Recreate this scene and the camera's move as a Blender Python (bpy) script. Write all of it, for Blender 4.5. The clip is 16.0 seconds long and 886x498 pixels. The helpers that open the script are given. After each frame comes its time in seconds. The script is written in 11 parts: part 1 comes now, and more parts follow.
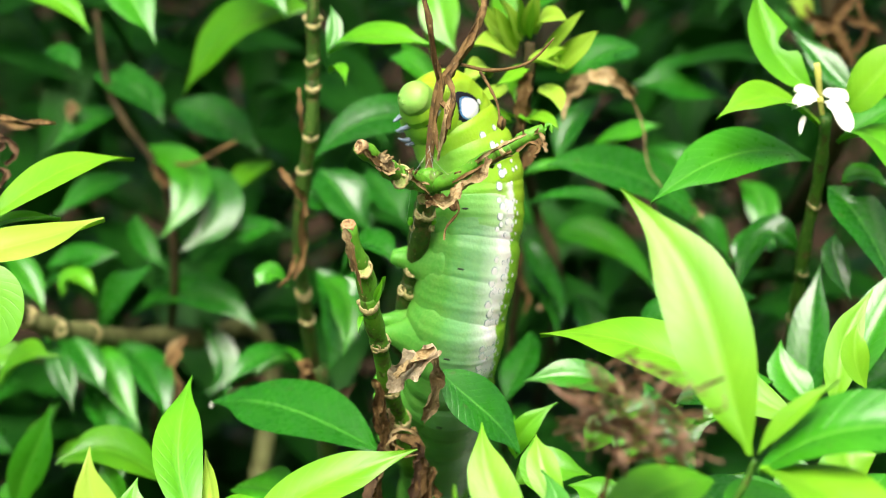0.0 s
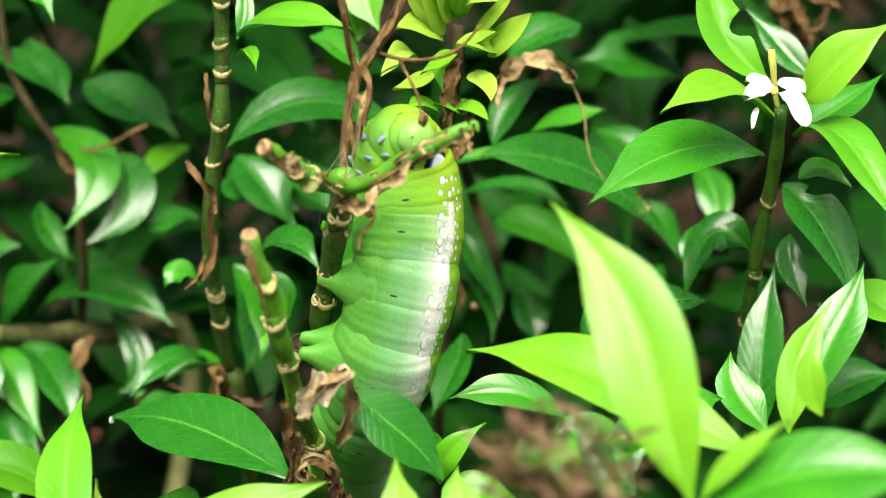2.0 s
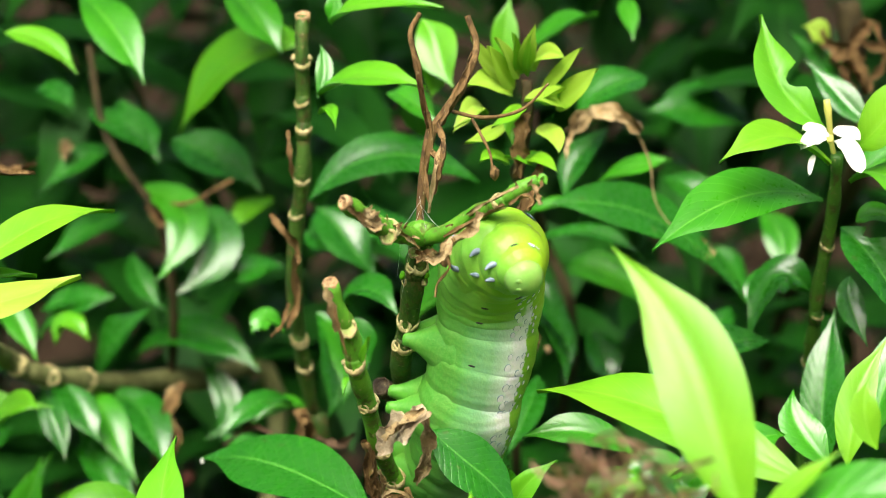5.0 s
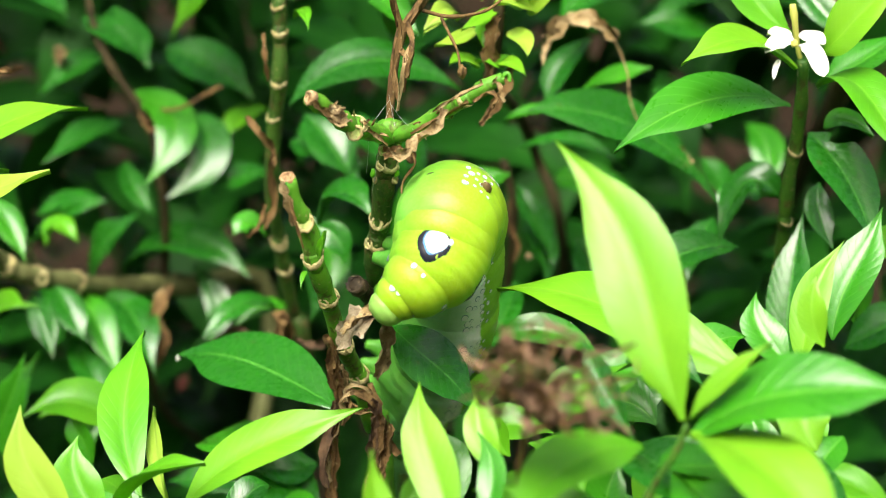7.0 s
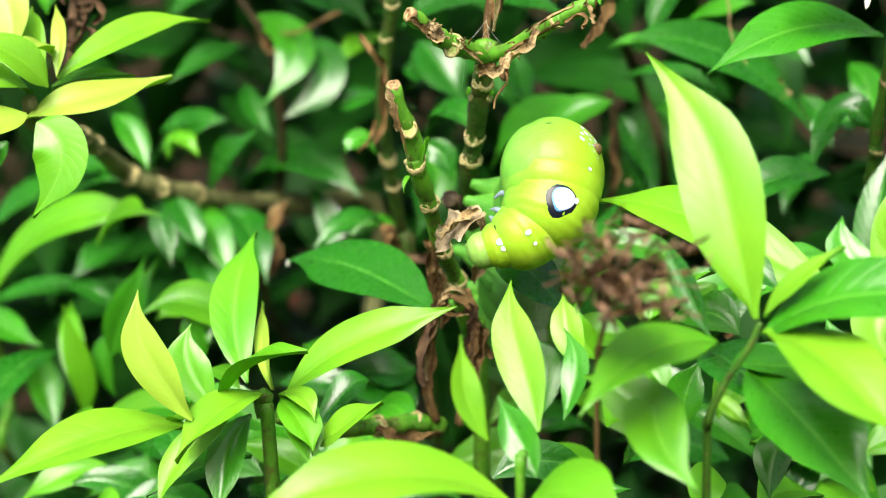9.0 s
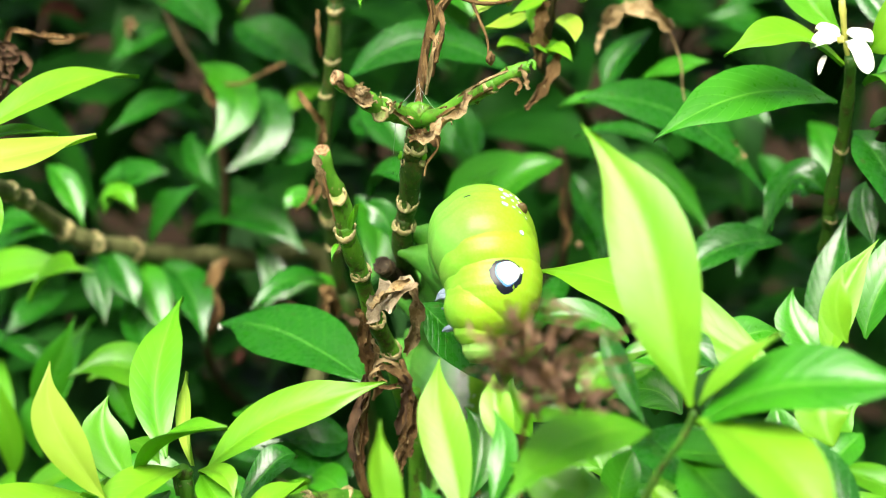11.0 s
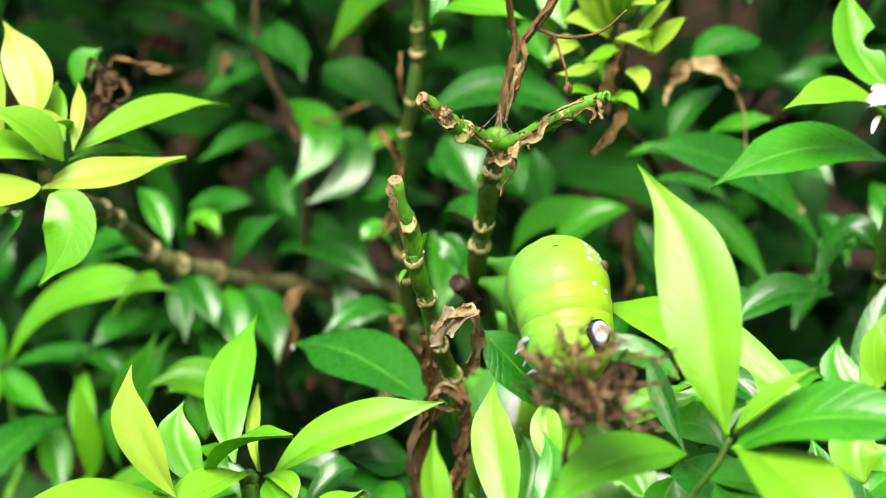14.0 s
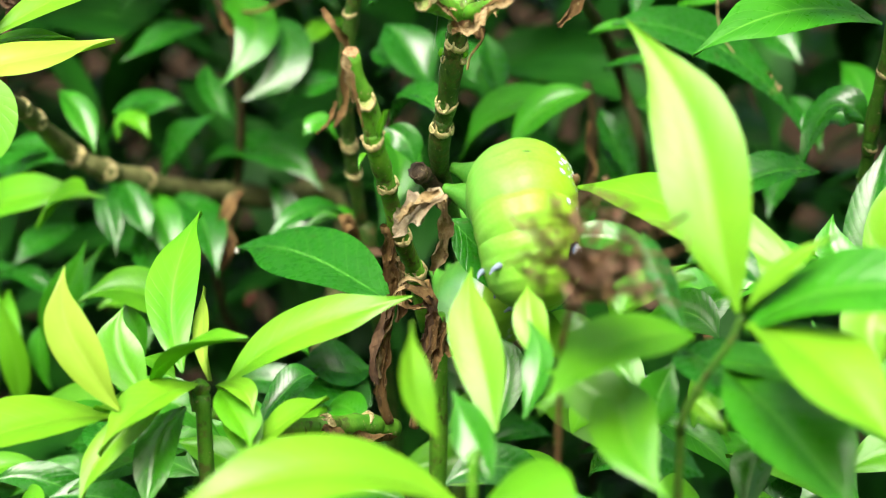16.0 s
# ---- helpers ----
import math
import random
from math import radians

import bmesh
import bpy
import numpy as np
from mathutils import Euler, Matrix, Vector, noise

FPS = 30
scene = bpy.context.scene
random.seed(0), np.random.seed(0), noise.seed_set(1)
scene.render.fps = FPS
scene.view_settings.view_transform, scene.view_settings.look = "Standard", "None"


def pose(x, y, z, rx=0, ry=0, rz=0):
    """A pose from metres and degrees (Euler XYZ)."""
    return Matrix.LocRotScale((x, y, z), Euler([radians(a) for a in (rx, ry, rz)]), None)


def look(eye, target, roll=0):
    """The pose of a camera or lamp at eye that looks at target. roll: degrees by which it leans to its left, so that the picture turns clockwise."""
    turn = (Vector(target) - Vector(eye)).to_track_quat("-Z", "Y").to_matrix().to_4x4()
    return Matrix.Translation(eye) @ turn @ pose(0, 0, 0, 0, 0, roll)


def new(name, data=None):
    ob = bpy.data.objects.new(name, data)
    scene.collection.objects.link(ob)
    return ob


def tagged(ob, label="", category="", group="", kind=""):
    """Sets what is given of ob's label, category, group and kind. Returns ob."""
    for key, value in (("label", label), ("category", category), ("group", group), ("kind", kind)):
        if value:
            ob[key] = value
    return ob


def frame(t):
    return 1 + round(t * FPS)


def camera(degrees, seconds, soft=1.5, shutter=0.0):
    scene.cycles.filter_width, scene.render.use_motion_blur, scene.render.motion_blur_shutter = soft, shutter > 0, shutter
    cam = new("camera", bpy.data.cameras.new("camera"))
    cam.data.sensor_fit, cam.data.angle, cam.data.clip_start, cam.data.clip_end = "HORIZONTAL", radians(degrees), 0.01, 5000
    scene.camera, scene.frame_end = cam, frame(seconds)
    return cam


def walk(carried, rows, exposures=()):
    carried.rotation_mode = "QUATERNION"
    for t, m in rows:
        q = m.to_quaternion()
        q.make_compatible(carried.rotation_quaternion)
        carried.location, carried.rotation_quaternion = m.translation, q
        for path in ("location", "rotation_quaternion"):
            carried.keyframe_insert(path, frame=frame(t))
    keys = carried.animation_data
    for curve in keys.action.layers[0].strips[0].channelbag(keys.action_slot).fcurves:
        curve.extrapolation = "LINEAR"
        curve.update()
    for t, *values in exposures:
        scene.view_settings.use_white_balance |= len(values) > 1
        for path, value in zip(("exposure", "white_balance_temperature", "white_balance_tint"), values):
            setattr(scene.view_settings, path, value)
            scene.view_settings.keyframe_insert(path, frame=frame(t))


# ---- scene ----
# ---------- camera ----------
cam = camera(25.97, 16.0, 1.0, 0.0)
cam.data.dof.use_dof, cam.data.dof.focus_distance, cam.data.dof.aperture_fstop = True, 0.2725, 18.5

walk(cam, [
    (0.0, pose(-0.00458, -0.02000, 0.62096, 71.221, 0.602, 0.985)),
    (0.5, pose(-0.00097, -0.00706, 0.61997, 70.877, 0.525, 0.857)),
    (1.0, pose(-0.00049, -0.00428, 0.61993, 70.260, -0.211, 0.381)),
    (1.5, pose(0.00014, -0.00005, 0.61985, 69.955, 0.001, 0.006)),
    (2.0, pose(0.00145, 0.00783, 0.62016, 69.616, 0.209, -0.005)),
    (2.5, pose(0.00418, 0.01011, 0.61944, 69.085, -0.061, 0.594)),
    (3.0, pose(0.00280, 0.01144, 0.61758, 68.870, -0.300, 0.968)),
    (3.5, pose(0.00131, 0.00866, 0.62498, 69.443, 0.988, 1.138)),
    (4.0, pose(0.00451, 0.00218, 0.62670, 70.167, 1.140, 1.969)),
    (4.2, pose(0.00343, -0.00240, 0.62582, 70.601, 1.053, 2.226)),
    (6.3, pose(0.00452, -0.00610, 0.62376, 71.220, 2.931, 1.689)),
    (6.5, pose(0.00906, -0.00439, 0.62316, 70.593, 2.694, 1.999)),
    (7.0, pose(0.01723, -0.00976, 0.62060, 69.199, 1.772, 3.942)),
    (7.5, pose(0.01996, -0.01196, 0.61733, 68.580, 1.349, 6.053)),
    (8.0, pose(0.01930, -0.01996, 0.61673, 68.403, 1.122, 7.287)),
    (8.2, pose(0.02179, -0.02155, 0.61877, 68.178, 1.338, 8.195)),
    (10.3, pose(0.02293, -0.02848, 0.61548, 68.676, 1.378, 7.842)),
    (10.5, pose(0.02270, -0.02720, 0.61735, 68.739, 1.348, 7.935)),
    (11.0, pose(0.02844, -0.01152, 0.61884, 69.177, 0.477, 7.962)),
    (11.5, pose(0.03195, -0.00324, 0.62080, 69.002, 0.047, 8.457)),
    (12.0, pose(0.03426, -0.01007, 0.62327, 68.948, 0.132, 9.458)),
    (12.5, pose(0.03156, -0.01704, 0.62166, 69.535, 0.044, 9.872)),
    (13.0, pose(0.03173, -0.01632, 0.62063, 69.510, 0.305, 9.993)),
    (13.5, pose(0.03228, -0.01605, 0.62299, 70.367, 0.216, 9.572)),
    (14.0, pose(0.03408, -0.02732, 0.62037, 70.916, -1.390, 11.333)),
    (14.5, pose(0.04303, -0.03271, 0.61873, 71.081, -1.441, 13.293)),
    (15.0, pose(0.04339, -0.02504, 0.61259, 71.456, -1.277, 14.117)),
    (15.5, pose(0.03954, -0.01481, 0.60862, 69.651, -1.192, 12.339)),
    (16.0, pose(0.02310, -0.00695, 0.60416, 69.151, -0.495, 8.201)),
], [(0.0, 1.12), (4.2, 1.12), (7.0, 1.14), (8.2, 1.17), (10.4, 1.24), (12.5, 1.12), (13.5, 1.14), (15.0, 1.22), (16.0, 1.25)])


# ---------- light ----------
world = bpy.data.worlds.new("sky")
scene.world = world
world.use_nodes = True
sky = world.node_tree.nodes.new("ShaderNodeTexSky")
sky.sky_type, sky.sun_disc = "NISHITA", False
sky.air_density, sky.dust_density, sky.ozone_density = 0.45, 4.5, 0.2
sky.sun_elevation, sky.sun_rotation = radians(61), radians(190)
# thin high cloud takes the blue out of the sky
haze = world.node_tree.nodes.new("ShaderNodeMix")
haze.data_type, haze.blend_type = "RGBA", "MULTIPLY"
haze.inputs[0].default_value, haze.inputs[7].default_value = 1.0, (1.0, 0.99, 0.77, 1.0)
world.node_tree.links.new(sky.outputs[0], haze.inputs[6])
world.node_tree.links.new(haze.outputs[2], world.node_tree.nodes["Background"].inputs[0])
world.node_tree.nodes["Background"].inputs[1].default_value = 0.15
sun = new("sun", bpy.data.lights.new("sun", "SUN"))
sun.data.energy, sun.data.angle, sun.data.color = 2.45, radians(38), (1.0, 0.98, 0.94)
sun.matrix_world = look((-0.2, -1.0, 2.1), (0, 0, 0))

# ---------- materials ----------
def material(name):
    m = bpy.data.materials.new(name)
    m.use_nodes = True
    nt = m.node_tree
    b = nt.nodes["Principled BSDF"]
    return m, nt, b


def node(nt, kind, **values):
    n = nt.nodes.new(kind)
    for key, value in values.items():
        if key in n.inputs:
            n.inputs[key].default_value = value
    return n


def math_node(nt, op, a, b=None, c=None):
    n = nt.nodes.new("ShaderNodeMath")
    n.operation = op
    for i, v in enumerate((a, b, c)):
        if v is None:
            continue
        if isinstance(v, (int, float)):
            n.inputs[i].default_value = v
        else:
            nt.links.new(v, n.inputs[i])
    return n.outputs[0]


def ramp(nt, fac, stops, mode="LINEAR"):
    n = nt.nodes.new("ShaderNodeValToRGB")
    n.color_ramp.interpolation = mode
    while len(n.color_ramp.elements) < len(stops):
        n.color_ramp.elements.new(0.5)
    for e, (p, c) in zip(n.color_ramp.elements, stops):
        e.position, e.color = p, (*c, 1)
    nt.links.new(fac, n.inputs[0])
    return n.outputs[0]


def mix(nt, fac, a, b, kind="MIX"):
    n = nt.nodes.new("ShaderNodeMix")
    n.data_type, n.blend_type = "RGBA", kind
    for i, v in ((0, fac), (6, a), (7, b)):
        if isinstance(v, (int, float)):
            n.inputs[i].default_value = v
        elif isinstance(v, tuple):
            n.inputs[i].default_value = (*v, 1)
        else:
            nt.links.new(v, n.inputs[i])
    return n.outputs[2]


def leaf_material(name, base, edge, vein, rough=0.35, translucent=0.3, spots=0.0, island=False, veins=0.28, rib=0.7, gloss=0.3, quilted=1.0, satin=0.36):
    """A leaf: blade colour with pale midrib and side veins along its UV (u along, v across), blotches and fine relief."""
    m, nt, b = material(name)
    uv = nt.nodes.new("ShaderNodeUVMap")
    sep = nt.nodes.new("ShaderNodeSeparateXYZ")
    nt.links.new(uv.outputs[0], sep.inputs[0])
    u, v = sep.outputs[0], sep.outputs[1]
    across = math_node(nt, "ABSOLUTE", math_node(nt, "SUBTRACT", v, 0.5))
    coord = nt.nodes.new("ShaderNodeTexCoord").outputs["Object"]
    big = node(nt, "ShaderNodeTexNoise", Scale=90.0, Detail=3.0)
    fine = node(nt, "ShaderNodeTexNoise", Scale=900.0, Detail=4.0)
    nt.links.new(coord, big.inputs["Vector"])
    nt.links.new(coord, fine.inputs["Vector"])
    if island:
        rnd = nt.nodes.new("ShaderNodeNewGeometry").outputs["Random Per Island"]
    else:
        rnd = nt.nodes.new("ShaderNodeObjectInfo").outputs["Random"]
    tone = mix(nt, ramp(nt, big.outputs[0], ((0.35, (0, 0, 0)), (0.7, (1, 1, 1)))), base, edge)
    tone = mix(nt, math_node(nt, "MULTIPLY", rnd, 0.45), tone, edge)
    tone = mix(nt, math_node(nt, "MULTIPLY", u, 0.25), tone, edge)
    # side veins slant forward from the midrib
    slant = math_node(nt, "SUBTRACT", math_node(nt, "MULTIPLY", u, 12.0), math_node(nt, "MULTIPLY", across, 5.0))
    slant = math_node(nt, "ADD", slant, math_node(nt, "MULTIPLY", big.outputs[0], 0.9))
    side = math_node(nt, "ABSOLUTE", math_node(nt, "SUBTRACT", math_node(nt, "FRACT", slant), 0.5))
    quilt = math_node(nt, "MULTIPLY", side, across)
    side = ramp(nt, side, ((0.0, (1, 1, 1)), (0.055, (0, 0, 0))))
    midrib = ramp(nt, across, ((0.004, (1, 1, 1)), (0.026, (0, 0, 0))))
    tone = mix(nt, math_node(nt, "MULTIPLY", side, veins), tone, vein)
    tone = mix(nt, math_node(nt, "MULTIPLY", midrib, rib), tone, vein)
    if spots:
        dot = node(nt, "ShaderNodeTexNoise", Scale=420.0, Detail=2.0)
        nt.links.new(coord, dot.inputs["Vector"])
        tone = mix(nt, math_node(nt, "MULTIPLY", ramp(nt, dot.outputs[0], ((0.70, (0, 0, 0)), (0.74, (1, 1, 1)))), spots), tone, (0.10, 0.07, 0.03))
    nt.links.new(tone, b.inputs["Base Color"])
    b.inputs["Specular IOR Level"].default_value = 0.5 if gloss else 0.15
    b.inputs["Coat Weight"].default_value, b.inputs["Coat Roughness"].default_value = gloss, satin
    r = math_node(nt, "MULTIPLY_ADD", fine.outputs[0], 0.18, rough - 0.09)
    nt.links.new(r, b.inputs["Roughness"])
    bump = node(nt, "ShaderNodeBump", Strength=0.35, Distance=0.0004)
    height = math_node(nt, "ADD", math_node(nt, "MULTIPLY", fine.outputs[0], 0.25), math_node(nt, "MULTIPLY_ADD", quilt, quilted, math_node(nt, "MULTIPLY", side, -0.2)))
    height = math_node(nt, "ADD", height, math_node(nt, "MULTIPLY", big.outputs[0], 1.4))
    nt.links.new(height, bump.inputs["Height"])
    nt.links.new(bump.outputs[0], b.inputs["Normal"])
    back = nt.nodes.new("ShaderNodeBsdfTranslucent")
    nt.links.new(mix(nt, 0.5, tone, (0.35, 0.60, 0.03)), back.inputs[0])
    both = nt.nodes.new("ShaderNodeMixShader")
    both.inputs[0].default_value = translucent
    nt.links.new(b.outputs[0], both.inputs[1])
    nt.links.new(back.outputs[0], both.inputs[2])
    nt.links.new(both.outputs[0], nt.nodes["Material Output"].inputs[0])
    return m


def rough_material(name, a, b2, scale=300.0, rough=0.7, relief=0.0006, streak=1.0, spec=0.3, patches=None):
    """Two-tone mottled surface with grain: bark, dry tissue, soil, waxy skin."""
    m, nt, b = material(name)
    coord = nt.nodes.new("ShaderNodeTexCoord").outputs["Object"]
    mp = nt.nodes.new("ShaderNodeMapping")
    mp.inputs["Scale"].default_value = (1, 1, streak)
    nt.links.new(coord, mp.inputs["Vector"])
    n1 = node(nt, "ShaderNodeTexNoise", Scale=scale, Detail=5.0, Roughness=0.65)
    n2 = node(nt, "ShaderNodeTexNoise", Scale=scale * 5, Detail=3.0)
    nt.links.new(mp.outputs[0], n1.inputs["Vector"])
    nt.links.new(mp.outputs[0], n2.inputs["Vector"])
    tone = mix(nt, ramp(nt, n1.outputs[0], ((0.36, (0, 0, 0)), (0.64, (1, 1, 1)))), a, b2)
    tone = mix(nt, math_node(nt, "MULTIPLY", n2.outputs[0], 0.35), tone, tuple(0.45 * c for c in a))
    if patches:
        n3 = node(nt, "ShaderNodeTexNoise", Scale=scale * 0.9, Detail=6.0, Roughness=0.7)
        nt.links.new(coord, n3.inputs["Vector"])
        tone = mix(nt, math_node(nt, "MULTIPLY", ramp(nt, n3.outputs[0], ((0.54, (0, 0, 0)), (0.64, (1, 1, 1)))), 0.7), tone, patches)
        n4 = node(nt, "ShaderNodeTexNoise", Scale=scale * 5.0, Detail=2.0)
        nt.links.new(coord, n4.inputs["Vector"])
        tone = mix(nt, math_node(nt, "MULTIPLY", ramp(nt, n4.outputs[0], ((0.66, (0, 0, 0)), (0.72, (1, 1, 1)))), 0.6), tone, (0.40, 0.34, 0.17))
        n5 = node(nt, "ShaderNodeTexNoise", Scale=scale * 2.6, Detail=3.0)
        nt.links.new(mp.outputs[0], n5.inputs["Vector"])
        tone = mix(nt, math_node(nt, "MULTIPLY", ramp(nt, n5.outputs[0], ((0.58, (0, 0, 0)), (0.66, (1, 1, 1)))), 0.7), tone, tuple(0.5 * c for c in patches))
    nt.links.new(tone, b.inputs["Base Color"])
    b.inputs["Roughness"].default_value = rough
    b.inputs["Specular IOR Level"].default_value = spec
    bump = node(nt, "ShaderNodeBump", Strength=0.6, Distance=relief)
    nt.links.new(math_node(nt, "ADD", n1.outputs[0], math_node(nt, "MULTIPLY", n2.outputs[0], 0.4)), bump.inputs["Height"])
    nt.links.new(bump.outputs[0], b.inputs["Normal"])
    return m


def skin_material(name, stops):
    """Caterpillar skin: colour runs from the back (0) round to the belly (1) in the segment's own axes."""
    m, nt, b = material(name)
    coord = nt.nodes.new("ShaderNodeTexCoord").outputs["Object"]
    sep = nt.nodes.new("ShaderNodeSeparateXYZ")
    nt.links.new(coord, sep.inputs[0])
    n1 = node(nt, "ShaderNodeTexNoise", Scale=350.0, Detail=4.0)
    n2 = node(nt, "ShaderNodeTexNoise", Scale=2200.0, Detail=3.0)
    nt.links.new(coord, n1.inputs["Vector"])
    nt.links.new(coord, n2.inputs["Vector"])
    turn = math_node(nt, "DIVIDE", math_node(nt, "ARCTAN2", math_node(nt, "ABSOLUTE", sep.outputs[1]), sep.outputs[0]), math.pi)
    turn = math_node(nt, "ADD", turn, math_node(nt, "MULTIPLY", math_node(nt, "SUBTRACT", n1.outputs[0], 0.5), 0.03))
    n3 = node(nt, "ShaderNodeTexNoise", Scale=1100.0, Detail=2.0)
    nt.links.new(coord, n3.inputs["Vector"])
    turn = math_node(nt, "ADD", turn, math_node(nt, "MULTIPLY", math_node(nt, "SUBTRACT", n3.outputs[0], 0.5), 0.055))
    tone = ramp(nt, turn, stops)
    tone = mix(nt, math_node(nt, "MULTIPLY", ramp(nt, n2.outputs[0], ((0.42, (0, 0, 0)), (0.62, (1, 1, 1)))), 0.08), tone, (0.45, 0.66, 0.22))
    b.inputs["Roughness"].default_value = 0.42
    b.inputs["Specular IOR Level"].default_value = 0.4
    b.inputs["Subsurface Weight"].default_value = 0.25
    b.inputs["Subsurface Radius"].default_value = (0.0012, 0.002, 0.0005)
    b.inputs["Subsurface Scale"].default_value = 1.0
    ring = math_node(nt, "SINE", math_node(nt, "ADD", math_node(nt, "MULTIPLY", sep.outputs[2], 4600.0), math_node(nt, "MULTIPLY", n1.outputs[0], 5.0)))
    tone = mix(nt, math_node(nt, "MULTIPLY", ramp(nt, n1.outputs[0], ((0.40, (0, 0, 0)), (0.66, (1, 1, 1)))), 0.07), tone, (0.50, 0.68, 0.14))
    nt.links.new(tone, b.inputs["Base Color"])
    bump = node(nt, "ShaderNodeBump", Strength=0.20, Distance=0.0004)
    nt.links.new(math_node(nt, "ADD", n1.outputs[0], math_node(nt, "ADD", math_node(nt, "MULTIPLY", ring, 0.16), math_node(nt, "MULTIPLY", n2.outputs[0], 0.6))), bump.inputs["Height"])
    nt.links.new(bump.outputs[0], b.inputs["Normal"])
    return m


def plain(name, colour, rough=0.5, spec=0.4):
    m, nt, b = material(name)
    n1 = node(nt, "ShaderNodeTexNoise", Scale=1500.0, Detail=3.0)
    nt.links.new(nt.nodes.new("ShaderNodeTexCoord").outputs["Object"], n1.inputs["Vector"])
    nt.links.new(mix(nt, math_node(nt, "MULTIPLY", n1.outputs[0], 0.3), colour, tuple(0.6 * c for c in colour)), b.inputs["Base Color"])
    b.inputs["Roughness"].default_value = rough
    b.inputs["Specular IOR Level"].default_value = spec
    return m


YOUNG = leaf_material("young_leaf", (0.135, 0.44, 0.009), (0.235, 0.57, 0.018), (0.36, 0.66, 0.07), 0.42, 0.30, veins=0.16, rib=0.3, gloss=0.36, quilted=0.6, satin=0.38)
PALE = leaf_material("pale_young_leaf", (0.37, 0.64, 0.035), (0.50, 0.73, 0.10), (0.56, 0.76, 0.18), 0.42, 0.42, veins=0.08, rib=0.4, gloss=0.5, quilted=0.4, satin=0.38)
FRESH = leaf_material("fresh_leaf", (0.078, 0.38, 0.007), (0.150, 0.50, 0.012), (0.26, 0.60, 0.06), 0.36, 0.30, veins=0.2, rib=0.5, gloss=0.45, quilted=0.6, satin=0.32)
GREEN = leaf_material("green_leaf", (0.023, 0.215, 0.006), (0.054, 0.33, 0.009), (0.16, 0.48, 0.05), 0.30, 0.20, 0.25, veins=0.34, gloss=0.45, quilted=0.8, satin=0.25)
DEEP = leaf_material("deep_green_leaf", (0.009, 0.112, 0.006), (0.021, 0.19, 0.008), (0.11, 0.40, 0.05), 0.28, 0.14, 0.35, veins=0.34, gloss=0.48, quilted=0.9, satin=0.24)
# inner hedge leaves: near-black green, the hedge's inner shade put into the colour
SHADED_HEDGE = leaf_material("shaded_hedge_leaf", (0.003, 0.036, 0.004), (0.014, 0.110, 0.007), (0.04, 0.17, 0.02), 0.5, 0.12, 0.3, True, gloss=0.0)
STEM = rough_material("green_stem", (0.065, 0.26, 0.014), (0.155, 0.41, 0.028), 260.0, 0.5, 0.0005, 0.5, 0.35, (0.10, 0.085, 0.028))
OLIVE = rough_material("olive_stem", (0.030, 0.115, 0.010), (0.085, 0.225, 0.020), 260.0, 0.5, 0.0006, 0.5, 0.35, (0.11, 0.085, 0.03))
DARKSTEM = rough_material("dark_flecked_stem", (0.024, 0.070, 0.010), (0.070, 0.165, 0.018), 420.0, 0.55, 0.0007, 0.5, 0.3, (0.12, 0.085, 0.03))
WOOD = rough_material("brown_stem", (0.105, 0.115, 0.035), (0.23, 0.245, 0.095), 240.0, 0.75, 0.0006, 0.4)
BARK = rough_material("dark_bark", (0.035, 0.026, 0.010), (0.09, 0.07, 0.026), 240.0, 0.8, 0.0006, 0.4)
SCAR = rough_material("cream_scar", (0.42, 0.34, 0.13), (0.72, 0.64, 0.34), 600.0, 0.7, 0.0005, patches=(0.16, 0.12, 0.04))
DRY = rough_material("dry_tissue", (0.12, 0.066, 0.020), (0.28, 0.175, 0.068), 380.0, 0.8, 0.0010, 0.3, patches=(0.055, 0.03, 0.012))
WILT = rough_material("wilted_leaf", (0.34, 0.25, 0.14), (0.62, 0.53, 0.38), 300.0, 0.8, 0.0010, patches=(0.16, 0.10, 0.05))
TAN = rough_material("tan_dry_leaf", (0.31, 0.21, 0.085), (0.54, 0.42, 0.23), 420.0, 0.8, 0.0009, patches=(0.13, 0.075, 0.03))
DARKDRY = rough_material("dark_dry_tissue", (0.055, 0.032, 0.018), (0.16, 0.095, 0.05), 420.0, 0.85, 0.0006)
HUSK = rough_material("reddish_husk", (0.24, 0.13, 0.07), (0.46, 0.31, 0.21), 420.0, 0.85, 0.0006)
PLASTER = rough_material("weathered_plaster", (0.16, 0.15, 0.12), (0.24, 0.23, 0.19), 4.0, 0.9, 0.004, 0.6, 0.15, (0.10, 0.10, 0.07))
SOIL = rough_material("soil", (0.016, 0.010, 0.006), (0.04, 0.026, 0.015), 30.0, 1.0, 0.01, 1.0, 0.05)
RUST = plain("rust_orange_leaf", (0.12, 0.035, 0.02), 0.8)
PETAL = plain("white_petal", (0.78, 0.78, 0.72), 0.7, 0.15)
CUTWOOD = rough_material("browned_cut", (0.36, 0.21, 0.09), (0.62, 0.44, 0.24), 700.0, 0.75, 0.0005, patches=(0.20, 0.11, 0.05))
PITH = rough_material("cut_pith", (0.30, 0.42, 0.10), (0.50, 0.58, 0.20), 700.0, 0.7, 0.0004, patches=(0.34, 0.24, 0.10))
DARKBARK = rough_material("blackened_bark", (0.016, 0.011, 0.006), (0.060, 0.042, 0.020), 500.0, 0.7, 0.0009, 0.5, 0.35, (0.10, 0.07, 0.03))
SILK = plain("silk_white", (0.55, 0.57, 0.52), 0.4)
BUD = plain("yellow_green_bud", (0.62, 0.60, 0.14), 0.5)


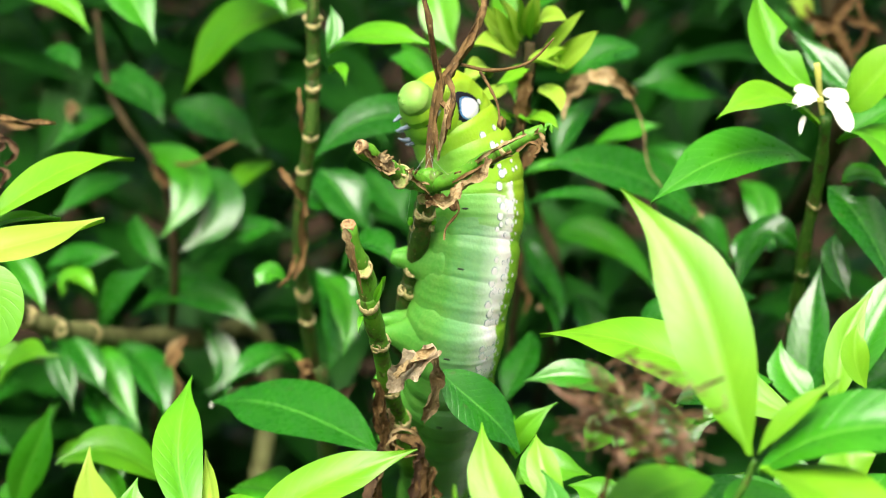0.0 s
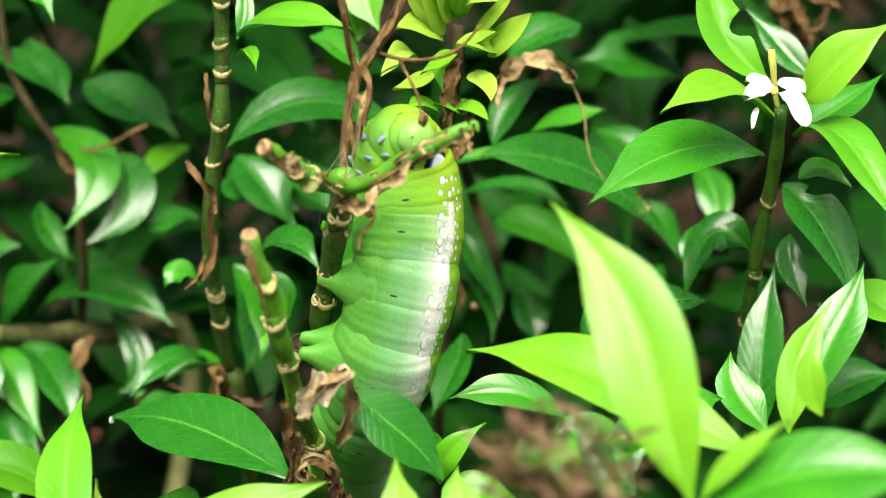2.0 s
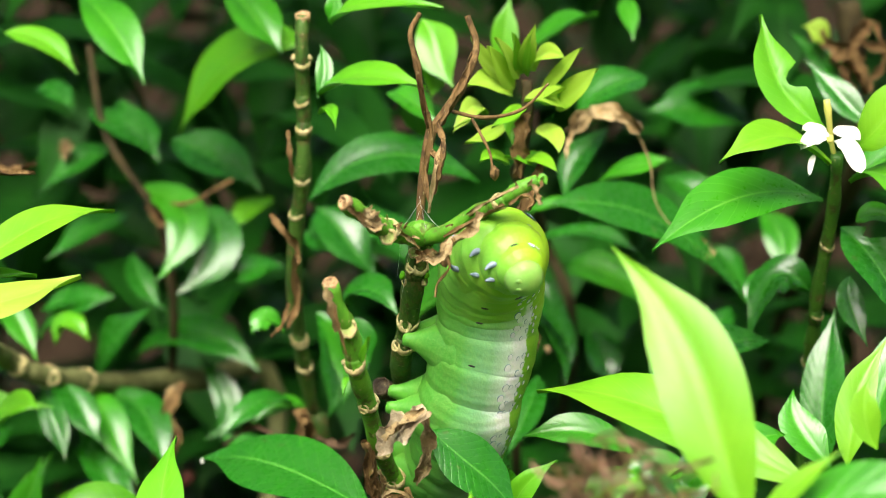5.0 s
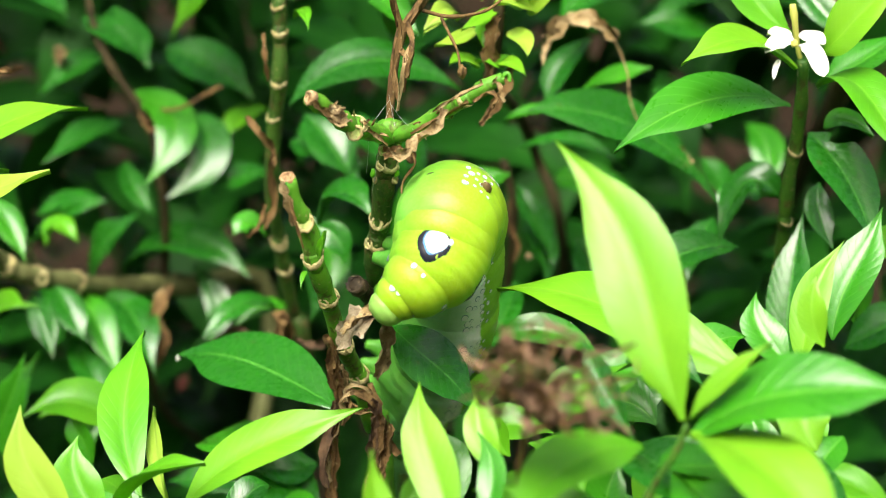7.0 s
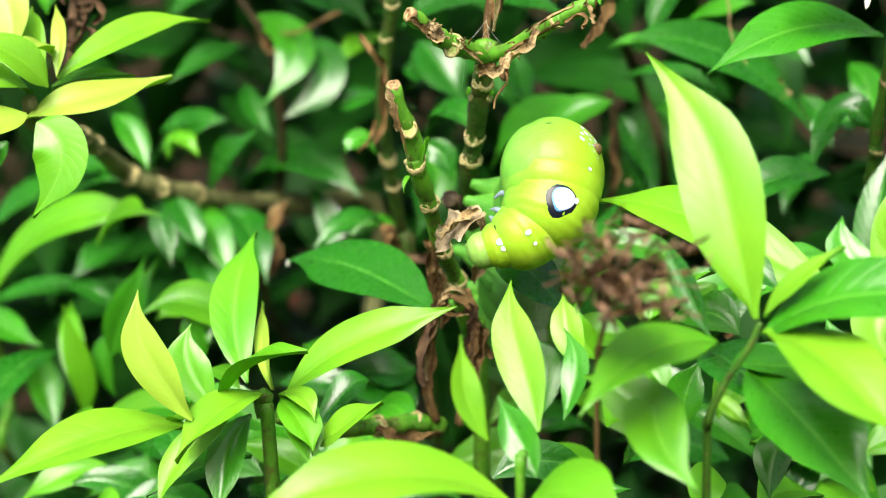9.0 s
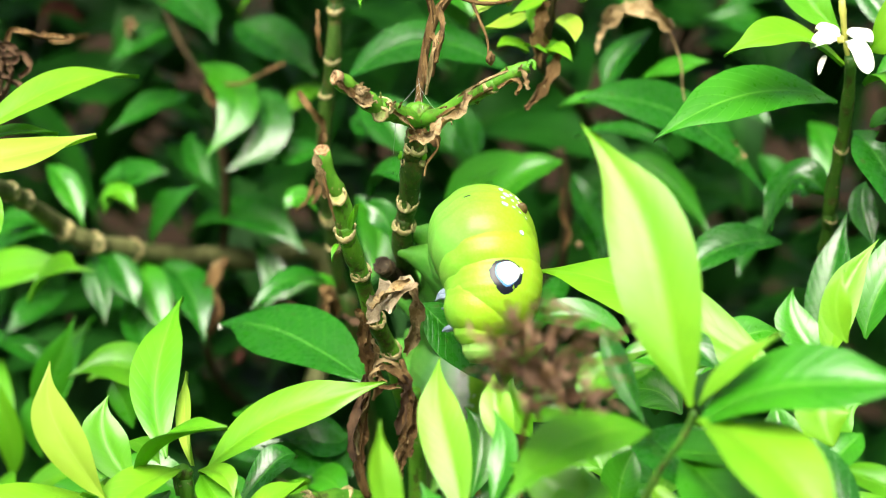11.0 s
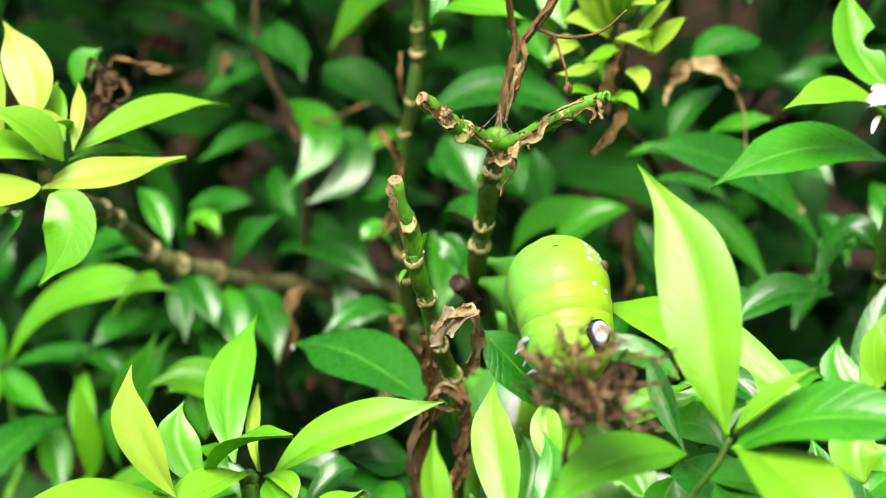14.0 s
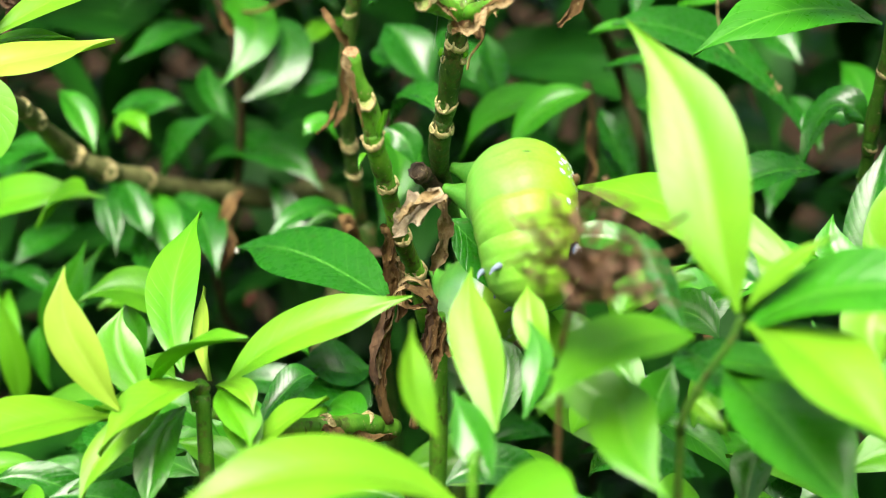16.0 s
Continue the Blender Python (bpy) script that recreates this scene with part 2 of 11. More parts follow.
# ---------- building helpers ----------
def mesh_of(name, verts, faces, mat, uvs=None, smooth=True):
    me = bpy.data.meshes.new(name)
    me.from_pydata([tuple(v) for v in verts], [], faces)
    me.materials.append(mat)
    if uvs is not None:
        layer = me.uv_layers.new(name="UVMap")
        index = np.empty(len(me.loops), dtype=np.int32)
        me.loops.foreach_get("vertex_index", index)
        layer.data.foreach_set("uv", np.asarray(uvs, dtype=np.float32)[index].ravel())
    if smooth:
        me.polygons.foreach_set("use_smooth", [True] * len(me.polygons))
    me.update()
    return me


def part(name, me, parent, label=""):
    ob = new(name, me)
    ob.parent = parent
    return tagged(ob, label)


def thing(name, place, label, category, group=""):
    ob = new(name)
    ob.location = place
    ob.empty_display_size = 0.01
    return tagged(ob, label, category, group)


def curve_at(points, n):
    """n places spread along a smooth line through the points."""
    p = [np.array(q, float) for q in points]
    p = [2 * p[0] - p[1]] + p + [2 * p[-1] - p[-2]]
    out = []
    for s in np.linspace(0, len(p) - 3 - 1e-6, n):
        i, f = int(s) + 1, s - int(s)
        a, b, c, d = p[i - 1], p[i], p[i + 1], p[i + 2]
        out.append(0.5 * (2 * b + (c - a) * f + (2 * a - 5 * b + 4 * c - d) * f * f + (3 * b - a - 3 * c + d) * f ** 3))
    return np.array(out)


def tube_mesh(name, points, radius, mat, n=24, sides=12, swell=(), rough=0.06, seed=0):
    """A tapered round stem through the points; radius: one or (first, last); swell: fractions along at which it thickens."""
    rng = np.random.default_rng(seed)
    line = curve_at(points, n)
    r0, r1 = radius if isinstance(radius, tuple) else (radius, radius)
    verts, faces = [], []
    side = np.array((1.0, 0.1, 0.0))
    for i, c in enumerate(line):
        t = line[min(i + 1, n - 1)] - line[max(i - 1, 0)]
        t = t / (np.linalg.norm(t) + 1e-12)
        side = side - t * (side @ t)
        side = side / np.linalg.norm(side)
        other = np.cross(t, side)
        f = i / (n - 1)
        r = r0 + (r1 - r0) * f
        r *= 1 + sum(0.22 * math.exp(-((f - s) * n / 1.1) ** 2) for s in swell)
        r *= 1 + 0.16 * noise.noise(Vector(c * 260.0)) + 0.08 * noise.noise(Vector(c * 700.0))
        for k in range(sides):
            a = 2 * math.pi * k / sides
            verts.append(c + (side * math.cos(a) + other * math.sin(a)) * r * (1 + rough * rng.uniform(-1, 1)))
    for i in range(n - 1):
        for k in range(sides):
            j = (k + 1) % sides
            faces.append((i * sides + k, i * sides + j, (i + 1) * sides + j, (i + 1) * sides + k))
    verts += [line[0], line[-1]]
    for k in range(sides):
        j = (k + 1) % sides
        faces.append((j, k, n * sides))
        faces.append(((n - 1) * sides + k, (n - 1) * sides + j, n * sides + 1))
    return mesh_of(name, verts, faces, mat)


def local(parent, points):
    o = np.array(parent.location)
    return [np.array(p, float) - o for p in points]


STEMS = {}
NODES = {}


def stem(parent, points, radius, mat=STEM, swell=(), name="stem", n=28, label="", seed=0):
    r0, r1 = radius if isinstance(radius, tuple) else (radius, radius)
    line = curve_at(local(parent, points), 160)
    STEMS.setdefault(parent.name, []).append((line, np.linspace(r0, r1, 160), mat))
    return part(name, tube_mesh(name, local(parent, points), radius, mat, n, 14, swell, 0.05, seed), parent, label)


BACK = np.array((0.0, 0.94, -0.34))


def on_stem(parent, p):
    """The place on the skin of the plant's nearest stem, on the side of p."""
    best = None
    for line, radii, _ in STEMS[parent.name]:
        for slide in np.linspace(0.0, 0.006, 13):
            q = p + BACK * slide
            d = np.linalg.norm(line - q, axis=1)
            i = int(d.argmin())
            if best is None or d[i] < best[0] - 1e-9:
                best = (d[i], line[i], radii[i], q)
    far, c, r, q = best
    return c + (q - c) / max(far, 1e-9) * min(far, 1.05 * r)


def node_ring(parent, place, along, radius, towards=(0, -1, 0.2), mat=SCAR, wide=0.35, arc=1.25, name="node_scar"):
    """A swollen node on the nearest stem of its plant, and on it a raised crescent-shaped leaf scar, thickest on the side it faces."""
    p = np.array(place, float) - np.array(parent.location)
    best = None
    for line, radii, stem_mat in STEMS[parent.name]:
        for slide in np.linspace(0.0, 0.006, 13):
            d = np.linalg.norm(line - (p + BACK * slide), axis=1)
            i = int(d.argmin())
            if best is None or d[i] < best[0] - 1e-9:
                best = (d[i], i, line, radii, stem_mat)
    _, i, line, radii, stem_mat = best
    p, radius = line[i], radii[i] * 1.04
    t = line[min(i + 2, len(line) - 1)] - line[max(i - 2, 0)]
    t = t / np.linalg.norm(t)
    if t[2] < 0:
        t = -t
    s = np.array(towards, float)
    s = s - t * (s @ t)
    s = s / np.linalg.norm(s)
    o = np.cross(t, s)
    rng = np.random.default_rng(int(abs(p[0] + p[2]) * 1e6) % 9999)
    # the node: a collar that swells under the scar and pinches in above it
    verts, faces, m = [], [], 16
    rows = ((-1.5, 0.97), (-0.9, 1.08), (-0.35, 1.13), (0.0, 1.17), (0.25, 1.10), (0.7, 1.02), (1.1, 0.96))
    for h, q in rows:
        for k in range(m):
            a = 2 * math.pi * k / m
            lean = 0.10 * math.cos(a) * max(0.0, q - 0.97) / 0.29
            verts.append(p + t * radius * h + (s * math.cos(a) + o * math.sin(a)) * radius * (q + lean) * rng.uniform(0.97, 1.03))
    for r in range(len(rows) - 1):
        for k in range(m):
            j = (k + 1) % m
            faces.append((r * m + k, r * m + j, (r + 1) * m + j, (r + 1) * m + k))
    faces += [tuple(range(m - 1, -1, -1)), tuple((len(rows) - 1) * m + k for k in range(m))]
    part("node", mesh_of("node", verts, faces, stem_mat), parent)
    # the scar: its horns rise on both sides
    verts, faces, n, m = [], [], 20, 8
    spread = rng.uniform(0.50, 0.66) * math.pi
    for i in range(n):
        f = i / (n - 1) * 2 - 1
        a = f * spread
        d = s * math.cos(a) + o * math.sin(a)
        c = p + d * radius * 1.15 + t * radius * (0.62 * (1 - math.cos(a)) - 0.28 + rng.normal(0, 0.03))
        h = radius * (0.08 + 0.36 * (1 - f * f) ** 0.8) * rng.uniform(0.8, 1.15) * (0.7 + wide)
        for j in range(m):
            b = 2 * math.pi * j / m
            verts.append(c + d * h * 0.42 * math.cos(b) + t * h * math.sin(b))
    for i in range(n - 1):
        for j in range(m):
            q = (j + 1) % m
            faces.append((i * m + j, i * m + q, (i + 1) * m + q, (i + 1) * m + j))
    faces.append(tuple(range(m - 1, -1, -1)))
    faces.append(tuple((n - 1) * m + j for j in range(m)))
    NODES[parent.name] = NODES.get(parent.name, 0) + 1
    home = np.array(parent.location)
    if radius > 0.00128:
        sides = ((s, 0.62),) if NODES[parent.name] % 2 else ((0.88 * o + 0.45 * s, 0.55), (0.45 * s - 0.88 * o, 0.55))
        for d, size in sides:
            cut_face(parent, home + p + d * radius * 1.13 + t * radius * 0.22, radius * size, d + 0.35 * t, "leaf_scar", int(rng.integers(999)), 1.15)
    return part(name, mesh_of(name, verts, faces, mat), parent)


def cut_face(parent, place, radius, normal, name="cut_end", seed=0, squash=1.0, rim=SCAR, core=PITH):
    """A cut or shed surface: an uneven cream rim round a sunken pale pith."""
    rng = np.random.default_rng(seed)
    p = np.array(place, float) - np.array(parent.location)
    t = np.array(normal, float)
    t = t / np.linalg.norm(t)
    s = np.cross(t, (0.3, 0.1, 1.0))
    s = s / np.linalg.norm(s)
    o = np.cross(t, s)
    rows = ((1.02, -0.9), (1.1, -0.25), (1.08, 0.02), (0.92, 0.14), (0.72, 0.06), (0.66, -0.06), (0.35, -0.10), (0.0, -0.04))
    verts, faces, m = [], [], 22
    bumps = [1 + rng.uniform(-0.10, 0.10) for _ in range(m)]
    for q, h in rows:
        for k in range(m):
            a = 2 * math.pi * k / m
            w = q * radius * (1 + (bumps[k] - 1) * (q > 0.5))
            verts.append(p + s * math.cos(a) * w + o * math.sin(a) * w * squash + t * radius * (h + rng.normal(0, 0.02)))
    for r in range(len(rows) - 1):
        for k in range(m):
            j = (k + 1) % m
            faces.append((r * m + k, r * m + j, (r + 1) * m + j, (r + 1) * m + k))
    faces.append(tuple(range(m - 1, -1, -1)))
    me = mesh_of(name, verts, faces, rim)
    me.materials.append(core)
    for i, f in enumerate(me.polygons):
        f.material_index = 1 if 4 * m <= i < 7 * m else 0
    return part(name, me, parent)


def hollow_end(parent, place, along, radius, seed):
    """The rotted open end of a stump: a ragged rim round a dark cavity."""
    rng = np.random.default_rng(seed)
    p = np.array(place, float) - np.array(parent.location)
    t = np.array(along, float)
    t = t / np.linalg.norm(t)
    s = np.cross(t, (0.2, 0.3, 1.0))
    s = s / np.linalg.norm(s)
    o = np.cross(t, s)
    verts, faces, m = [], [], 20
    rag = [rng.uniform(0.0, 0.55) for _ in range(m)]
    rows = ((0.85, -1.0), (1.0, -0.5), (1.04, 0.0), (0.86, 0.06), (0.72, -0.3), (0.60, -0.9), (0.3, -1.2), (0.02, -1.25))
    for i, (q, h) in enumerate(rows):
        for k in range(m):
            a = 2 * math.pi * k / m
            w = q * radius * rng.uniform(0.94, 1.06)
            lift = rag[k] if i in (2, 3) else 0.0
            verts.append(p + s * math.cos(a) * w + o * math.sin(a) * w + t * radius * (h + lift))
    for r in range(len(rows) - 1):
        for k in range(m):
            j = (k + 1) % m
            faces.append((r * m + k, r * m + j, (r + 1) * m + j, (r + 1) * m + k))
    faces.append(tuple((len(rows) - 1) * m + k for k in range(m)))
    return part("hollow_end", mesh_of("hollow_end", verts, faces, DARKBARK), parent)


def blade(base, mid, tip, width, normal, fold=0.25, bulge=0.05, wave=0.03, curl=0.0, rows=20, cols=8, thick=0.00022, seed=0, bite=None, form=(1.02, 1.15), neck=0.42):
    """Vertices, faces and UVs of a lance-shaped leaf from base to tip over mid, folded along its midrib, thin but closed."""
    rng = np.random.default_rng(seed)
    base, mid, tip, up = (np.array(v, float) for v in (base, mid, tip, normal))
    length = np.linalg.norm(tip - base)
    ctrl = 2 * mid - 0.5 * (base + tip)
    phase = rng.uniform(0, 6.28, 2)
    twist, sickle = rng.uniform(-0.6, 0.6), rng.uniform(-0.022, 0.022)
    verts, uvs, faces = [], [], []
    lower = []
    for i in range(rows + 1):
        u = i / rows
        c = base * (1 - u) ** 2 + 2 * ctrl * u * (1 - u) + tip * u * u
        t = 2 * (1 - u) * (ctrl - base) + 2 * u * (tip - ctrl)
        t = t / np.linalg.norm(t)
        nn = up - t * (up @ t)
        nn = nn / np.linalg.norm(nn)
        s = np.cross(t, nn)
        turn = twist * (u - 0.35)
        s, nn = s * math.cos(turn) + nn * math.sin(turn), nn * math.cos(turn) - s * math.sin(turn)
        c = c + s * sickle * length * math.sin(6.28 * u)
        c = c + nn * bulge * length * 4 * u * (1 - u) - nn * curl * length * u ** 3
        peak = form[0] / (form[0] + form[1])
        h = (u ** form[0]) * ((1 - u) ** form[1]) / (peak ** form[0] * (1 - peak) ** form[1])
        # drawn-out tip
        pinch = min(max((u - 0.68) / 0.24, 0.0), 1.0)
        h *= 1 - neck * pinch * pinch * (3 - 2 * pinch)
        h = max(min(h, 1.0), 0.07 if u < 0.12 else 0.012) * width * 0.5
        for j in range(cols + 1):
            v = j / cols * 2 - 1
            hh = h
            if bite and v * bite[2] > 0 and abs(u - bite[0]) < bite[1]:
                hh = h * (1 - 0.75 * (1 - ((u - bite[0]) / bite[1]) ** 2)) if abs(v) > 0.2 else h
            lift = fold * (1.55 * abs(v) - 0.75 * v * v) * hh + wave * width * v * v * math.sin(9 * u + phase[0 if v < 0 else 1]) - 0.04 * hh * (1 - abs(v)) ** 4
            p = c + s * v * hh + nn * lift
            verts.append(p)
            uvs.append((u, 0.5 + 0.5 * v))
            lower.append(p - nn * thick * (1.0 + 2.0 * (1 - abs(v)) ** 6) * (0.0 if abs(v) == 1 else 1))
    count = len(verts)
    verts += lower
    uvs += uvs
    w = cols + 1
    for i in range(rows):
        for j in range(cols):
            a, b, c2, d = i * w + j, i * w + j + 1, (i + 1) * w + j + 1, (i + 1) * w + j
            faces.append((a, b, c2, d))
            faces.append((count + d, count + c2, count + b, count + a))
    return verts, faces, uvs


SEED = [10]


def leaf(parent, base, mid, tip, width, normal, mat, label="", name="leaf", **shape):
    """One leaf as a part of its plant."""
    SEED[0] += 1
    b, m, t = local(parent, (base, mid, tip))
    verts, faces, uvs = blade(b, m, t, width, normal, seed=SEED[0], **shape)
    return part(name, mesh_of(name, verts, faces, mat, uvs), parent, label)


def scrap(parent, points, width, mat, name="dry_sheath", label="", crumple=0.5, seed=1, normal=(0, -0.8, 0.6), n=22, cols=6):
    """A crumpled strip of dead tissue along the points, thin but closed."""
    rng = np.random.default_rng(seed)
    line = curve_at(local(parent, points), n)
    verts, faces = [], []
    up = np.array(normal, float)
    under = []
    ph = rng.uniform(0, 6.28, 6)
    ph[0] = rng.uniform(-0.5, 0.5)
    for i, c in enumerate(line):
        f = i / (n - 1)
        t = line[min(i + 1, n - 1)] - line[max(i - 1, 0)]
        t = t / (np.linalg.norm(t) + 1e-12)
        a = ph[0] + 1.1 * crumple * math.sin(5 * f + ph[1])
        nn = up - t * (up @ t)
        nn = nn / (np.linalg.norm(nn) + 1e-9)
        s = np.cross(t, nn)
        s, nn = s * math.cos(a) + nn * math.sin(a), nn * math.cos(a) - s * math.sin(a)
        w = width * 0.5 * (0.35 + 0.65 * math.sin(math.pi * min(1, f * 0.9 + 0.08)) ** 0.7) * (1 + 0.3 * math.sin(17 * f + ph[2])) * rng.uniform(0.85, 1.12)
        for j in range(cols + 1):
            v = j / cols * 2 - 1
            bendy = crumple * width * (0.55 * v * v + 0.22 * math.sin(8 * v + 11 * f + ph[3]) + 0.16 * math.sin(27 * f + 6 * v + ph[4]))
            p = c + s * v * w + nn * bendy + rng.normal(0, width * 0.07 * crumple, 3)
            verts.append(p)
            under.append(p - nn * 0.00018 * (0 if abs(v) == 1 else 1))
    count, wd = len(verts), cols + 1
    verts += under
    for i in range(n - 1):
        for j in range(cols):
            a, b, c2, d = i * wd + j, i * wd + j + 1, (i + 1) * wd + j + 1, (i + 1) * wd + j
            faces += [(a, b, c2, d), (count + d, count + c2, count + b, count + a)]
    return part(name, mesh_of(name, verts, faces, mat), parent, label)


def knob(parent, place, radius, mat, name="bud", squash=(1, 1, 1), seed=0, label=""):
    """A small uneven lump."""
    rng = np.random.default_rng(seed)
    bm = bmesh.new()
    bmesh.ops.create_icosphere(bm, subdivisions=3, radius=radius)
    for v in bm.verts:
        v.co = Vector([c * q for c, q in zip(v.co * (1 + 0.35 * noise.noise(v.co * (1.6 / radius) + Vector((seed, 0, 0))) + 0.06 * rng.uniform(-1, 1)), squash)])
    me = bpy.data.meshes.new(name)
    bm.to_mesh(me)
    bm.free()
    me.materials.append(mat)
    me.polygons.foreach_set("use_smooth", [True] * len(me.polygons))
    ob = part(name, me, parent, label)
    ob.location = Vector(place) - Vector(parent.location)
    if name == "bud" and parent.name in STEMS:
        ob.location = on_stem(parent, np.array(ob.location))
    return ob



# ---------- the caterpillar ----------
# body skin: belly tones lowered, the shade on that side put into the colour
BODY_SKIN = skin_material("caterpillar_body_skin", ((0.0, (0.22, 0.50, 0.02)), (0.198, (0.24, 0.53, 0.022)), (0.212, (0.95, 0.97, 0.95)), (0.292, (0.95, 0.97, 0.96)), (0.335, (0.58, 0.77, 0.60)), (0.44, (0.20, 0.47, 0.22)), (0.64, (0.082, 0.34, 0.050)), (1.0, (0.075, 0.33, 0.025))))
MIDDLE_SKIN = skin_material("caterpillar_shoulder_skin", ((0.0, (0.30, 0.56, 0.02)), (0.200, (0.31, 0.57, 0.02)), (0.214, (0.94, 0.96, 0.93)), (0.268, (0.92, 0.95, 0.90)), (0.32, (0.46, 0.72, 0.36)), (0.44, (0.19, 0.51, 0.12)), (0.64, (0.11, 0.42, 0.045)), (1.0, (0.085, 0.36, 0.03))))
FOLD_SKIN = skin_material("caterpillar_fold_skin", ((0.0, (0.35, 0.60, 0.018)), (0.205, (0.34, 0.59, 0.018)), (0.222, (0.90, 0.93, 0.86)), (0.250, (0.86, 0.91, 0.80)), (0.275, (0.34, 0.62, 0.10)), (0.44, (0.21, 0.53, 0.045)), (0.70, (0.16, 0.49, 0.05)), (1.0, (0.13, 0.44, 0.045))))
FRONT_SKIN = skin_material("caterpillar_front_skin", ((0.0, (0.345, 0.585, 0.013)), (0.35, (0.30, 0.565, 0.014)), (0.62, (0.22, 0.53, 0.025)), (1.0, (0.16, 0.47, 0.05))))
SHOULDER_SKIN = skin_material("caterpillar_nape_skin", ((0.0, (0.335, 0.58, 0.013)), (0.30, (0.285, 0.56, 0.016)), (0.52, (0.19, 0.51, 0.035)), (0.75, (0.18, 0.52, 0.06)), (1.0, (0.16, 0.50, 0.06))))
HEAD_SKIN = skin_material("caterpillar_head_skin", ((0.0, (0.26, 0.50, 0.09)), (1.0, (0.20, 0.45, 0.09))))
EYE_BLACK = plain("eyespot_black", (0.006, 0.008, 0.018), 0.35)
EYE_BLUE = plain("eyespot_blue", (0.10, 0.30, 0.62), 0.4)
EYE_WHITE = plain("eyespot_white", (0.86, 0.88, 0.92), 0.45)
SPOT_WHITE = plain("spot_white", (0.95, 0.96, 0.95), 0.5)
SPOT_RING = plain("spot_ring", (0.20, 0.33, 0.36), 0.5)
CLAW = plain("claw_blue_white", (0.24, 0.31, 0.42), 0.3)
SPIRACLE = plain("spiracle_black", (0.01, 0.012, 0.008), 0.5)
SNAIL = plain("brown_wart", (0.13, 0.085, 0.03), 0.5)


REACH = 1.8


def barrel(R, L, u, taper=0.0):
    return R * max(0.0, 1 - abs(u / REACH) ** 3) ** 0.5 * (1 + taper * u) * (1 + 0.007 * math.cos(9.4 * u) + 0.004 * math.cos(17.0 * u + 1.0))


def segment_mesh(name, R, L, mat, taper=0.0, n=44, sides=64):
    verts, faces = [], []
    for i in range(n + 1):
        u = REACH * -math.cos(math.pi * (0.02 + 0.96 * i / n))
        r = barrel(R, L, u, taper)
        for k in range(sides):
            a = 2 * math.pi * k / sides
            fold = 1 - 0.035 * math.exp(-((abs(math.degrees(math.atan2(math.sin(a), math.cos(a)))) - 122) / 9) ** 2)
            verts.append((r * fold * math.cos(a), r * fold * math.sin(a), L * u))
    for i in range(n):
        for k in range(sides):
            j = (k + 1) % sides
            faces.append((i * sides + k, i * sides + j, (i + 1) * sides + j, (i + 1) * sides + k))
    faces.append(tuple(range(sides - 1, -1, -1)))
    faces.append(tuple(n * sides + k for k in range(sides)))
    return mesh_of(name, verts, faces, mat)


def skin_patch(name, R, L, angle, u0, wide, long, proud, mat, n=18, point=0.0, taper=0.0):
    """A slightly raised oval on the skin; wide: half its width round the body in metres, long: half its length along."""
    verts, faces = [], []
    rings = 5
    def put(da, du, up):
        a, u = math.radians(angle) + da / R, u0 + du / L
        r = barrel(R, L, u, taper) + up
        return (r * math.cos(a), r * math.sin(a), L * u)
    verts.append(put(0, 0, proud))
    for q in range(1, rings + 1):
        f = q / rings
        for k in range(n):
            a = 2 * math.pi * k / n
            drop = 1 + point * max(0.0, math.cos(a)) ** 4
            verts.append(put(wide * f * math.sin(a), long * f * math.cos(a) * drop, proud * (1 - f ** 4) - (0.00012 if q == rings else 0)))
    for k in range(n):
        faces.append((0, 1 + k, 1 + (k + 1) % n))
    for q in range(rings - 1):
        for k in range(n):
            j = (k + 1) % n
            faces.append((1 + q * n + k, 1 + (q + 1) * n + k, 1 + (q + 1) * n + j, 1 + q * n + j))
    return mesh_of(name, verts, faces, mat)


def spot_mesh(size):
    verts, faces, mats = [(0, 0, size * 0.12)], [], []
    n = 10
    for f, h in ((0.55, 0.11), (0.97, 0.08), (1.04, 0.07), (1.18, -0.10)):
        for k in range(n):
            a = 2 * math.pi * k / n
            verts.append((size * f * math.cos(a), 1.3 * size * f * math.sin(a), size * h))
    for k in range(n):
        faces.append((0, 1 + k, 1 + (k + 1) % n))
    for q in range(3):
        for k in range(n):
            j = (k + 1) % n
            faces.append((1 + q * n + k, 1 + (q + 1) * n + k, 1 + (q + 1) * n + j, 1 + q * n + j))
    me = mesh_of("spot", verts, faces, SPOT_WHITE)
    me.materials.append(SPOT_RING)
    for i, p in enumerate(me.polygons):
        p.material_index = 1 if i >= 2 * n else 0
    return me


SPOTS = [spot_mesh(0.00050), spot_mesh(0.00036), spot_mesh(0.00027)]


def proleg_mesh(R, L, side, mat):
    """A fleshy leg that flares smoothly out of the body and ends in a gripping foot."""
    verts, faces, n = [], [], 20
    rows = ((-0.30, 0.80), (-0.55, 0.74), (-0.75, 0.58), (-0.92, 0.43), (-1.08, 0.31), (-1.24, 0.21), (-1.38, 0.145), (-1.46, 0.135), (-1.52, 0.10), (-1.535, 0.03))
    for x, r in rows:
        for k in range(n):
            a = 2 * math.pi * k / n
            verts.append((x * R, side * 0.22 * R + 0.85 * r * R * math.sin(a), r * R * math.cos(a) - 0.04 * R * (x + 0.3) ** 2))
    for i in range(len(rows) - 1):
        for k in range(n):
            j = (k + 1) % n
            faces.append((i * n + k, i * n + j, (i + 1) * n + j, (i + 1) * n + k))
    faces.append(tuple(range(n - 1, -1, -1)))
    faces.append(tuple((len(rows) - 1) * n + k for k in range(n)))
    return mesh_of("proleg", verts, faces, mat)


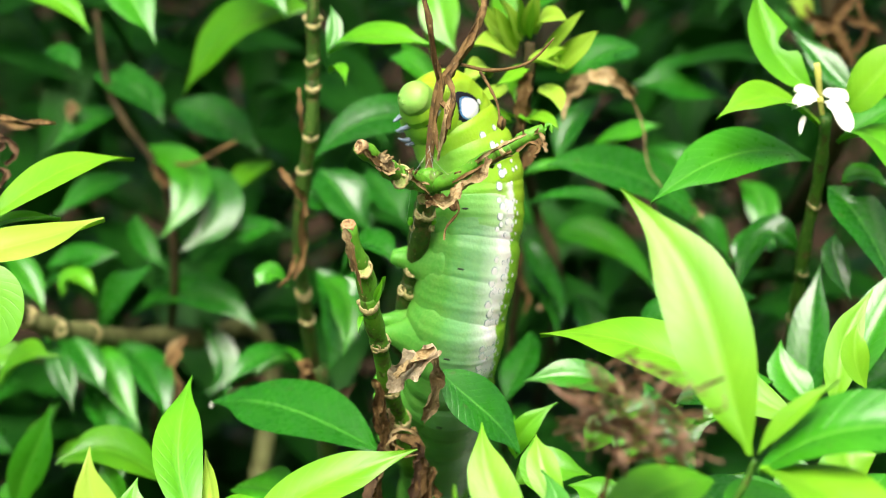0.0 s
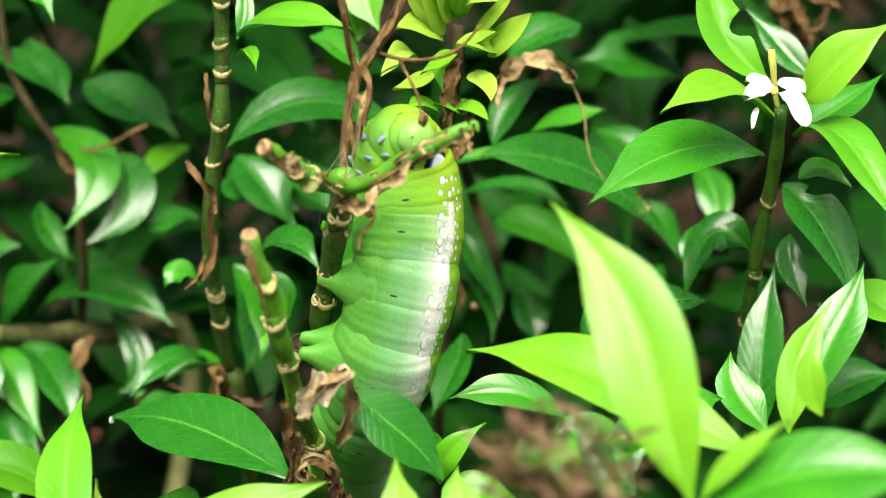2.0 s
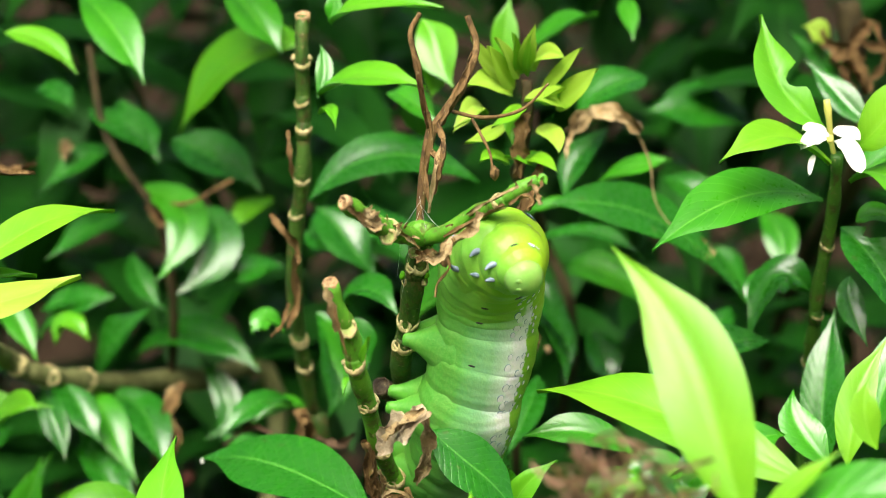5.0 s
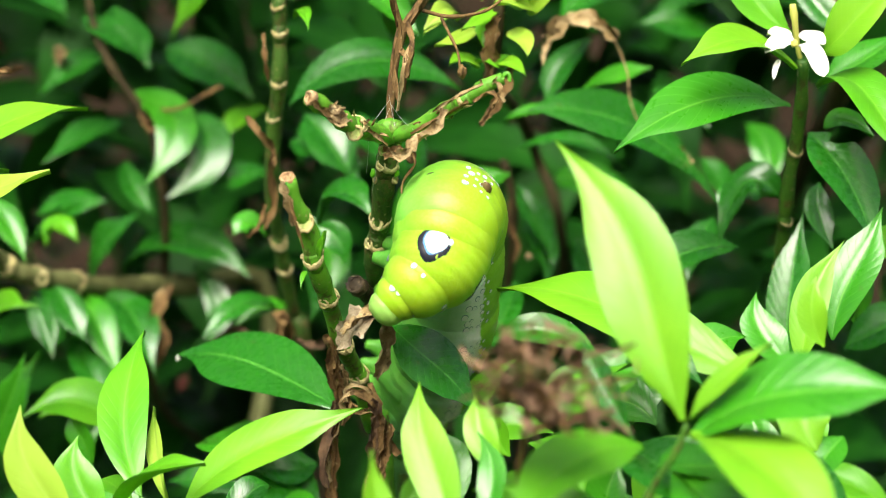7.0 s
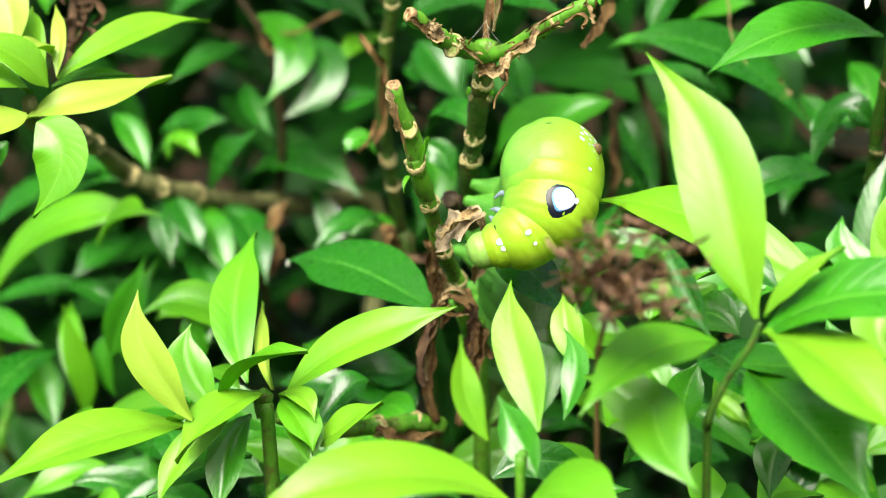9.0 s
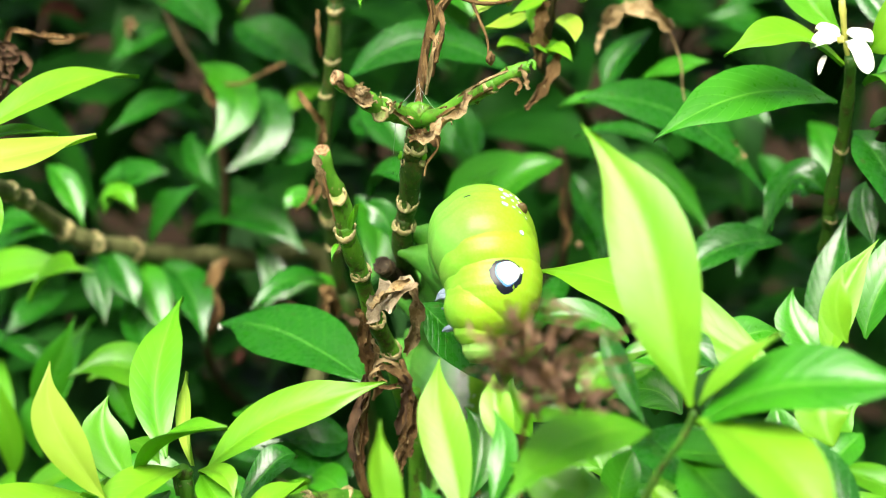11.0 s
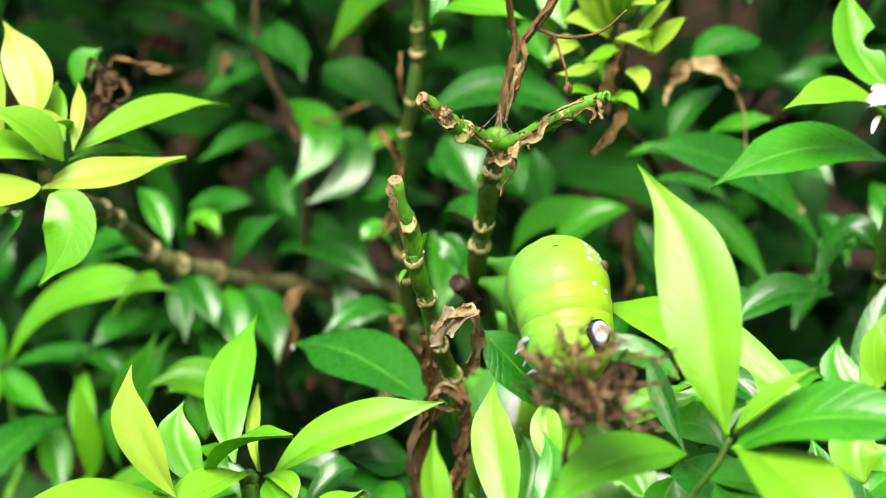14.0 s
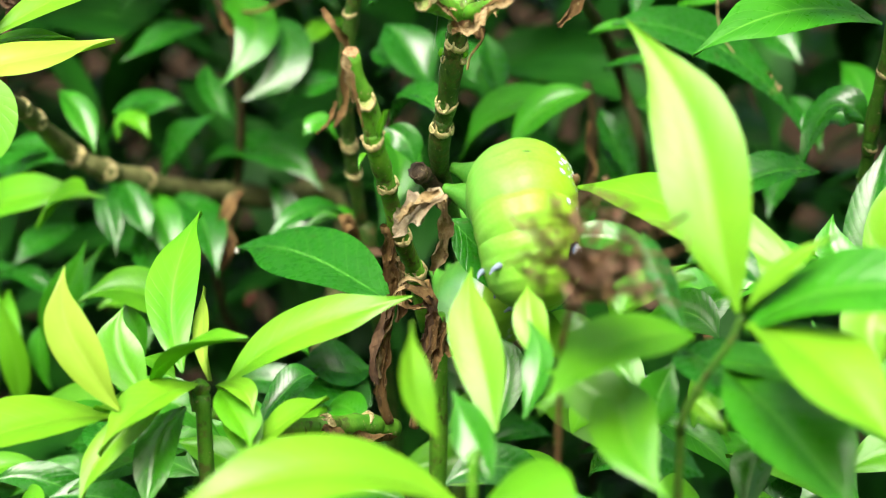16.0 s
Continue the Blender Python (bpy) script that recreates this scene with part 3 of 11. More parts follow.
def build_segment(animal, name, R, L, mat, taper=0.0, prolegs=False, legs=False, spots=0, eyes=False, spiracle=False, wart=False, seed=0, label=""):
    rng = np.random.default_rng(seed)
    seg = part(name, segment_mesh(name, R, L, mat, taper), animal, label)
    if prolegs:
        for side in (1, -1):
            part("proleg", proleg_mesh(R, L, side, mat), seg)
    if legs:
        for side in (1, -1):
            reach = 0.0015
            pts = ((-0.80 * R, side * 0.32 * R, 0), (-0.88 * R - 0.5 * reach, side * 0.32 * R, 0.1 * L), (-0.88 * R - 0.9 * reach, side * 0.28 * R, 0.2 * L), (-0.88 * R - 1.2 * reach, side * 0.24 * R, 0.35 * L))
            part("leg", tube_mesh("leg", pts, (0.00055, 0.00012), CLAW, 12, 10, (), 0.02, seed), seg, "pale bluish pointed leg")
    if spiracle:
        for side in (1, -1):
            part("spiracle", skin_patch("spiracle", R, L, side * 98, 0.1, 0.00065, 0.00018, 0.00006, SPIRACLE, taper=taper), seg, "black slit-like breathing hole")
    if eyes:
        for side in (1, -1):
            rim = part("eyespot_rim", skin_patch("eyespot_rim", R, L, side * 55, 0.22, 0.00290, 0.0025, 0.00006, EYE_BLACK, 24, 0.35, taper), seg, "black rim of the false eye")
            part("eyespot_ring", skin_patch("eyespot_ring", R, L, side * 54, 0.14, 0.0022, 0.00195, 0.00010, EYE_BLUE, 24, 0.3, taper), seg, "blue ring of the false eye")
            part("eyespot_centre", skin_patch("eyespot_centre", R, L, side * 53, 0.12, 0.0020, 0.00175, 0.00015, EYE_WHITE, 24, 0.3, taper), seg, "white centre of the false eye")
    if wart:
        ob = knob(animal, animal.location, 0.0008, SNAIL, "wart", (1, 1.2, 0.6), 3, "small brown wart")
        ob.parent = seg
        a = math.radians(34)
        ob.location = (R * math.cos(a), R * math.sin(a), 0.15 * L)
    for side in (1, -1):
        for row, per, size in ((57, spots + 1, 0), (48, spots, 1), (37, spots + 1, 1), (29, spots, 2)):
            for k in range(per):
                a = side * math.radians(row + rng.uniform(-3.0, 3.0))
                u = 0.62 * ((k + 0.5) / per * 2 - 1) + rng.uniform(-0.05, 0.05)
                r = barrel(R, L, u, taper)
                ob = part("spot", SPOTS[size] if rng.uniform() < 0.65 else SPOTS[min(size + 1, 2)], seg)
                ob.location = (r * math.cos(a), r * math.sin(a), L * u)
                ob.rotation_euler = Vector((math.cos(a), math.sin(a), 0)).to_track_quat("Z", "Y").to_euler()
    return seg


CHAIN = ("head", "t1", "t2", "t3", "n1", "a1", "n2", "a2", "a3", "a4", "a5", "a6", "a7", "a8")
FOLDED = CHAIN[7:]


def build_caterpillar():
    animal = thing("caterpillar", (0, 0, 0), "plump green caterpillar with white stripe and false eyes on a stem", "caterpillar")
    k = 0.0000775
    s = {}
    head = s["head"] = part("head", segment_mesh("head", 35 * k, 20 * k, HEAD_SKIN), animal, "smooth dull green head")
    for side in (1, -1):
        j = knob(animal, (0, 0, 0), 6 * k, HEAD_SKIN, "mouthpart", (1, 0.8, 0.8), 5)
        j.parent = head
        j.location = (-16 * k, side * 8 * k, 30 * k)
    s["t1"] = build_segment(animal, "front_segment", 46 * k, 24 * k, FRONT_SKIN, -0.06, legs=True, spiracle=True, seed=1)
    s["t2"] = build_segment(animal, "front_segment", 66 * k, 33 * k, FRONT_SKIN, -0.08, legs=True, seed=2)
    s["t3"] = build_segment(animal, "front_segment", 87 * k, 46 * k, FRONT_SKIN, -0.06, legs=True, eyes=True, seed=3)
    s["a1"] = build_segment(animal, "body_segment", 97 * k, 58 * k, SHOULDER_SKIN, -0.03, spots=3, spiracle=True, wart=True, seed=4)
    s["a2"] = build_segment(animal, "body_segment", 100 * k, 50 * k, MIDDLE_SKIN, spots=3, spiracle=True, seed=5)
    s["n1"] = build_segment(animal, "skin_fold", 92 * k, 42 * k, FRONT_SKIN, -0.02, seed=14)
    s["n2"] = build_segment(animal, "skin_fold", 98 * k, 50 * k, FOLD_SKIN, 0.0, seed=15)
    for n, (nm, r) in enumerate((("a3", 99), ("a4", 100), ("a5", 97), ("a6", 88))):
        s[nm] = build_segment(animal, "body_segment", r * k, 66 * k, BODY_SKIN, prolegs=True, spots=3, spiracle=True, seed=6 + n)
    s["a7"] = build_segment(animal, "body_segment", 78 * k, 62 * k, BODY_SKIN, spots=3, seed=11)
    s["a8"] = build_segment(animal, "tail_segment", 58 * k, 52 * k, BODY_SKIN, prolegs=True, spots=2, seed=12)
    # soft folds of skin that bridge the larger segments
    sizes = {"a2": (100, 50), "a3": (99, 66), "a4": (100, 66), "a5": (97, 66), "a6": (88, 66), "a7": (78, 62), "a8": (58, 52)}
    for a, b in zip(FOLDED[:-1], FOLDED[1:]):
        (ra, la), (rb, lb) = sizes[a], sizes[b]
        s[a + b] = build_segment(animal, "skin_fold", 0.480 * (ra + rb) * k, 0.5 * (la + lb) * k, BODY_SKIN, spots=3, seed=20 + len(s))
    horn = tube_mesh("horn", ((45 * k, 0, 0), (80 * k, 0, -20 * k), (95 * k, 0, -60 * k)), (10 * k, 3 * k), plain("horn_orange", (0.5, 0.25, 0.05)), 10, 8)
    part("horn", horn, s["a8"], "short drooping orange tail horn")
    return animal, s



# ---------- the plants ----------

central = thing("cut_stem", (-0.0157, 0.2598, 0.0000), "green cut plant stem with two stubs and a dead upright shoot", "plant stem")
stem(central, ((-0.0119, 0.2502, 0.5400), (-0.0123, 0.2515, 0.5360), (-0.0131, 0.2525, 0.5317), (-0.0142, 0.2554, 0.5249), (-0.0160, 0.2598, 0.5151), (-0.0157, 0.2732, 0.5007), (-0.0149, 0.2832, 0.4845), (-0.0152, 0.2738, 0.3973), (-0.0157, 0.2598, 0.1453), (-0.0157, 0.2598, -0.0050)), (0.00134, 0.00140), DARKSTEM, (0.12, 0.25, 0.42, 0.6), "stem", 40)
stem(central, ((-0.0117, 0.2499, 0.5390), (-0.0145, 0.2454, 0.5414), (-0.0163, 0.2409, 0.5436), (-0.0185, 0.2391, 0.5461), (-0.0208, 0.2361, 0.5488)), (0.00138, 0.00112), STEM, (0.35, 0.6, 0.9), "stub", 28)
stem(central, ((-0.0117, 0.2499, 0.5390), (-0.0081, 0.2478, 0.5406), (-0.0043, 0.2462, 0.5435), (-0.0006, 0.2432, 0.5462), (0.0030, 0.2427, 0.5486), (0.0048, 0.2430, 0.5493)), (0.00116, 0.00080), STEM, (0.45, 0.75), "stub", 28)
stem(central, ((-0.0118, 0.2505, 0.5407), (-0.0115, 0.2519, 0.5445), (-0.0109, 0.2537, 0.5494), (-0.0099, 0.2551, 0.5533), (-0.0096, 0.2554, 0.5543)), (0.00054, 0.00085), DRY, (), "dead_shoot", 28, "brown dead upright shoot")
stem(central, ((-0.0099, 0.2549, 0.5529), (-0.0109, 0.2540, 0.5577), (-0.0115, 0.2533, 0.5631), (-0.0124, 0.2548, 0.5672), (-0.0110, 0.2558, 0.5699)), (0.0005, 0.00034), DRY, (0.5,), "dead_twig", 28)
stem(central, ((-0.0096, 0.2552, 0.5536), (-0.0071, 0.2563, 0.5568), (-0.0053, 0.2573, 0.5596), (-0.0035, 0.2615, 0.5635), (-0.0047, 0.2630, 0.5678)), (0.00074, 0.00046), DRY, (0.4,), "dead_twig", 28)
stem(central, ((-0.0069, 0.2560, 0.5557), (-0.0030, 0.2532, 0.5555), (0.0011, 0.2509, 0.5565), (0.0038, 0.2514, 0.5577), (0.0065, 0.2523, 0.5604)), (0.00029, 0.00017), DRY, (0.3, 0.6), "dead_twig", 28)
stem(central, ((-0.0041, 0.2531, 0.5553), (-0.0027, 0.2499, 0.5536), (-0.0016, 0.2490, 0.5512), (-0.0013, 0.2479, 0.5481)), (0.00023, 0.00015), DRY, (0.4,), "dead_twig", 28)
knob(central, (-0.0011, 0.2482, 0.5489), 0.00061, DRY, "dry_bud", (1, 1, 1.5), 4)
scrap(central, ((-0.0104, 0.2492, 0.5446), (-0.0109, 0.2508, 0.5487), (-0.0098, 0.2511, 0.5532), (-0.0100, 0.2511, 0.5570)), 0.00075, DRY, "dry_bark", "", 0.45, 71, n=22)
scrap(central, ((-0.0091, 0.2525, 0.5536), (-0.0072, 0.2536, 0.5567), (-0.0056, 0.2547, 0.5595), (-0.0042, 0.2587, 0.5634)), 0.00100, DRY, "dry_bark", "", 0.70, 72, n=22)
scrap(central, ((-0.0102, 0.2528, 0.5543), (-0.0108, 0.2516, 0.5583), (-0.0115, 0.2506, 0.5630), (-0.0121, 0.2521, 0.5671)), 0.00068, DRY, "dry_bark", "", 0.70, 73, n=22)
scrap(central, ((-0.0102, 0.2518, 0.5515), (-0.0087, 0.2486, 0.5501), (-0.0096, 0.2496, 0.5456)), 0.00095, DRY, "dry_sheath", "", 0.50, 3, n=22)
scrap(central, ((-0.0089, 0.2530, 0.5550), (-0.0080, 0.2493, 0.5522), (-0.0087, 0.2479, 0.5481)), 0.00085, DRY, "dry_sheath", "", 0.50, 31, n=22)
scrap(central, ((-0.0081, 0.2523, 0.5529), (-0.0093, 0.2483, 0.5495), (-0.0104, 0.2487, 0.5432)), 0.00070, TAN, "dry_sheath", "", 0.50, 32, n=22)
scrap(central, ((-0.0074, 0.2416, 0.5383), (-0.0100, 0.2419, 0.5390), (-0.0119, 0.2444, 0.5385)), 0.00196, DRY, "dry_sheath", "", 0.50, 4, n=22)
scrap(central, ((-0.0066, 0.2404, 0.5422), (-0.0084, 0.2396, 0.5401), (-0.0107, 0.2418, 0.5386)), 0.00164, TAN, "dry_sheath", "", 0.50, 5, n=22)
scrap(central, ((-0.0032, 0.2392, 0.5463), (-0.0040, 0.2384, 0.5440), (-0.0066, 0.2403, 0.5418), (-0.0085, 0.2421, 0.5397)), 0.00148, TAN, "dry_sheath", "", 0.50, 6, n=22)
scrap(central, ((-0.0077, 0.2396, 0.5401), (-0.0073, 0.2390, 0.5385), (-0.0091, 0.2406, 0.5356), (-0.0094, 0.2400, 0.5339)), 0.00037, DRY, "dry_sheath", "", 0.20, 7, n=22)
stem(central, ((-0.0158, 0.264, 0.5064), (-0.0176, 0.261, 0.5104), (-0.0189, 0.259, 0.5127)), (0.00130, 0.00125), DARKBARK, (0.3, 0.8), "broken_stump", 24, "dark hollow broken side stump")
hollow_end(central, (-0.0189, 0.259, 0.5127), (-0.0013, -0.0020, 0.0023), 0.00145, 8)
scrap(central, ((-0.0180, 0.2371, 0.5477), (-0.0173, 0.2365, 0.5462), (-0.0161, 0.2387, 0.5449)), 0.00248, TAN, "dry_sheath", "", 0.40, 9, n=22)
scrap(central, ((0.0041, 0.2404, 0.5496), (0.0048, 0.2398, 0.5480), (0.0051, 0.2395, 0.5470)), 0.00074, TAN, "dry_sheath", "", 0.50, 10, n=22)
scrap(central, ((-0.0082, 0.2440, 0.5412), (-0.0049, 0.2422, 0.5435), (-0.0016, 0.2404, 0.5458), (0.0002, 0.2395, 0.5471)), 0.00067, DRY, "dry_bark", "", 0.50, 61, n=22)
scrap(central, ((-0.0049, 0.2427, 0.5448), (-0.0012, 0.2398, 0.5478), (0.0023, 0.2396, 0.5496)), 0.00052, TAN, "dry_bark", "", 0.50, 62, n=22)
scrap(central, ((0.0009, 0.2395, 0.5471), (0.0030, 0.2399, 0.5482), (0.0041, 0.2397, 0.5475), (0.0034, 0.2392, 0.5463)), 0.00059, DRY, "dry_bark", "", 0.60, 63, n=22)
scrap(central, ((-0.0202, 0.2335, 0.5489), (-0.0185, 0.2354, 0.5468), (-0.0167, 0.2372, 0.5443)), 0.00101, DRY, "dry_bark", "", 0.50, 64, n=22)
scrap(central, ((-0.0150, 0.2410, 0.5440), (-0.0136, 0.2430, 0.5420), (-0.0116, 0.2447, 0.5393)), 0.00067, TAN, "dry_bark", "", 0.50, 65, n=22)
knob(central, (-0.0175, 0.2356, 0.5474), 0.00043, STEM, "bud", (1, 1, 1), 31)
knob(central, (-0.0165, 0.2370, 0.5440), 0.00044, STEM, "bud", (1, 1, 1), 32)
knob(central, (-0.0065, 0.2428, 0.5416), 0.00045, STEM, "bud", (1, 1, 1), 33)
knob(central, (-0.0025, 0.2401, 0.5451), 0.00044, STEM, "bud", (1, 1, 1), 34)
knob(central, (0.0013, 0.2403, 0.5493), 0.00044, STEM, "bud", (1, 1, 1), 35)
knob(central, (-0.0103, 0.2446, 0.5392), 0.00045, STEM, "bud", (1, 1, 1), 36)
knob(central, (-0.0127, 0.2447, 0.5393), 0.00045, STEM, "bud", (1, 1, 1), 37)
cut_face(central, (-0.0209, 0.2358, 0.5490), 0.00100, (-0.75, -0.55, 0.35), "stub_end", 1, rim=CUTWOOD, core=CUTWOOD)
cut_face(central, (-0.0180, 0.2380, 0.5458), 0.00125, (-0.45, -0.75, 0.30), "leaf_scar", 5, 0.8, CUTWOOD, TAN)
cut_face(central, (-0.0155, 0.2400, 0.5427), 0.00110, (0.05, -0.80, 0.15), "leaf_scar", 6)
node_ring(central, (-0.0004, 0.2424, 0.5463), (0.7092, 0.1197, 0.3289), 0.00108, (0.9184, -0.7179, 0.8413), SCAR, 0.34, 1.11)
node_ring(central, (-0.0157, 0.2385, 0.5444), (-0.7639, 0.1710, 0.4698), 0.00149, (-0.1044, -0.5503, 0.5374), SCAR, 0.34, 1.17)
node_ring(central, (-0.0116, 0.2500, 0.5414), (-0.0382, 0.3420, 0.9397), 0.00127, (-0.4748, -0.8125, 0.5647), SCAR, 0.31, 0.88)
node_ring(central, (-0.0122, 0.2509, 0.5346), (-0.1293, -0.3420, -0.9397), 0.00151, (0.6956, -0.9392, 0.4764), SCAR, 0.20, 0.91)
node_ring(central, (-0.0138, 0.2541, 0.5250), (-0.1467, -0.3420, -0.9397), 0.00160, (-0.1096, -0.9925, 0.4301), SCAR, 0.17, 0.86)
node_ring(central, (-0.0150, 0.2564, 0.5203), (-0.2535, -0.3420, -0.9397), 0.00160, (0.3015, -0.6543, 0.8573), SCAR, 0.23, 0.88)
for side in (-1, 1):
    cut_face(central, (-0.0129 + side * 0.00150, 0.2519, 0.5322), 0.00068, (0.85 * side, -0.4, 0.25), "bud_scar", 21 + side, 1.2)
    knob(central, (-0.0129 + side * 0.00165, 0.2517, 0.5329), 0.00050, FRESH, "side_bud", (0.9, 0.9, 1.3), 24 + side)
cut_face(central, (-0.0126, 0.2490, 0.5372), 0.00075, (0.15, -0.85, 0.2), "bud_scar", 27)
knob(central, (-0.0117, 0.2499, 0.5403), 0.00175, STEM, "fork_swelling", (1.0, 0.95, 0.85), 28)
# silk threads strung in the fork
for a, b in (((-0.0150, 0.2430, 0.5418), (-0.0116, 0.2508, 0.5442)), ((-0.0135, 0.2470, 0.5395), (-0.0117, 0.2505, 0.5430)), ((-0.0105, 0.2480, 0.5398), (-0.0117, 0.2506, 0.5450)), ((-0.0148, 0.2500, 0.5300), (-0.0134, 0.2490, 0.5372)), ((-0.0080, 0.2465, 0.5410), (-0.0116, 0.2508, 0.5436)), ((-0.0142, 0.2455, 0.5405), (-0.0150, 0.2470, 0.5345))):
    m = [0.5 * (p + q) - (0.0004 if i == 2 else 0.0) for i, (p, q) in enumerate(zip(a, b))]
    part("silk_thread", tube_mesh("silk_thread", local(central, (a, m, b)), 0.00002, SILK, 10, 5), central)
# hairs and peeling flakes on the cut arms
rng = np.random.default_rng(91)
for k in range(14):
    a = rng.uniform(0.1, 0.95)
    c = np.array((-0.0117, 0.2485, 0.5392)) + a * (np.array((0.0160, -0.0068, 0.0098)) if k % 2 else np.array((-0.0088, -0.0135, 0.0092)))
    d = np.array((rng.normal(0, 0.5), -0.4, rng.uniform(-1.0, 0.9)))
    d = d / np.linalg.norm(d)
    scrap(central, (c + d * 0.0009, c + d * 0.0014, c + d * rng.uniform(0.0019, 0.0026)), rng.uniform(0.0002, 0.0006), (TAN, SCAR, DRY)[k % 3], "bark_flake", "", 0.5, 600 + k, n=8, cols=3)
scrap(central, ((0.0048, 0.2405, 0.5499), (0.0055, 0.2408, 0.5506), (0.0060, 0.2404, 0.5496)), 0.00074, FRESH, "frayed_end", "", 0.50, 12, n=22)

stub = thing("cut_stem", (-0.0162, 0.2516, 0.0000), "green cut stem with cream leaf scars and wilted brown leaves", "plant stem")
stem(stub, ((-0.0228, 0.2317, 0.5388), (-0.0219, 0.2323, 0.5345), (-0.0209, 0.2337, 0.5311), (-0.0203, 0.2345, 0.5261), (-0.0194, 0.2386, 0.5189), (-0.0184, 0.2443, 0.5090), (-0.0170, 0.2495, 0.5016), (-0.0159, 0.2538, 0.4915), (-0.0143, 0.2562, 0.4834), (-0.0151, 0.2544, 0.3964), (-0.0162, 0.2516, 0.1450), (-0.0162, 0.2516, -0.0050)), (0.00108, 0.00150), STEM, (0.12, 0.21, 0.33, 0.45), "stem", 40)
cut_face(stub, (-0.0228, 0.2315, 0.5391), 0.00098, (0.05, -0.45, 0.9), "stub_end", 2, rim=CUTWOOD, core=CUTWOOD)
scrap(stub, ((-0.0223, 0.2292, 0.5372), (-0.0218, 0.2294, 0.5338), (-0.0210, 0.2304, 0.5293)), 0.00043, DRY, "dry_bark", "", 0.40, 70, n=22)
scrap(stub, ((-0.0231, 0.2287, 0.5394), (-0.0226, 0.2290, 0.5364), (-0.0220, 0.2303, 0.5327)), 0.00129, TAN, "dry_bark", "", 0.30, 13, n=22)
cut_face(stub, (-0.0208, 0.2317, 0.5325), 0.00118, (0.15, -0.85, 0.45), "leaf_scar", 7, 1.1)
node_ring(stub, (-0.0201, 0.2322, 0.5270), (0.1916, -0.3420, -0.9397), 0.00128, (-0.2001, -0.8194, 0.6657), SCAR, 0.42, 0.81)
node_ring(stub, (-0.0192, 0.2373, 0.5191), (0.2934, -0.3420, -0.9397), 0.00143, (0.5002, -0.9401, 0.5845), SCAR, 0.26, 0.88)
node_ring(stub, (-0.0181, 0.2420, 0.5100), (0.2786, -0.3420, -0.9397), 0.00145, (0.1031, -0.6978, 0.8251), SCAR, 0.36, 0.88)
node_ring(stub, (-0.0169, 0.2473, 0.5026), (0.3135, -0.3420, -0.9397), 0.00152, (0.3407, -0.8547, 0.8162), SCAR, 0.37, 0.90)
knob(stub, (-0.0219, 0.2323, 0.5273), 0.00051, SCAR, "bud", (1, 1, 1), 7)
knob(stub, (-0.0185, 0.2326, 0.5281), 0.00044, SCAR, "bud", (1, 1, 1), 8)
leaf(stub, (-0.0194, 0.2323, 0.5273), (-0.0187, 0.2310, 0.5291), (-0.0182, 0.2300, 0.5319), 0.0014, (-0.77, -0.63, -0.12), FRESH, name='young_leaf')
leaf(stub, (-0.0215, 0.2340, 0.5246), (-0.0216, 0.2326, 0.5244), (-0.0218, 0.2308, 0.5233), 0.0008, (0.02, -0.39, 0.92), FRESH, name='young_leaf')
scrap(stub, ((-0.0180, 0.2373, 0.5119), (-0.0159, 0.2347, 0.5155), (-0.0134, 0.2329, 0.5181), (-0.0108, 0.2347, 0.5191)), 0.00392, WILT, "wilted_leaf", "wilted tan leaf", 0.30, 14, n=22)
scrap(stub, ((-0.0168, 0.2333, 0.5155), (-0.0143, 0.2322, 0.5182), (-0.0111, 0.2329, 0.5202)), 0.00149, TAN, "wilted_leaf", "", 0.50, 19, n=22)
scrap(stub, ((-0.0114, 0.2369, 0.5181), (-0.0111, 0.2379, 0.5134), (-0.0120, 0.2389, 0.5090), (-0.0131, 0.2404, 0.5056)), 0.00200, TAN, "wilted_leaf", "", 0.50, 15, n=22)
scrap(stub, ((-0.0196, 0.2420, 0.5100), (-0.0202, 0.2451, 0.5040), (-0.0186, 0.2482, 0.4979), (-0.0195, 0.2470, 0.4947)), 0.00160, DRY, "dry_sheath", "", 0.50, 16, n=22)
scrap(stub, ((-0.0185, 0.2465, 0.5006), (-0.0142, 0.2459, 0.4990), (-0.0139, 0.2470, 0.4947), (-0.0109, 0.2456, 0.4906)), 0.00177, DRY, "dry_sheath", "", 0.50, 17, n=22)
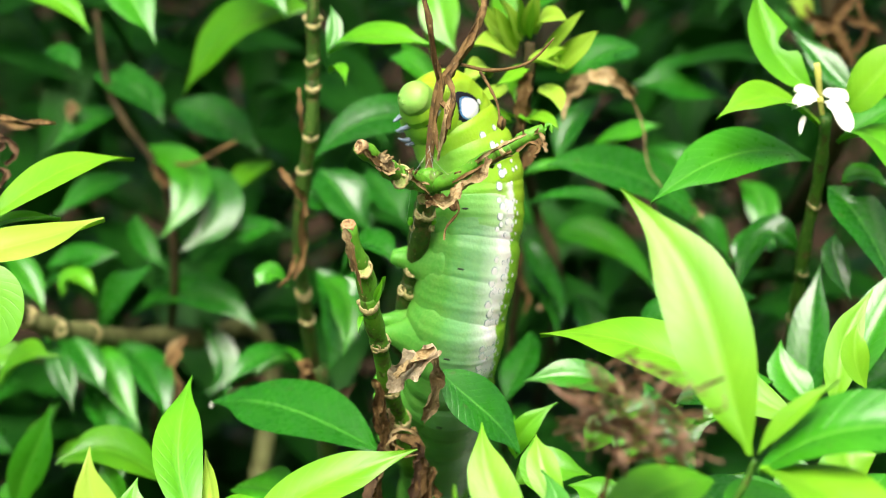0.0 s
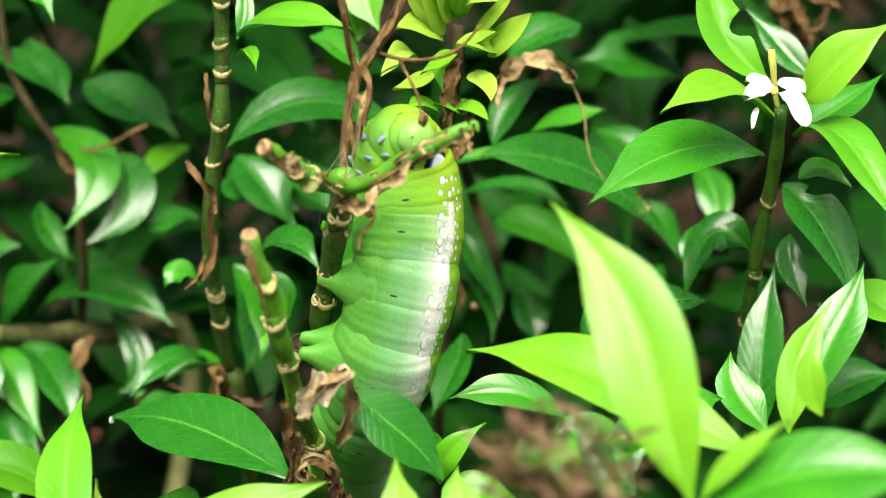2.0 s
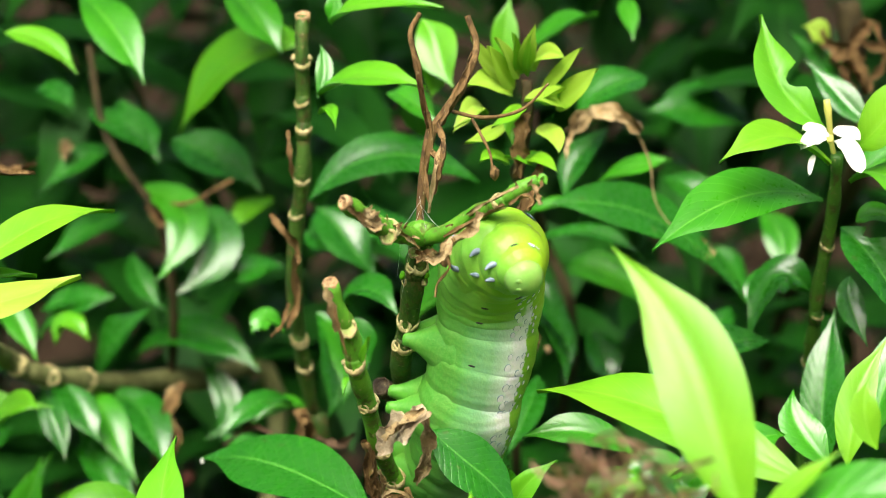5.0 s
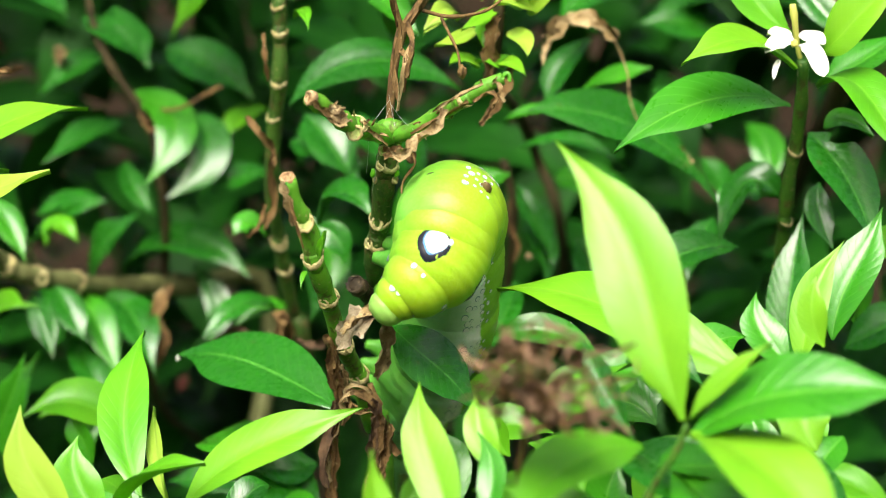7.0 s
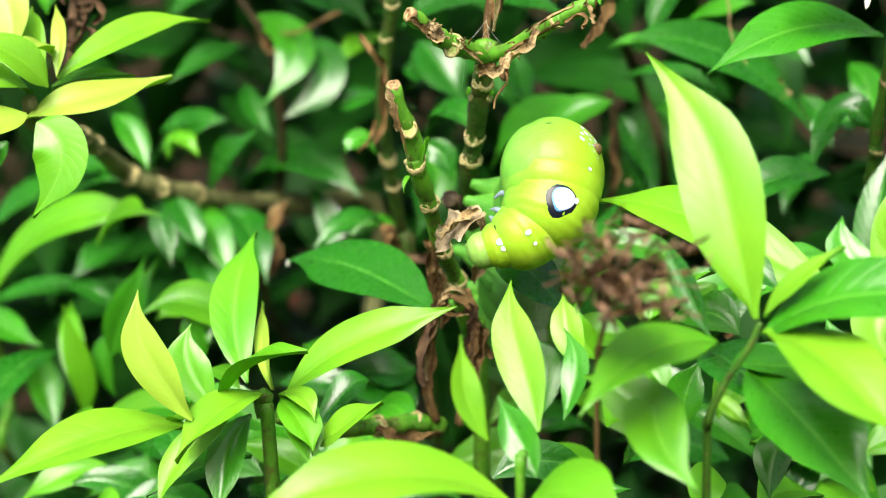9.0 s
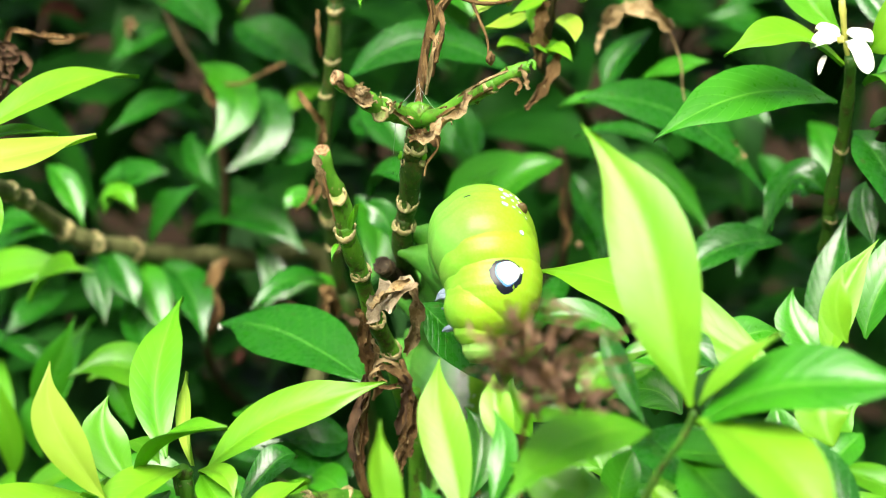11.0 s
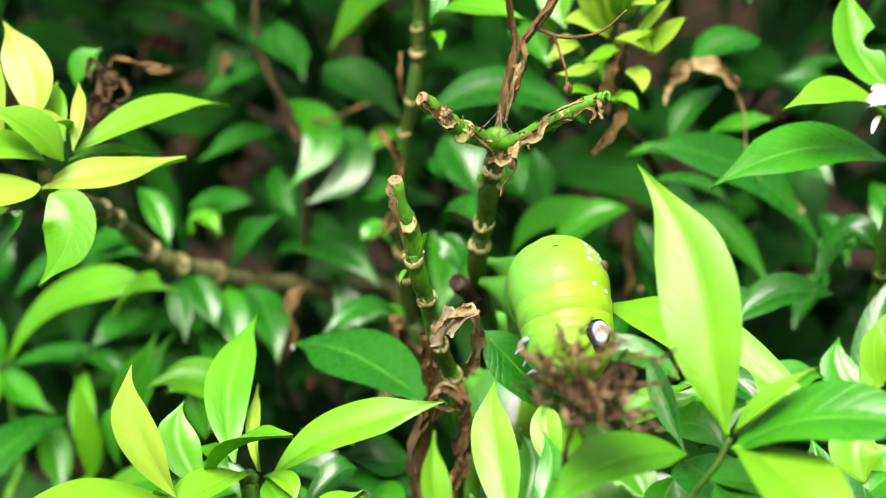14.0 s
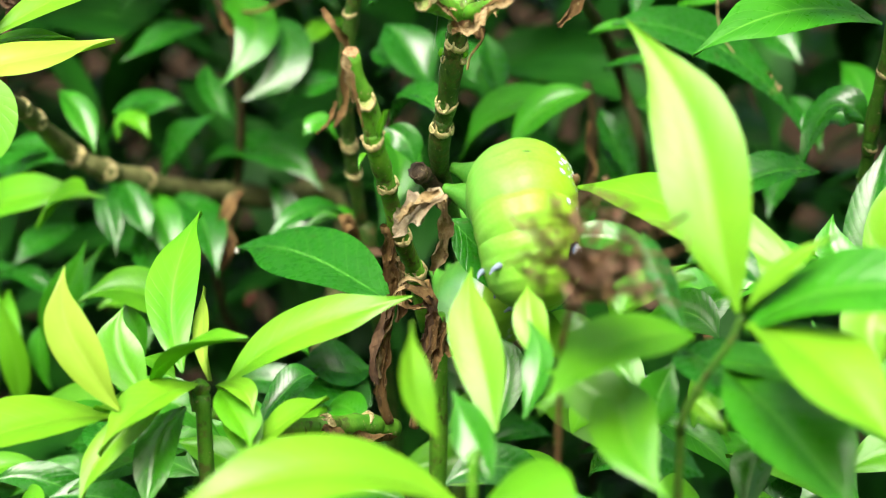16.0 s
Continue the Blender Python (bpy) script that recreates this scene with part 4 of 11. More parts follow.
# two shreds of dead bark and sheath that wrap the foot of the stem, and the curled fibres between them
for path, wide, seed in ((((-0.0199, 0.2420, 0.5112), (-0.0192, 0.2435, 0.5060), (-0.0193, 0.2450, 0.5006), (-0.0203, 0.2445, 0.4950), (-0.0213, 0.2440, 0.4892), (-0.0210, 0.2435, 0.4840), (-0.0200, 0.2440, 0.4800)), 0.0019, 300),
                         (((-0.0150, 0.2470, 0.5016), (-0.0139, 0.2465, 0.4978), (-0.0136, 0.2460, 0.4940), (-0.0147, 0.2455, 0.4882), (-0.0156, 0.2450, 0.4833), (-0.0165, 0.2450, 0.4790)), 0.0022, 320)):
    rng = np.random.default_rng(seed)
    stem(stub, path, (0.00045, 0.0008), DRY, (0.3, 0.6, 0.8), "dead_strip", 40)
    for i in range(7):
        a = rng.uniform(0, 0.55)
        line = curve_at(path, 60)[int(60 * a):int(60 * min(1.0, a + rng.uniform(0.25, 0.45)))]
        line = line + rng.normal(0, 0.00045, 3) + np.array((0, -0.0007, 0.0003)) + 0.0003 * np.sin(np.linspace(0, rng.uniform(5, 9), len(line)))[:, None] * np.array((1, 0.4, 0))
        scrap(stub, line[::4], wide * rng.uniform(0.45, 0.9), (DRY, TAN, DRY, DARKDRY)[i % 4], "dry_sheath", "", 0.55, seed + i, n=26)
for i, (turn, wide) in enumerate(((0.2, 0.0022), (1.0, 0.0017), (1.9, 0.0026), (2.6, 0.0014))):
    loop = [(-0.0160 + wide * math.cos(turn + 0.9 * q), 0.2412 - 0.0006 * math.sin(1.7 * q), 0.5024 - 0.0006 * i + 0.75 * wide * math.sin(turn + 0.9 * q)) for q in range(5)]
    scrap(stub, loop, 0.00060, (TAN, DRY)[i % 2], "dry_fibre", "", 0.35, 340 + i, n=26)
stem(stub, ((-0.0195, 0.2462, 0.4779), (-0.0234, 0.2418, 0.4804), (-0.0288, 0.2371, 0.4820), (-0.0359, 0.2323, 0.4835), (-0.0419, 0.2285, 0.4876)), (0.00143, 0.00119), STEM, (0.3, 0.6), "side_branch", 28)
node_ring(stub, (-0.0228, 0.2396, 0.4815), (-1.0975, -0.0171, -0.0470), 0.00152, (-0.9711, -0.8206, 0.5830), SCAR, 0.26, 0.97)
node_ring(stub, (-0.0282, 0.2348, 0.4831), (-1.0596, -0.0171, -0.0470), 0.00143, (-0.4718, -0.9380, 0.3523), SCAR, 0.44, 1.36)
scrap(stub, ((-0.0275, 0.2325, 0.4839), (-0.0239, 0.2343, 0.4816), (-0.0188, 0.2413, 0.4789)), 0.00206, DRY, "dry_sheath", "", 0.50, 24, n=22)
leaf(stub, (-0.0202, 0.2479, 0.4970), (-0.0344, 0.2603, 0.4975), (-0.0494, 0.2716, 0.4949), 0.0128, (-0.22, -0.19, 0.96), DEEP, "dark green leaf with a white speck at its tip", fold=0.12)
leaf(stub, (-0.0107, 0.241, 0.5133), (-0.0044, 0.2398, 0.5075), (0.001, 0.239, 0.501), 0.0090, (0.30, -0.55, 0.78), DEEP, fold=0.08, bulge=0.02, form=(0.8, 0.95))
knob(stub, (-0.0491, 0.2711, 0.4949), 0.00035, PETAL, "speck", (1, 0.5, 1.6), 9)

rosette = thing("shrub_shoot", (0.0237, 0.1918, 0.0000), "leafy shoot with tall bright yellow-green young leaves", "shrub shoot", "leafy shoots")
stem(rosette, ((0.0286, 0.1934, 0.5212), (0.0274, 0.1930, 0.5179), (0.0245, 0.1925, 0.5130), (0.0226, 0.1918, 0.5075), (0.0227, 0.1925, 0.4985), (0.0231, 0.1923, 0.4087), (0.0237, 0.1918, 0.1495), (0.0237, 0.1918, -0.0050)), (0.00038, 0.00064), OLIVE, (0.3, 0.6), "stem", 40)
leaf(rosette, (0.0281, 0.1942, 0.5213), (0.0234, 0.2022, 0.5359), (0.0133, 0.2150, 0.5491), 0.0104, (-0.21, -0.83, 0.51), YOUNG, "tall bright yellow-green leaf", fold=0.2, bulge=0.0, form=(1.15, 1.15))
leaf(rosette, (0.0401, 0.2251, 0.5117), (0.0212, 0.2346, 0.5171), (0.0041, 0.2464, 0.5170), 0.01, (-0.12, -0.50, 0.86), YOUNG, fold=0.2)
leaf(rosette, (0.0290, 0.1936, 0.5219), (0.0334, 0.1938, 0.5268), (0.0382, 0.1939, 0.5315), 0.0029, (-0.61, -0.51, 0.60), YOUNG)
leaf(rosette, (0.0290, 0.1923, 0.5198), (0.0406, 0.1916, 0.5252), (0.0552, 0.1898, 0.5274), 0.0108, (-0.29, -0.27, 0.92), GREEN, fold=0.2)
leaf(rosette, (0.0290, 0.1921, 0.5207), (0.0372, 0.1838, 0.5189), (0.0466, 0.1743, 0.5141), 0.0114, (0.16, -0.20, 0.97), YOUNG, fold=0.2)
leaf(rosette, (0.0235, 0.1920, 0.5190), (0.0152, 0.1844, 0.5199), (0.0077, 0.1752, 0.5165), 0.0082, (0.13, -0.26, 0.96), FRESH, fold=0.15)
leaf(rosette, (0.0156, 0.1927, 0.5136), (0.0167, 0.1847, 0.5098), (0.0219, 0.1768, 0.5064), 0.0076, (-0.18, -0.46, 0.87), FRESH)
leaf(rosette, (0.0274, 0.2001, 0.5119), (0.0343, 0.1919, 0.5077), (0.0431, 0.1831, 0.5017), 0.0141, (0.27, -0.30, 0.92), GREEN)
leaf(rosette, (0.0257, 0.1980, 0.5134), (0.0304, 0.2012, 0.5113), (0.0377, 0.2051, 0.5111), 0.0066, (0.27, -0.14, 0.95), GREEN)
leaf(rosette, (0.0466, 0.2191, 0.5130), (0.0448, 0.2170, 0.5108), (0.0465, 0.2144, 0.5072), 0.0072, (0.00, -0.77, 0.63), YOUNG, form=(0.5, 0.6), neck=0.2)
leaf(rosette, (0.0249, 0.2048, 0.5029), (0.0265, 0.2012, 0.5039), (0.0282, 0.1973, 0.5042), 0.0033, (-0.18, 0.09, 0.98), FRESH)
leaf(rosette, (0.0166, 0.2123, 0.5235), (0.0199, 0.2068, 0.5194), (0.0228, 0.2011, 0.5148), 0.0036, (-0.45, -0.69, 0.56), DEEP)
leaf(rosette, (0.0233, 0.2106, 0.5188), (0.0187, 0.2098, 0.5167), (0.0142, 0.2088, 0.5138), 0.0038, (-0.38, -0.39, 0.84), FRESH)
leaf(rosette, (0.0181, 0.1858, 0.5092), (0.0131, 0.1895, 0.5119), (0.0069, 0.1926, 0.5133), 0.0065, (-0.10, -0.63, 0.77), FRESH)
leaf(rosette, (0.0221, 0.2099, 0.5096), (0.0266, 0.2043, 0.5089), (0.0329, 0.1980, 0.5062), 0.0103, (0.04, -0.25, 0.97), DEEP)
leaf(rosette, (0.0194, 0.2131, 0.4965), (0.0197, 0.2146, 0.5007), (0.0216, 0.2164, 0.5054), 0.0056, (-0.39, -0.83, 0.40), GREEN)
leaf(rosette, (0.0393, 0.2095, 0.5011), (0.0318, 0.2134, 0.5046), (0.0241, 0.2161, 0.5046), 0.0089, (0.02, -0.43, 0.90), GREEN)
leaf(rosette, (0.0222, 0.2228, 0.5159), (0.0270, 0.2218, 0.5168), (0.0322, 0.2195, 0.5141), 0.0061, (0.07, -0.31, 0.95), DEEP)
leaf(rosette, (0.0146, 0.2157, 0.5109), (0.0164, 0.2192, 0.5132), (0.0230, 0.2229, 0.5160), 0.0049, (-0.16, -0.43, 0.89), FRESH)
leaf(rosette, (0.0233, 0.1988, 0.5083), (0.0252, 0.1971, 0.5074), (0.0278, 0.1953, 0.5060), 0.0026, (0.11, -0.44, 0.89), YOUNG)
leaf(rosette, (0.0492, 0.2037, 0.5000), (0.0404, 0.2094, 0.5046), (0.0263, 0.2129, 0.5032), 0.0118, (0.02, -0.30, 0.95), DEEP)
leaf(rosette, (0.0480, 0.2235, 0.5178), (0.0464, 0.2251, 0.5221), (0.0472, 0.2268, 0.5267), 0.0039, (0.02, -0.94, 0.34), YOUNG)
leaf(rosette, (0.0502, 0.2173, 0.5079), (0.0471, 0.2138, 0.5057), (0.0429, 0.2100, 0.5026), 0.0054, (-0.17, -0.47, 0.87), GREEN)
leaf(rosette, (0.0184, 0.2559, 0.5023), (0.0103, 0.2569, 0.5054), (0.0019, 0.2568, 0.5050), 0.0055, (0.11, -0.56, 0.82), GREEN)
leaf(rosette, (0.0287, 0.2603, 0.4947), (0.0220, 0.2601, 0.4976), (0.0145, 0.2581, 0.4967), 0.0060, (0.13, -0.53, 0.84), GREEN)
leaf(rosette, (0.0116, 0.2479, 0.4971), (0.0151, 0.2491, 0.5003), (0.0211, 0.2495, 0.5015), 0.0061, (-0.25, -0.61, 0.75), FRESH)
leaf(rosette, (0.0231, 0.2425, 0.4968), (0.0249, 0.2439, 0.5007), (0.0308, 0.2451, 0.5039), 0.0057, (-0.33, -0.72, 0.62), GREEN)
leaf(rosette, (0.0062, 0.2320, 0.4973), (0.0034, 0.2334, 0.5011), (0.0030, 0.2349, 0.5053), 0.0048, (-0.05, -0.94, 0.32), FRESH)
leaf(rosette, (0.0241, 0.2293, 0.4898), (0.0276, 0.2326, 0.4953), (0.0338, 0.2355, 0.4995), 0.0068, (-0.21, -0.71, 0.67), FRESH)
leaf(rosette, (0.0374, 0.2276, 0.4925), (0.0407, 0.2323, 0.4981), (0.0392, 0.2369, 0.5033), 0.0066, (-0.04, -0.76, 0.65), GREEN)
leaf(rosette, (0.0453, 0.2331, 0.4928), (0.0479, 0.2355, 0.4995), (0.0516, 0.2368, 0.5031), 0.0067, (-0.31, -0.82, 0.49), FRESH)
leaf(rosette, (0.0292, 0.2492, 0.5006), (0.0348, 0.2533, 0.5045), (0.0407, 0.2561, 0.5050), 0.0069, (0.01, -0.54, 0.84), GREEN)
leaf(rosette, (0.0166, 0.2347, 0.4900), (0.0132, 0.2386, 0.4935), (0.0083, 0.2416, 0.4944), 0.0064, (-0.01, -0.54, 0.84), FRESH)
leaf(rosette, (0.0268, 0.2381, 0.4993), (0.0220, 0.2414, 0.5011), (0.0159, 0.2431, 0.4986), 0.0072, (-0.26, -0.45, 0.85), GREEN)
leaf(rosette, (0.0078, 0.2309, 0.4868), (0.0108, 0.2325, 0.4912), (0.0158, 0.2330, 0.4926), 0.0057, (-0.31, -0.67, 0.67), FRESH)
leaf(rosette, (0.0473, 0.2545, 0.5006), (0.0433, 0.2585, 0.5044), (0.0427, 0.2630, 0.5094), 0.0062, (0.07, -0.69, 0.72), GREEN)
leaf(rosette, (-0.0039, 0.2423, 0.4817), (-0.0032, 0.2471, 0.4876), (-0.0061, 0.2515, 0.4923), 0.0059, (0.04, -0.75, 0.66), GREEN)
leaf(rosette, (0.0005, 0.2462, 0.4924), (0.0057, 0.2470, 0.4947), (0.0121, 0.2467, 0.4937), 0.0064, (-0.07, -0.55, 0.83), FRESH)

middle = thing("shrub_shoot", (0.0000, 0.1848, 0.0000), "young leafy shoot with pale bright leaves", "shrub shoot", "leafy shoots")
stem(middle, ((0.0002, 0.1848, 0.5064), (-0.0002, 0.1848, 0.5028), (-0.0002, 0.1844, 0.4980), (-0.0001, 0.1846, 0.4083), (0.0000, 0.1848, 0.1494), (0.0000, 0.1848, -0.0050)), (0.00057, 0.00075), STEM, (0.5,), "stem", 40)
leaf(middle, (0.0008, 0.1980, 0.5025), (-0.0025, 0.2065, 0.5097), (-0.0045, 0.2149, 0.5167), 0.0064, (-0.23, -0.67, 0.71), YOUNG, fold=0.2)
leaf(middle, (-0.0041, 0.1841, 0.5081), (-0.0074, 0.1863, 0.5138), (-0.0077, 0.1887, 0.5201), 0.0039, (0.40, -0.81, 0.43), YOUNG, fold=0.3)
leaf(middle, (-0.0003, 0.1820, 0.4989), (0.0067, 0.1775, 0.5045), (0.0139, 0.1710, 0.5051), 0.0102, (-0.41, -0.01, 0.91), FRESH)
leaf(middle, (-0.0010, 0.1822, 0.5006), (-0.0167, 0.1769, 0.5052), (-0.0317, 0.1701, 0.5037), 0.0112, (0.16, -0.12, 0.98), YOUNG, fold=0.2)
leaf(middle, (0.0017, 0.1860, 0.5023), (-0.0008, 0.1899, 0.5059), (-0.0040, 0.1939, 0.5095), 0.0049, (-0.21, -0.74, 0.64), GREEN)
leaf(middle, (0.0066, 0.2066, 0.5077), (0.0036, 0.2106, 0.5115), (0.0026, 0.2146, 0.5151), 0.0044, (-0.19, -0.72, 0.67), YOUNG)
leaf(middle, (0.0041, 0.1975, 0.5047), (0.0055, 0.2029, 0.5087), (0.0032, 0.2084, 0.5128), 0.0038, (-0.31, -0.58, 0.75), GREEN)

left_shoot = thing("shrub_shoot", (-0.0407, 0.2174, 0.0000), "rosette of bright narrow leaves, some tinged yellow", "shrub shoot", "leafy shoots")
stem(left_shoot, ((-0.0424, 0.2206, 0.4952), (-0.0420, 0.2206, 0.4915), (-0.0410, 0.2197, 0.4854), (-0.0409, 0.2188, 0.3980), (-0.0407, 0.2174, 0.1456), (-0.0407, 0.2174, -0.0050)), (0.00096, 0.00118), STEM, (0.3, 0.7), "stem", 40)
leaf(left_shoot, (-0.0488, 0.2079, 0.4968), (-0.0551, 0.2104, 0.5051), (-0.0568, 0.2131, 0.5141), 0.0061, (0.04, -0.95, 0.31), PALE, "pale yellow-green leaf", fold=0.2)
leaf(left_shoot, (-0.0478, 0.2174, 0.4936), (-0.0527, 0.2206, 0.4988), (-0.0528, 0.2240, 0.5044), 0.0062, (0.26, -0.76, 0.59), FRESH)
leaf(left_shoot, (-0.0442, 0.2211, 0.4966), (-0.0486, 0.2343, 0.5029), (-0.0482, 0.2478, 0.5099), 0.0073, (0.06, -0.44, 0.90), FRESH, fold=0.25)
leaf(left_shoot, (-0.0406, 0.2208, 0.4958), (-0.0427, 0.2287, 0.4992), (-0.0452, 0.2367, 0.5028), 0.0031, (-0.66, -0.46, 0.60), PALE)
leaf(left_shoot, (-0.0384, 0.2206, 0.4952), (-0.0270, 0.2240, 0.5020), (-0.0136, 0.2257, 0.5078), 0.0084, (-0.33, -0.41, 0.85), YOUNG, fold=0.22)
leaf(left_shoot, (-0.0472, 0.2157, 0.4963), (-0.0412, 0.2152, 0.5022), (-0.0332, 0.2138, 0.5056), 0.0077, (-0.51, 0.24, 0.82), FRESH)
leaf(left_shoot, (-0.0413, 0.2184, 0.4963), (-0.0459, 0.2103, 0.4960), (-0.0498, 0.2014, 0.4937), 0.0073, (-0.03, -0.14, 0.99), YOUNG)
leaf(left_shoot, (-0.0389, 0.2183, 0.4962), (-0.0346, 0.2159, 0.4968), (-0.0324, 0.2126, 0.4951), 0.0034, (-0.05, -0.25, 0.97), YOUNG)
leaf(left_shoot, (-0.0385, 0.2182, 0.4958), (-0.0348, 0.2135, 0.4940), (-0.0320, 0.2088, 0.4919), 0.0057, (0.18, -0.28, 0.94), FRESH)
leaf(left_shoot, (-0.0336, 0.2159, 0.4896), (-0.0281, 0.2158, 0.4929), (-0.0234, 0.2160, 0.4970), 0.0061, (-0.55, -0.35, 0.76), YOUNG)
leaf(left_shoot, (-0.0359, 0.2279, 0.4860), (-0.0314, 0.2322, 0.4905), (-0.0285, 0.2349, 0.4907), 0.0054, (-0.14, -0.43, 0.89), DEEP)
leaf(left_shoot, (-0.0507, 0.2160, 0.4916), (-0.0632, 0.2085, 0.4914), (-0.0781, 0.2000, 0.4885), 0.0125, (0.03, 0.03, 1.00), YOUNG, fold=0.2)
leaf(left_shoot, (-0.0444, 0.2155, 0.4957), (-0.0502, 0.2097, 0.4907), (-0.0535, 0.2035, 0.4846), 0.0052, (-0.13, -0.62, 0.78), YOUNG)
leaf(left_shoot, (-0.0434, 0.2195, 0.4922), (-0.0462, 0.2137, 0.4873), (-0.0462, 0.2076, 0.4813), 0.0056, (0.17, -0.69, 0.71), GREEN)
leaf(left_shoot, (-0.0355, 0.2180, 0.4952), (-0.0345, 0.2143, 0.4925), (-0.0327, 0.2102, 0.4885), 0.0055, (0.25, -0.58, 0.78), FRESH)
leaf(left_shoot, (-0.0444, 0.2219, 0.4842), (-0.0508, 0.2154, 0.4845), (-0.0568, 0.2086, 0.4841), 0.0061, (0.14, -0.14, 0.98), GREEN)
leaf(left_shoot, (-0.0524, 0.2201, 0.4937), (-0.0527, 0.2170, 0.4926), (-0.0545, 0.2148, 0.4938), 0.0023, (0.12, -0.01, 0.99), YOUNG)
leaf(left_shoot, (-0.0465, 0.2253, 0.4935), (-0.0502, 0.2293, 0.4936), (-0.0539, 0.2330, 0.4926), 0.0035, (-0.21, -0.09, 0.97), FRESH)
knob(left_shoot, (-0.0416, 0.2181, 0.4955), 0.00116, STEM, "bud", (1, 1, 1), 4)

yellow_shoot = thing("shrub_shoot", (-0.0803, 0.2402, 0.0000), "rosette of yellow-green young leaves on a woody branch", "shrub shoot", "leafy shoots")
stem(yellow_shoot, ((-0.0790, 0.2373, 0.5337), (-0.0817, 0.2456, 0.5273), (-0.0853, 0.2691, 0.5187), (-0.0887, 0.2896, 0.5094), (-0.0896, 0.3066, 0.4989), (-0.0853, 0.3106, 0.4940), (-0.0800, 0.3194, 0.4889), (-0.0747, 0.3330, 0.4824), (-0.0651, 0.3516, 0.4751), (-0.0497, 0.3633, 0.4632), (-0.0619, 0.3141, 0.3798), (-0.0803, 0.2402, 0.1390), (-0.0803, 0.2402, -0.0050)), (0.00125, 0.0023), WOOD, (0.32, 0.42, 0.5, 0.58, 0.66), "branch", 56)
node_ring(yellow_shoot, (-0.0876, 0.2907, 0.5085), (0.6977, -0.1710, -0.4698), 0.00186, (0.3391, -0.8943, 0.3749), SCAR, 0.19, 1.06)
node_ring(yellow_shoot, (-0.0864, 0.3020, 0.4995), (0.8359, -0.1710, -0.4698), 0.00204, (-0.6572, -0.8709, 0.6155), SCAR, 0.14, 1.12)
node_ring(yellow_shoot, (-0.0837, 0.3081, 0.4945), (0.8345, -0.1710, -0.4698), 0.00205, (-0.0020, -0.8633, 0.3527), SCAR, 0.12, 1.14)
node_ring(yellow_shoot, (-0.0790, 0.3147, 0.4905), (0.7823, -0.1710, -0.4698), 0.00221, (0.3677, -0.8233, 0.6266), SCAR, 0.16, 1.05)
node_ring(yellow_shoot, (-0.0875, 0.2807, 0.5140), (0.7455, -0.1710, -0.4698), 0.00195, (0.6744, -1.1129, 0.4029), SCAR, 0.18, 1.25)
leaf(yellow_shoot, (-0.0764, 0.2432, 0.5356), (-0.0686, 0.2545, 0.5385), (-0.0579, 0.2643, 0.5393), 0.006, (0.18, -0.35, 0.92), YOUNG, fold=0.25)
leaf(yellow_shoot, (-0.0794, 0.2367, 0.5315), (-0.0696, 0.2421, 0.5324), (-0.0599, 0.2479, 0.5349), 0.0078, (0.05, -0.39, 0.92), PALE, fold=0.15)
leaf(yellow_shoot, (-0.0769, 0.2339, 0.5316), (-0.0726, 0.2313, 0.5266), (-0.0767, 0.2276, 0.5189), 0.0085, (0.10, -0.89, 0.44), FRESH, fold=0.1, form=(0.6, 0.8), neck=0.6)
leaf(yellow_shoot, (-0.0784, 0.2342, 0.5326), (-0.0821, 0.2289, 0.5325), (-0.0870, 0.2235, 0.5324), 0.0072, (0.29, -0.24, 0.93), PALE)
leaf(yellow_shoot, (-0.0849, 0.2470, 0.5385), (-0.0873, 0.2523, 0.5456), (-0.0935, 0.2574, 0.5523), 0.0074, (0.06, -0.78, 0.62), PALE, fold=0.15)
leaf(yellow_shoot, (-0.0903, 0.2478, 0.5334), (-0.0948, 0.2513, 0.5429), (-0.0945, 0.2545, 0.5517), 0.0083, (0.04, -0.94, 0.35), PALE, fold=0.1)
leaf(yellow_shoot, (-0.0902, 0.2403, 0.5346), (-0.0950, 0.2430, 0.5420), (-0.0950, 0.2458, 0.5497), 0.0075, (0.09, -0.93, 0.37), PALE)
leaf(yellow_shoot, (-0.0758, 0.2410, 0.5365), (-0.0766, 0.2465, 0.5408), (-0.0789, 0.2520, 0.5447), 0.0025, (-0.07, -0.61, 0.79), PALE)
leaf(yellow_shoot, (-0.0802, 0.2487, 0.5357), (-0.0833, 0.2528, 0.5397), (-0.0844, 0.2567, 0.5432), 0.0044, (-0.07, -0.70, 0.71), YOUNG)
leaf(yellow_shoot, (-0.0761, 0.2380, 0.5358), (-0.0804, 0.2359, 0.5408), (-0.0862, 0.2332, 0.5445), 0.0069, (0.70, -0.39, 0.60), YOUNG)
leaf(yellow_shoot, (-0.0795, 0.2402, 0.5342), (-0.0836, 0.2347, 0.5375), (-0.0880, 0.2280, 0.5374), 0.0070, (0.43, -0.07, 0.90), YOUNG)
leaf(yellow_shoot, (-0.0833, 0.2413, 0.5373), (-0.0863, 0.2364, 0.5386), (-0.0887, 0.2306, 0.5373), 0.0040, (0.12, -0.06, 0.99), PALE)
leaf(yellow_shoot, (-0.0783, 0.2453, 0.5336), (-0.0732, 0.2494, 0.5339), (-0.0675, 0.2531, 0.5333), 0.0030, (0.16, -0.18, 0.97), FRESH)
leaf(yellow_shoot, (-0.0774, 0.2447, 0.5393), (-0.0788, 0.2413, 0.5411), (-0.0803, 0.2373, 0.5409), 0.0051, (0.18, 0.14, 0.97), PALE)
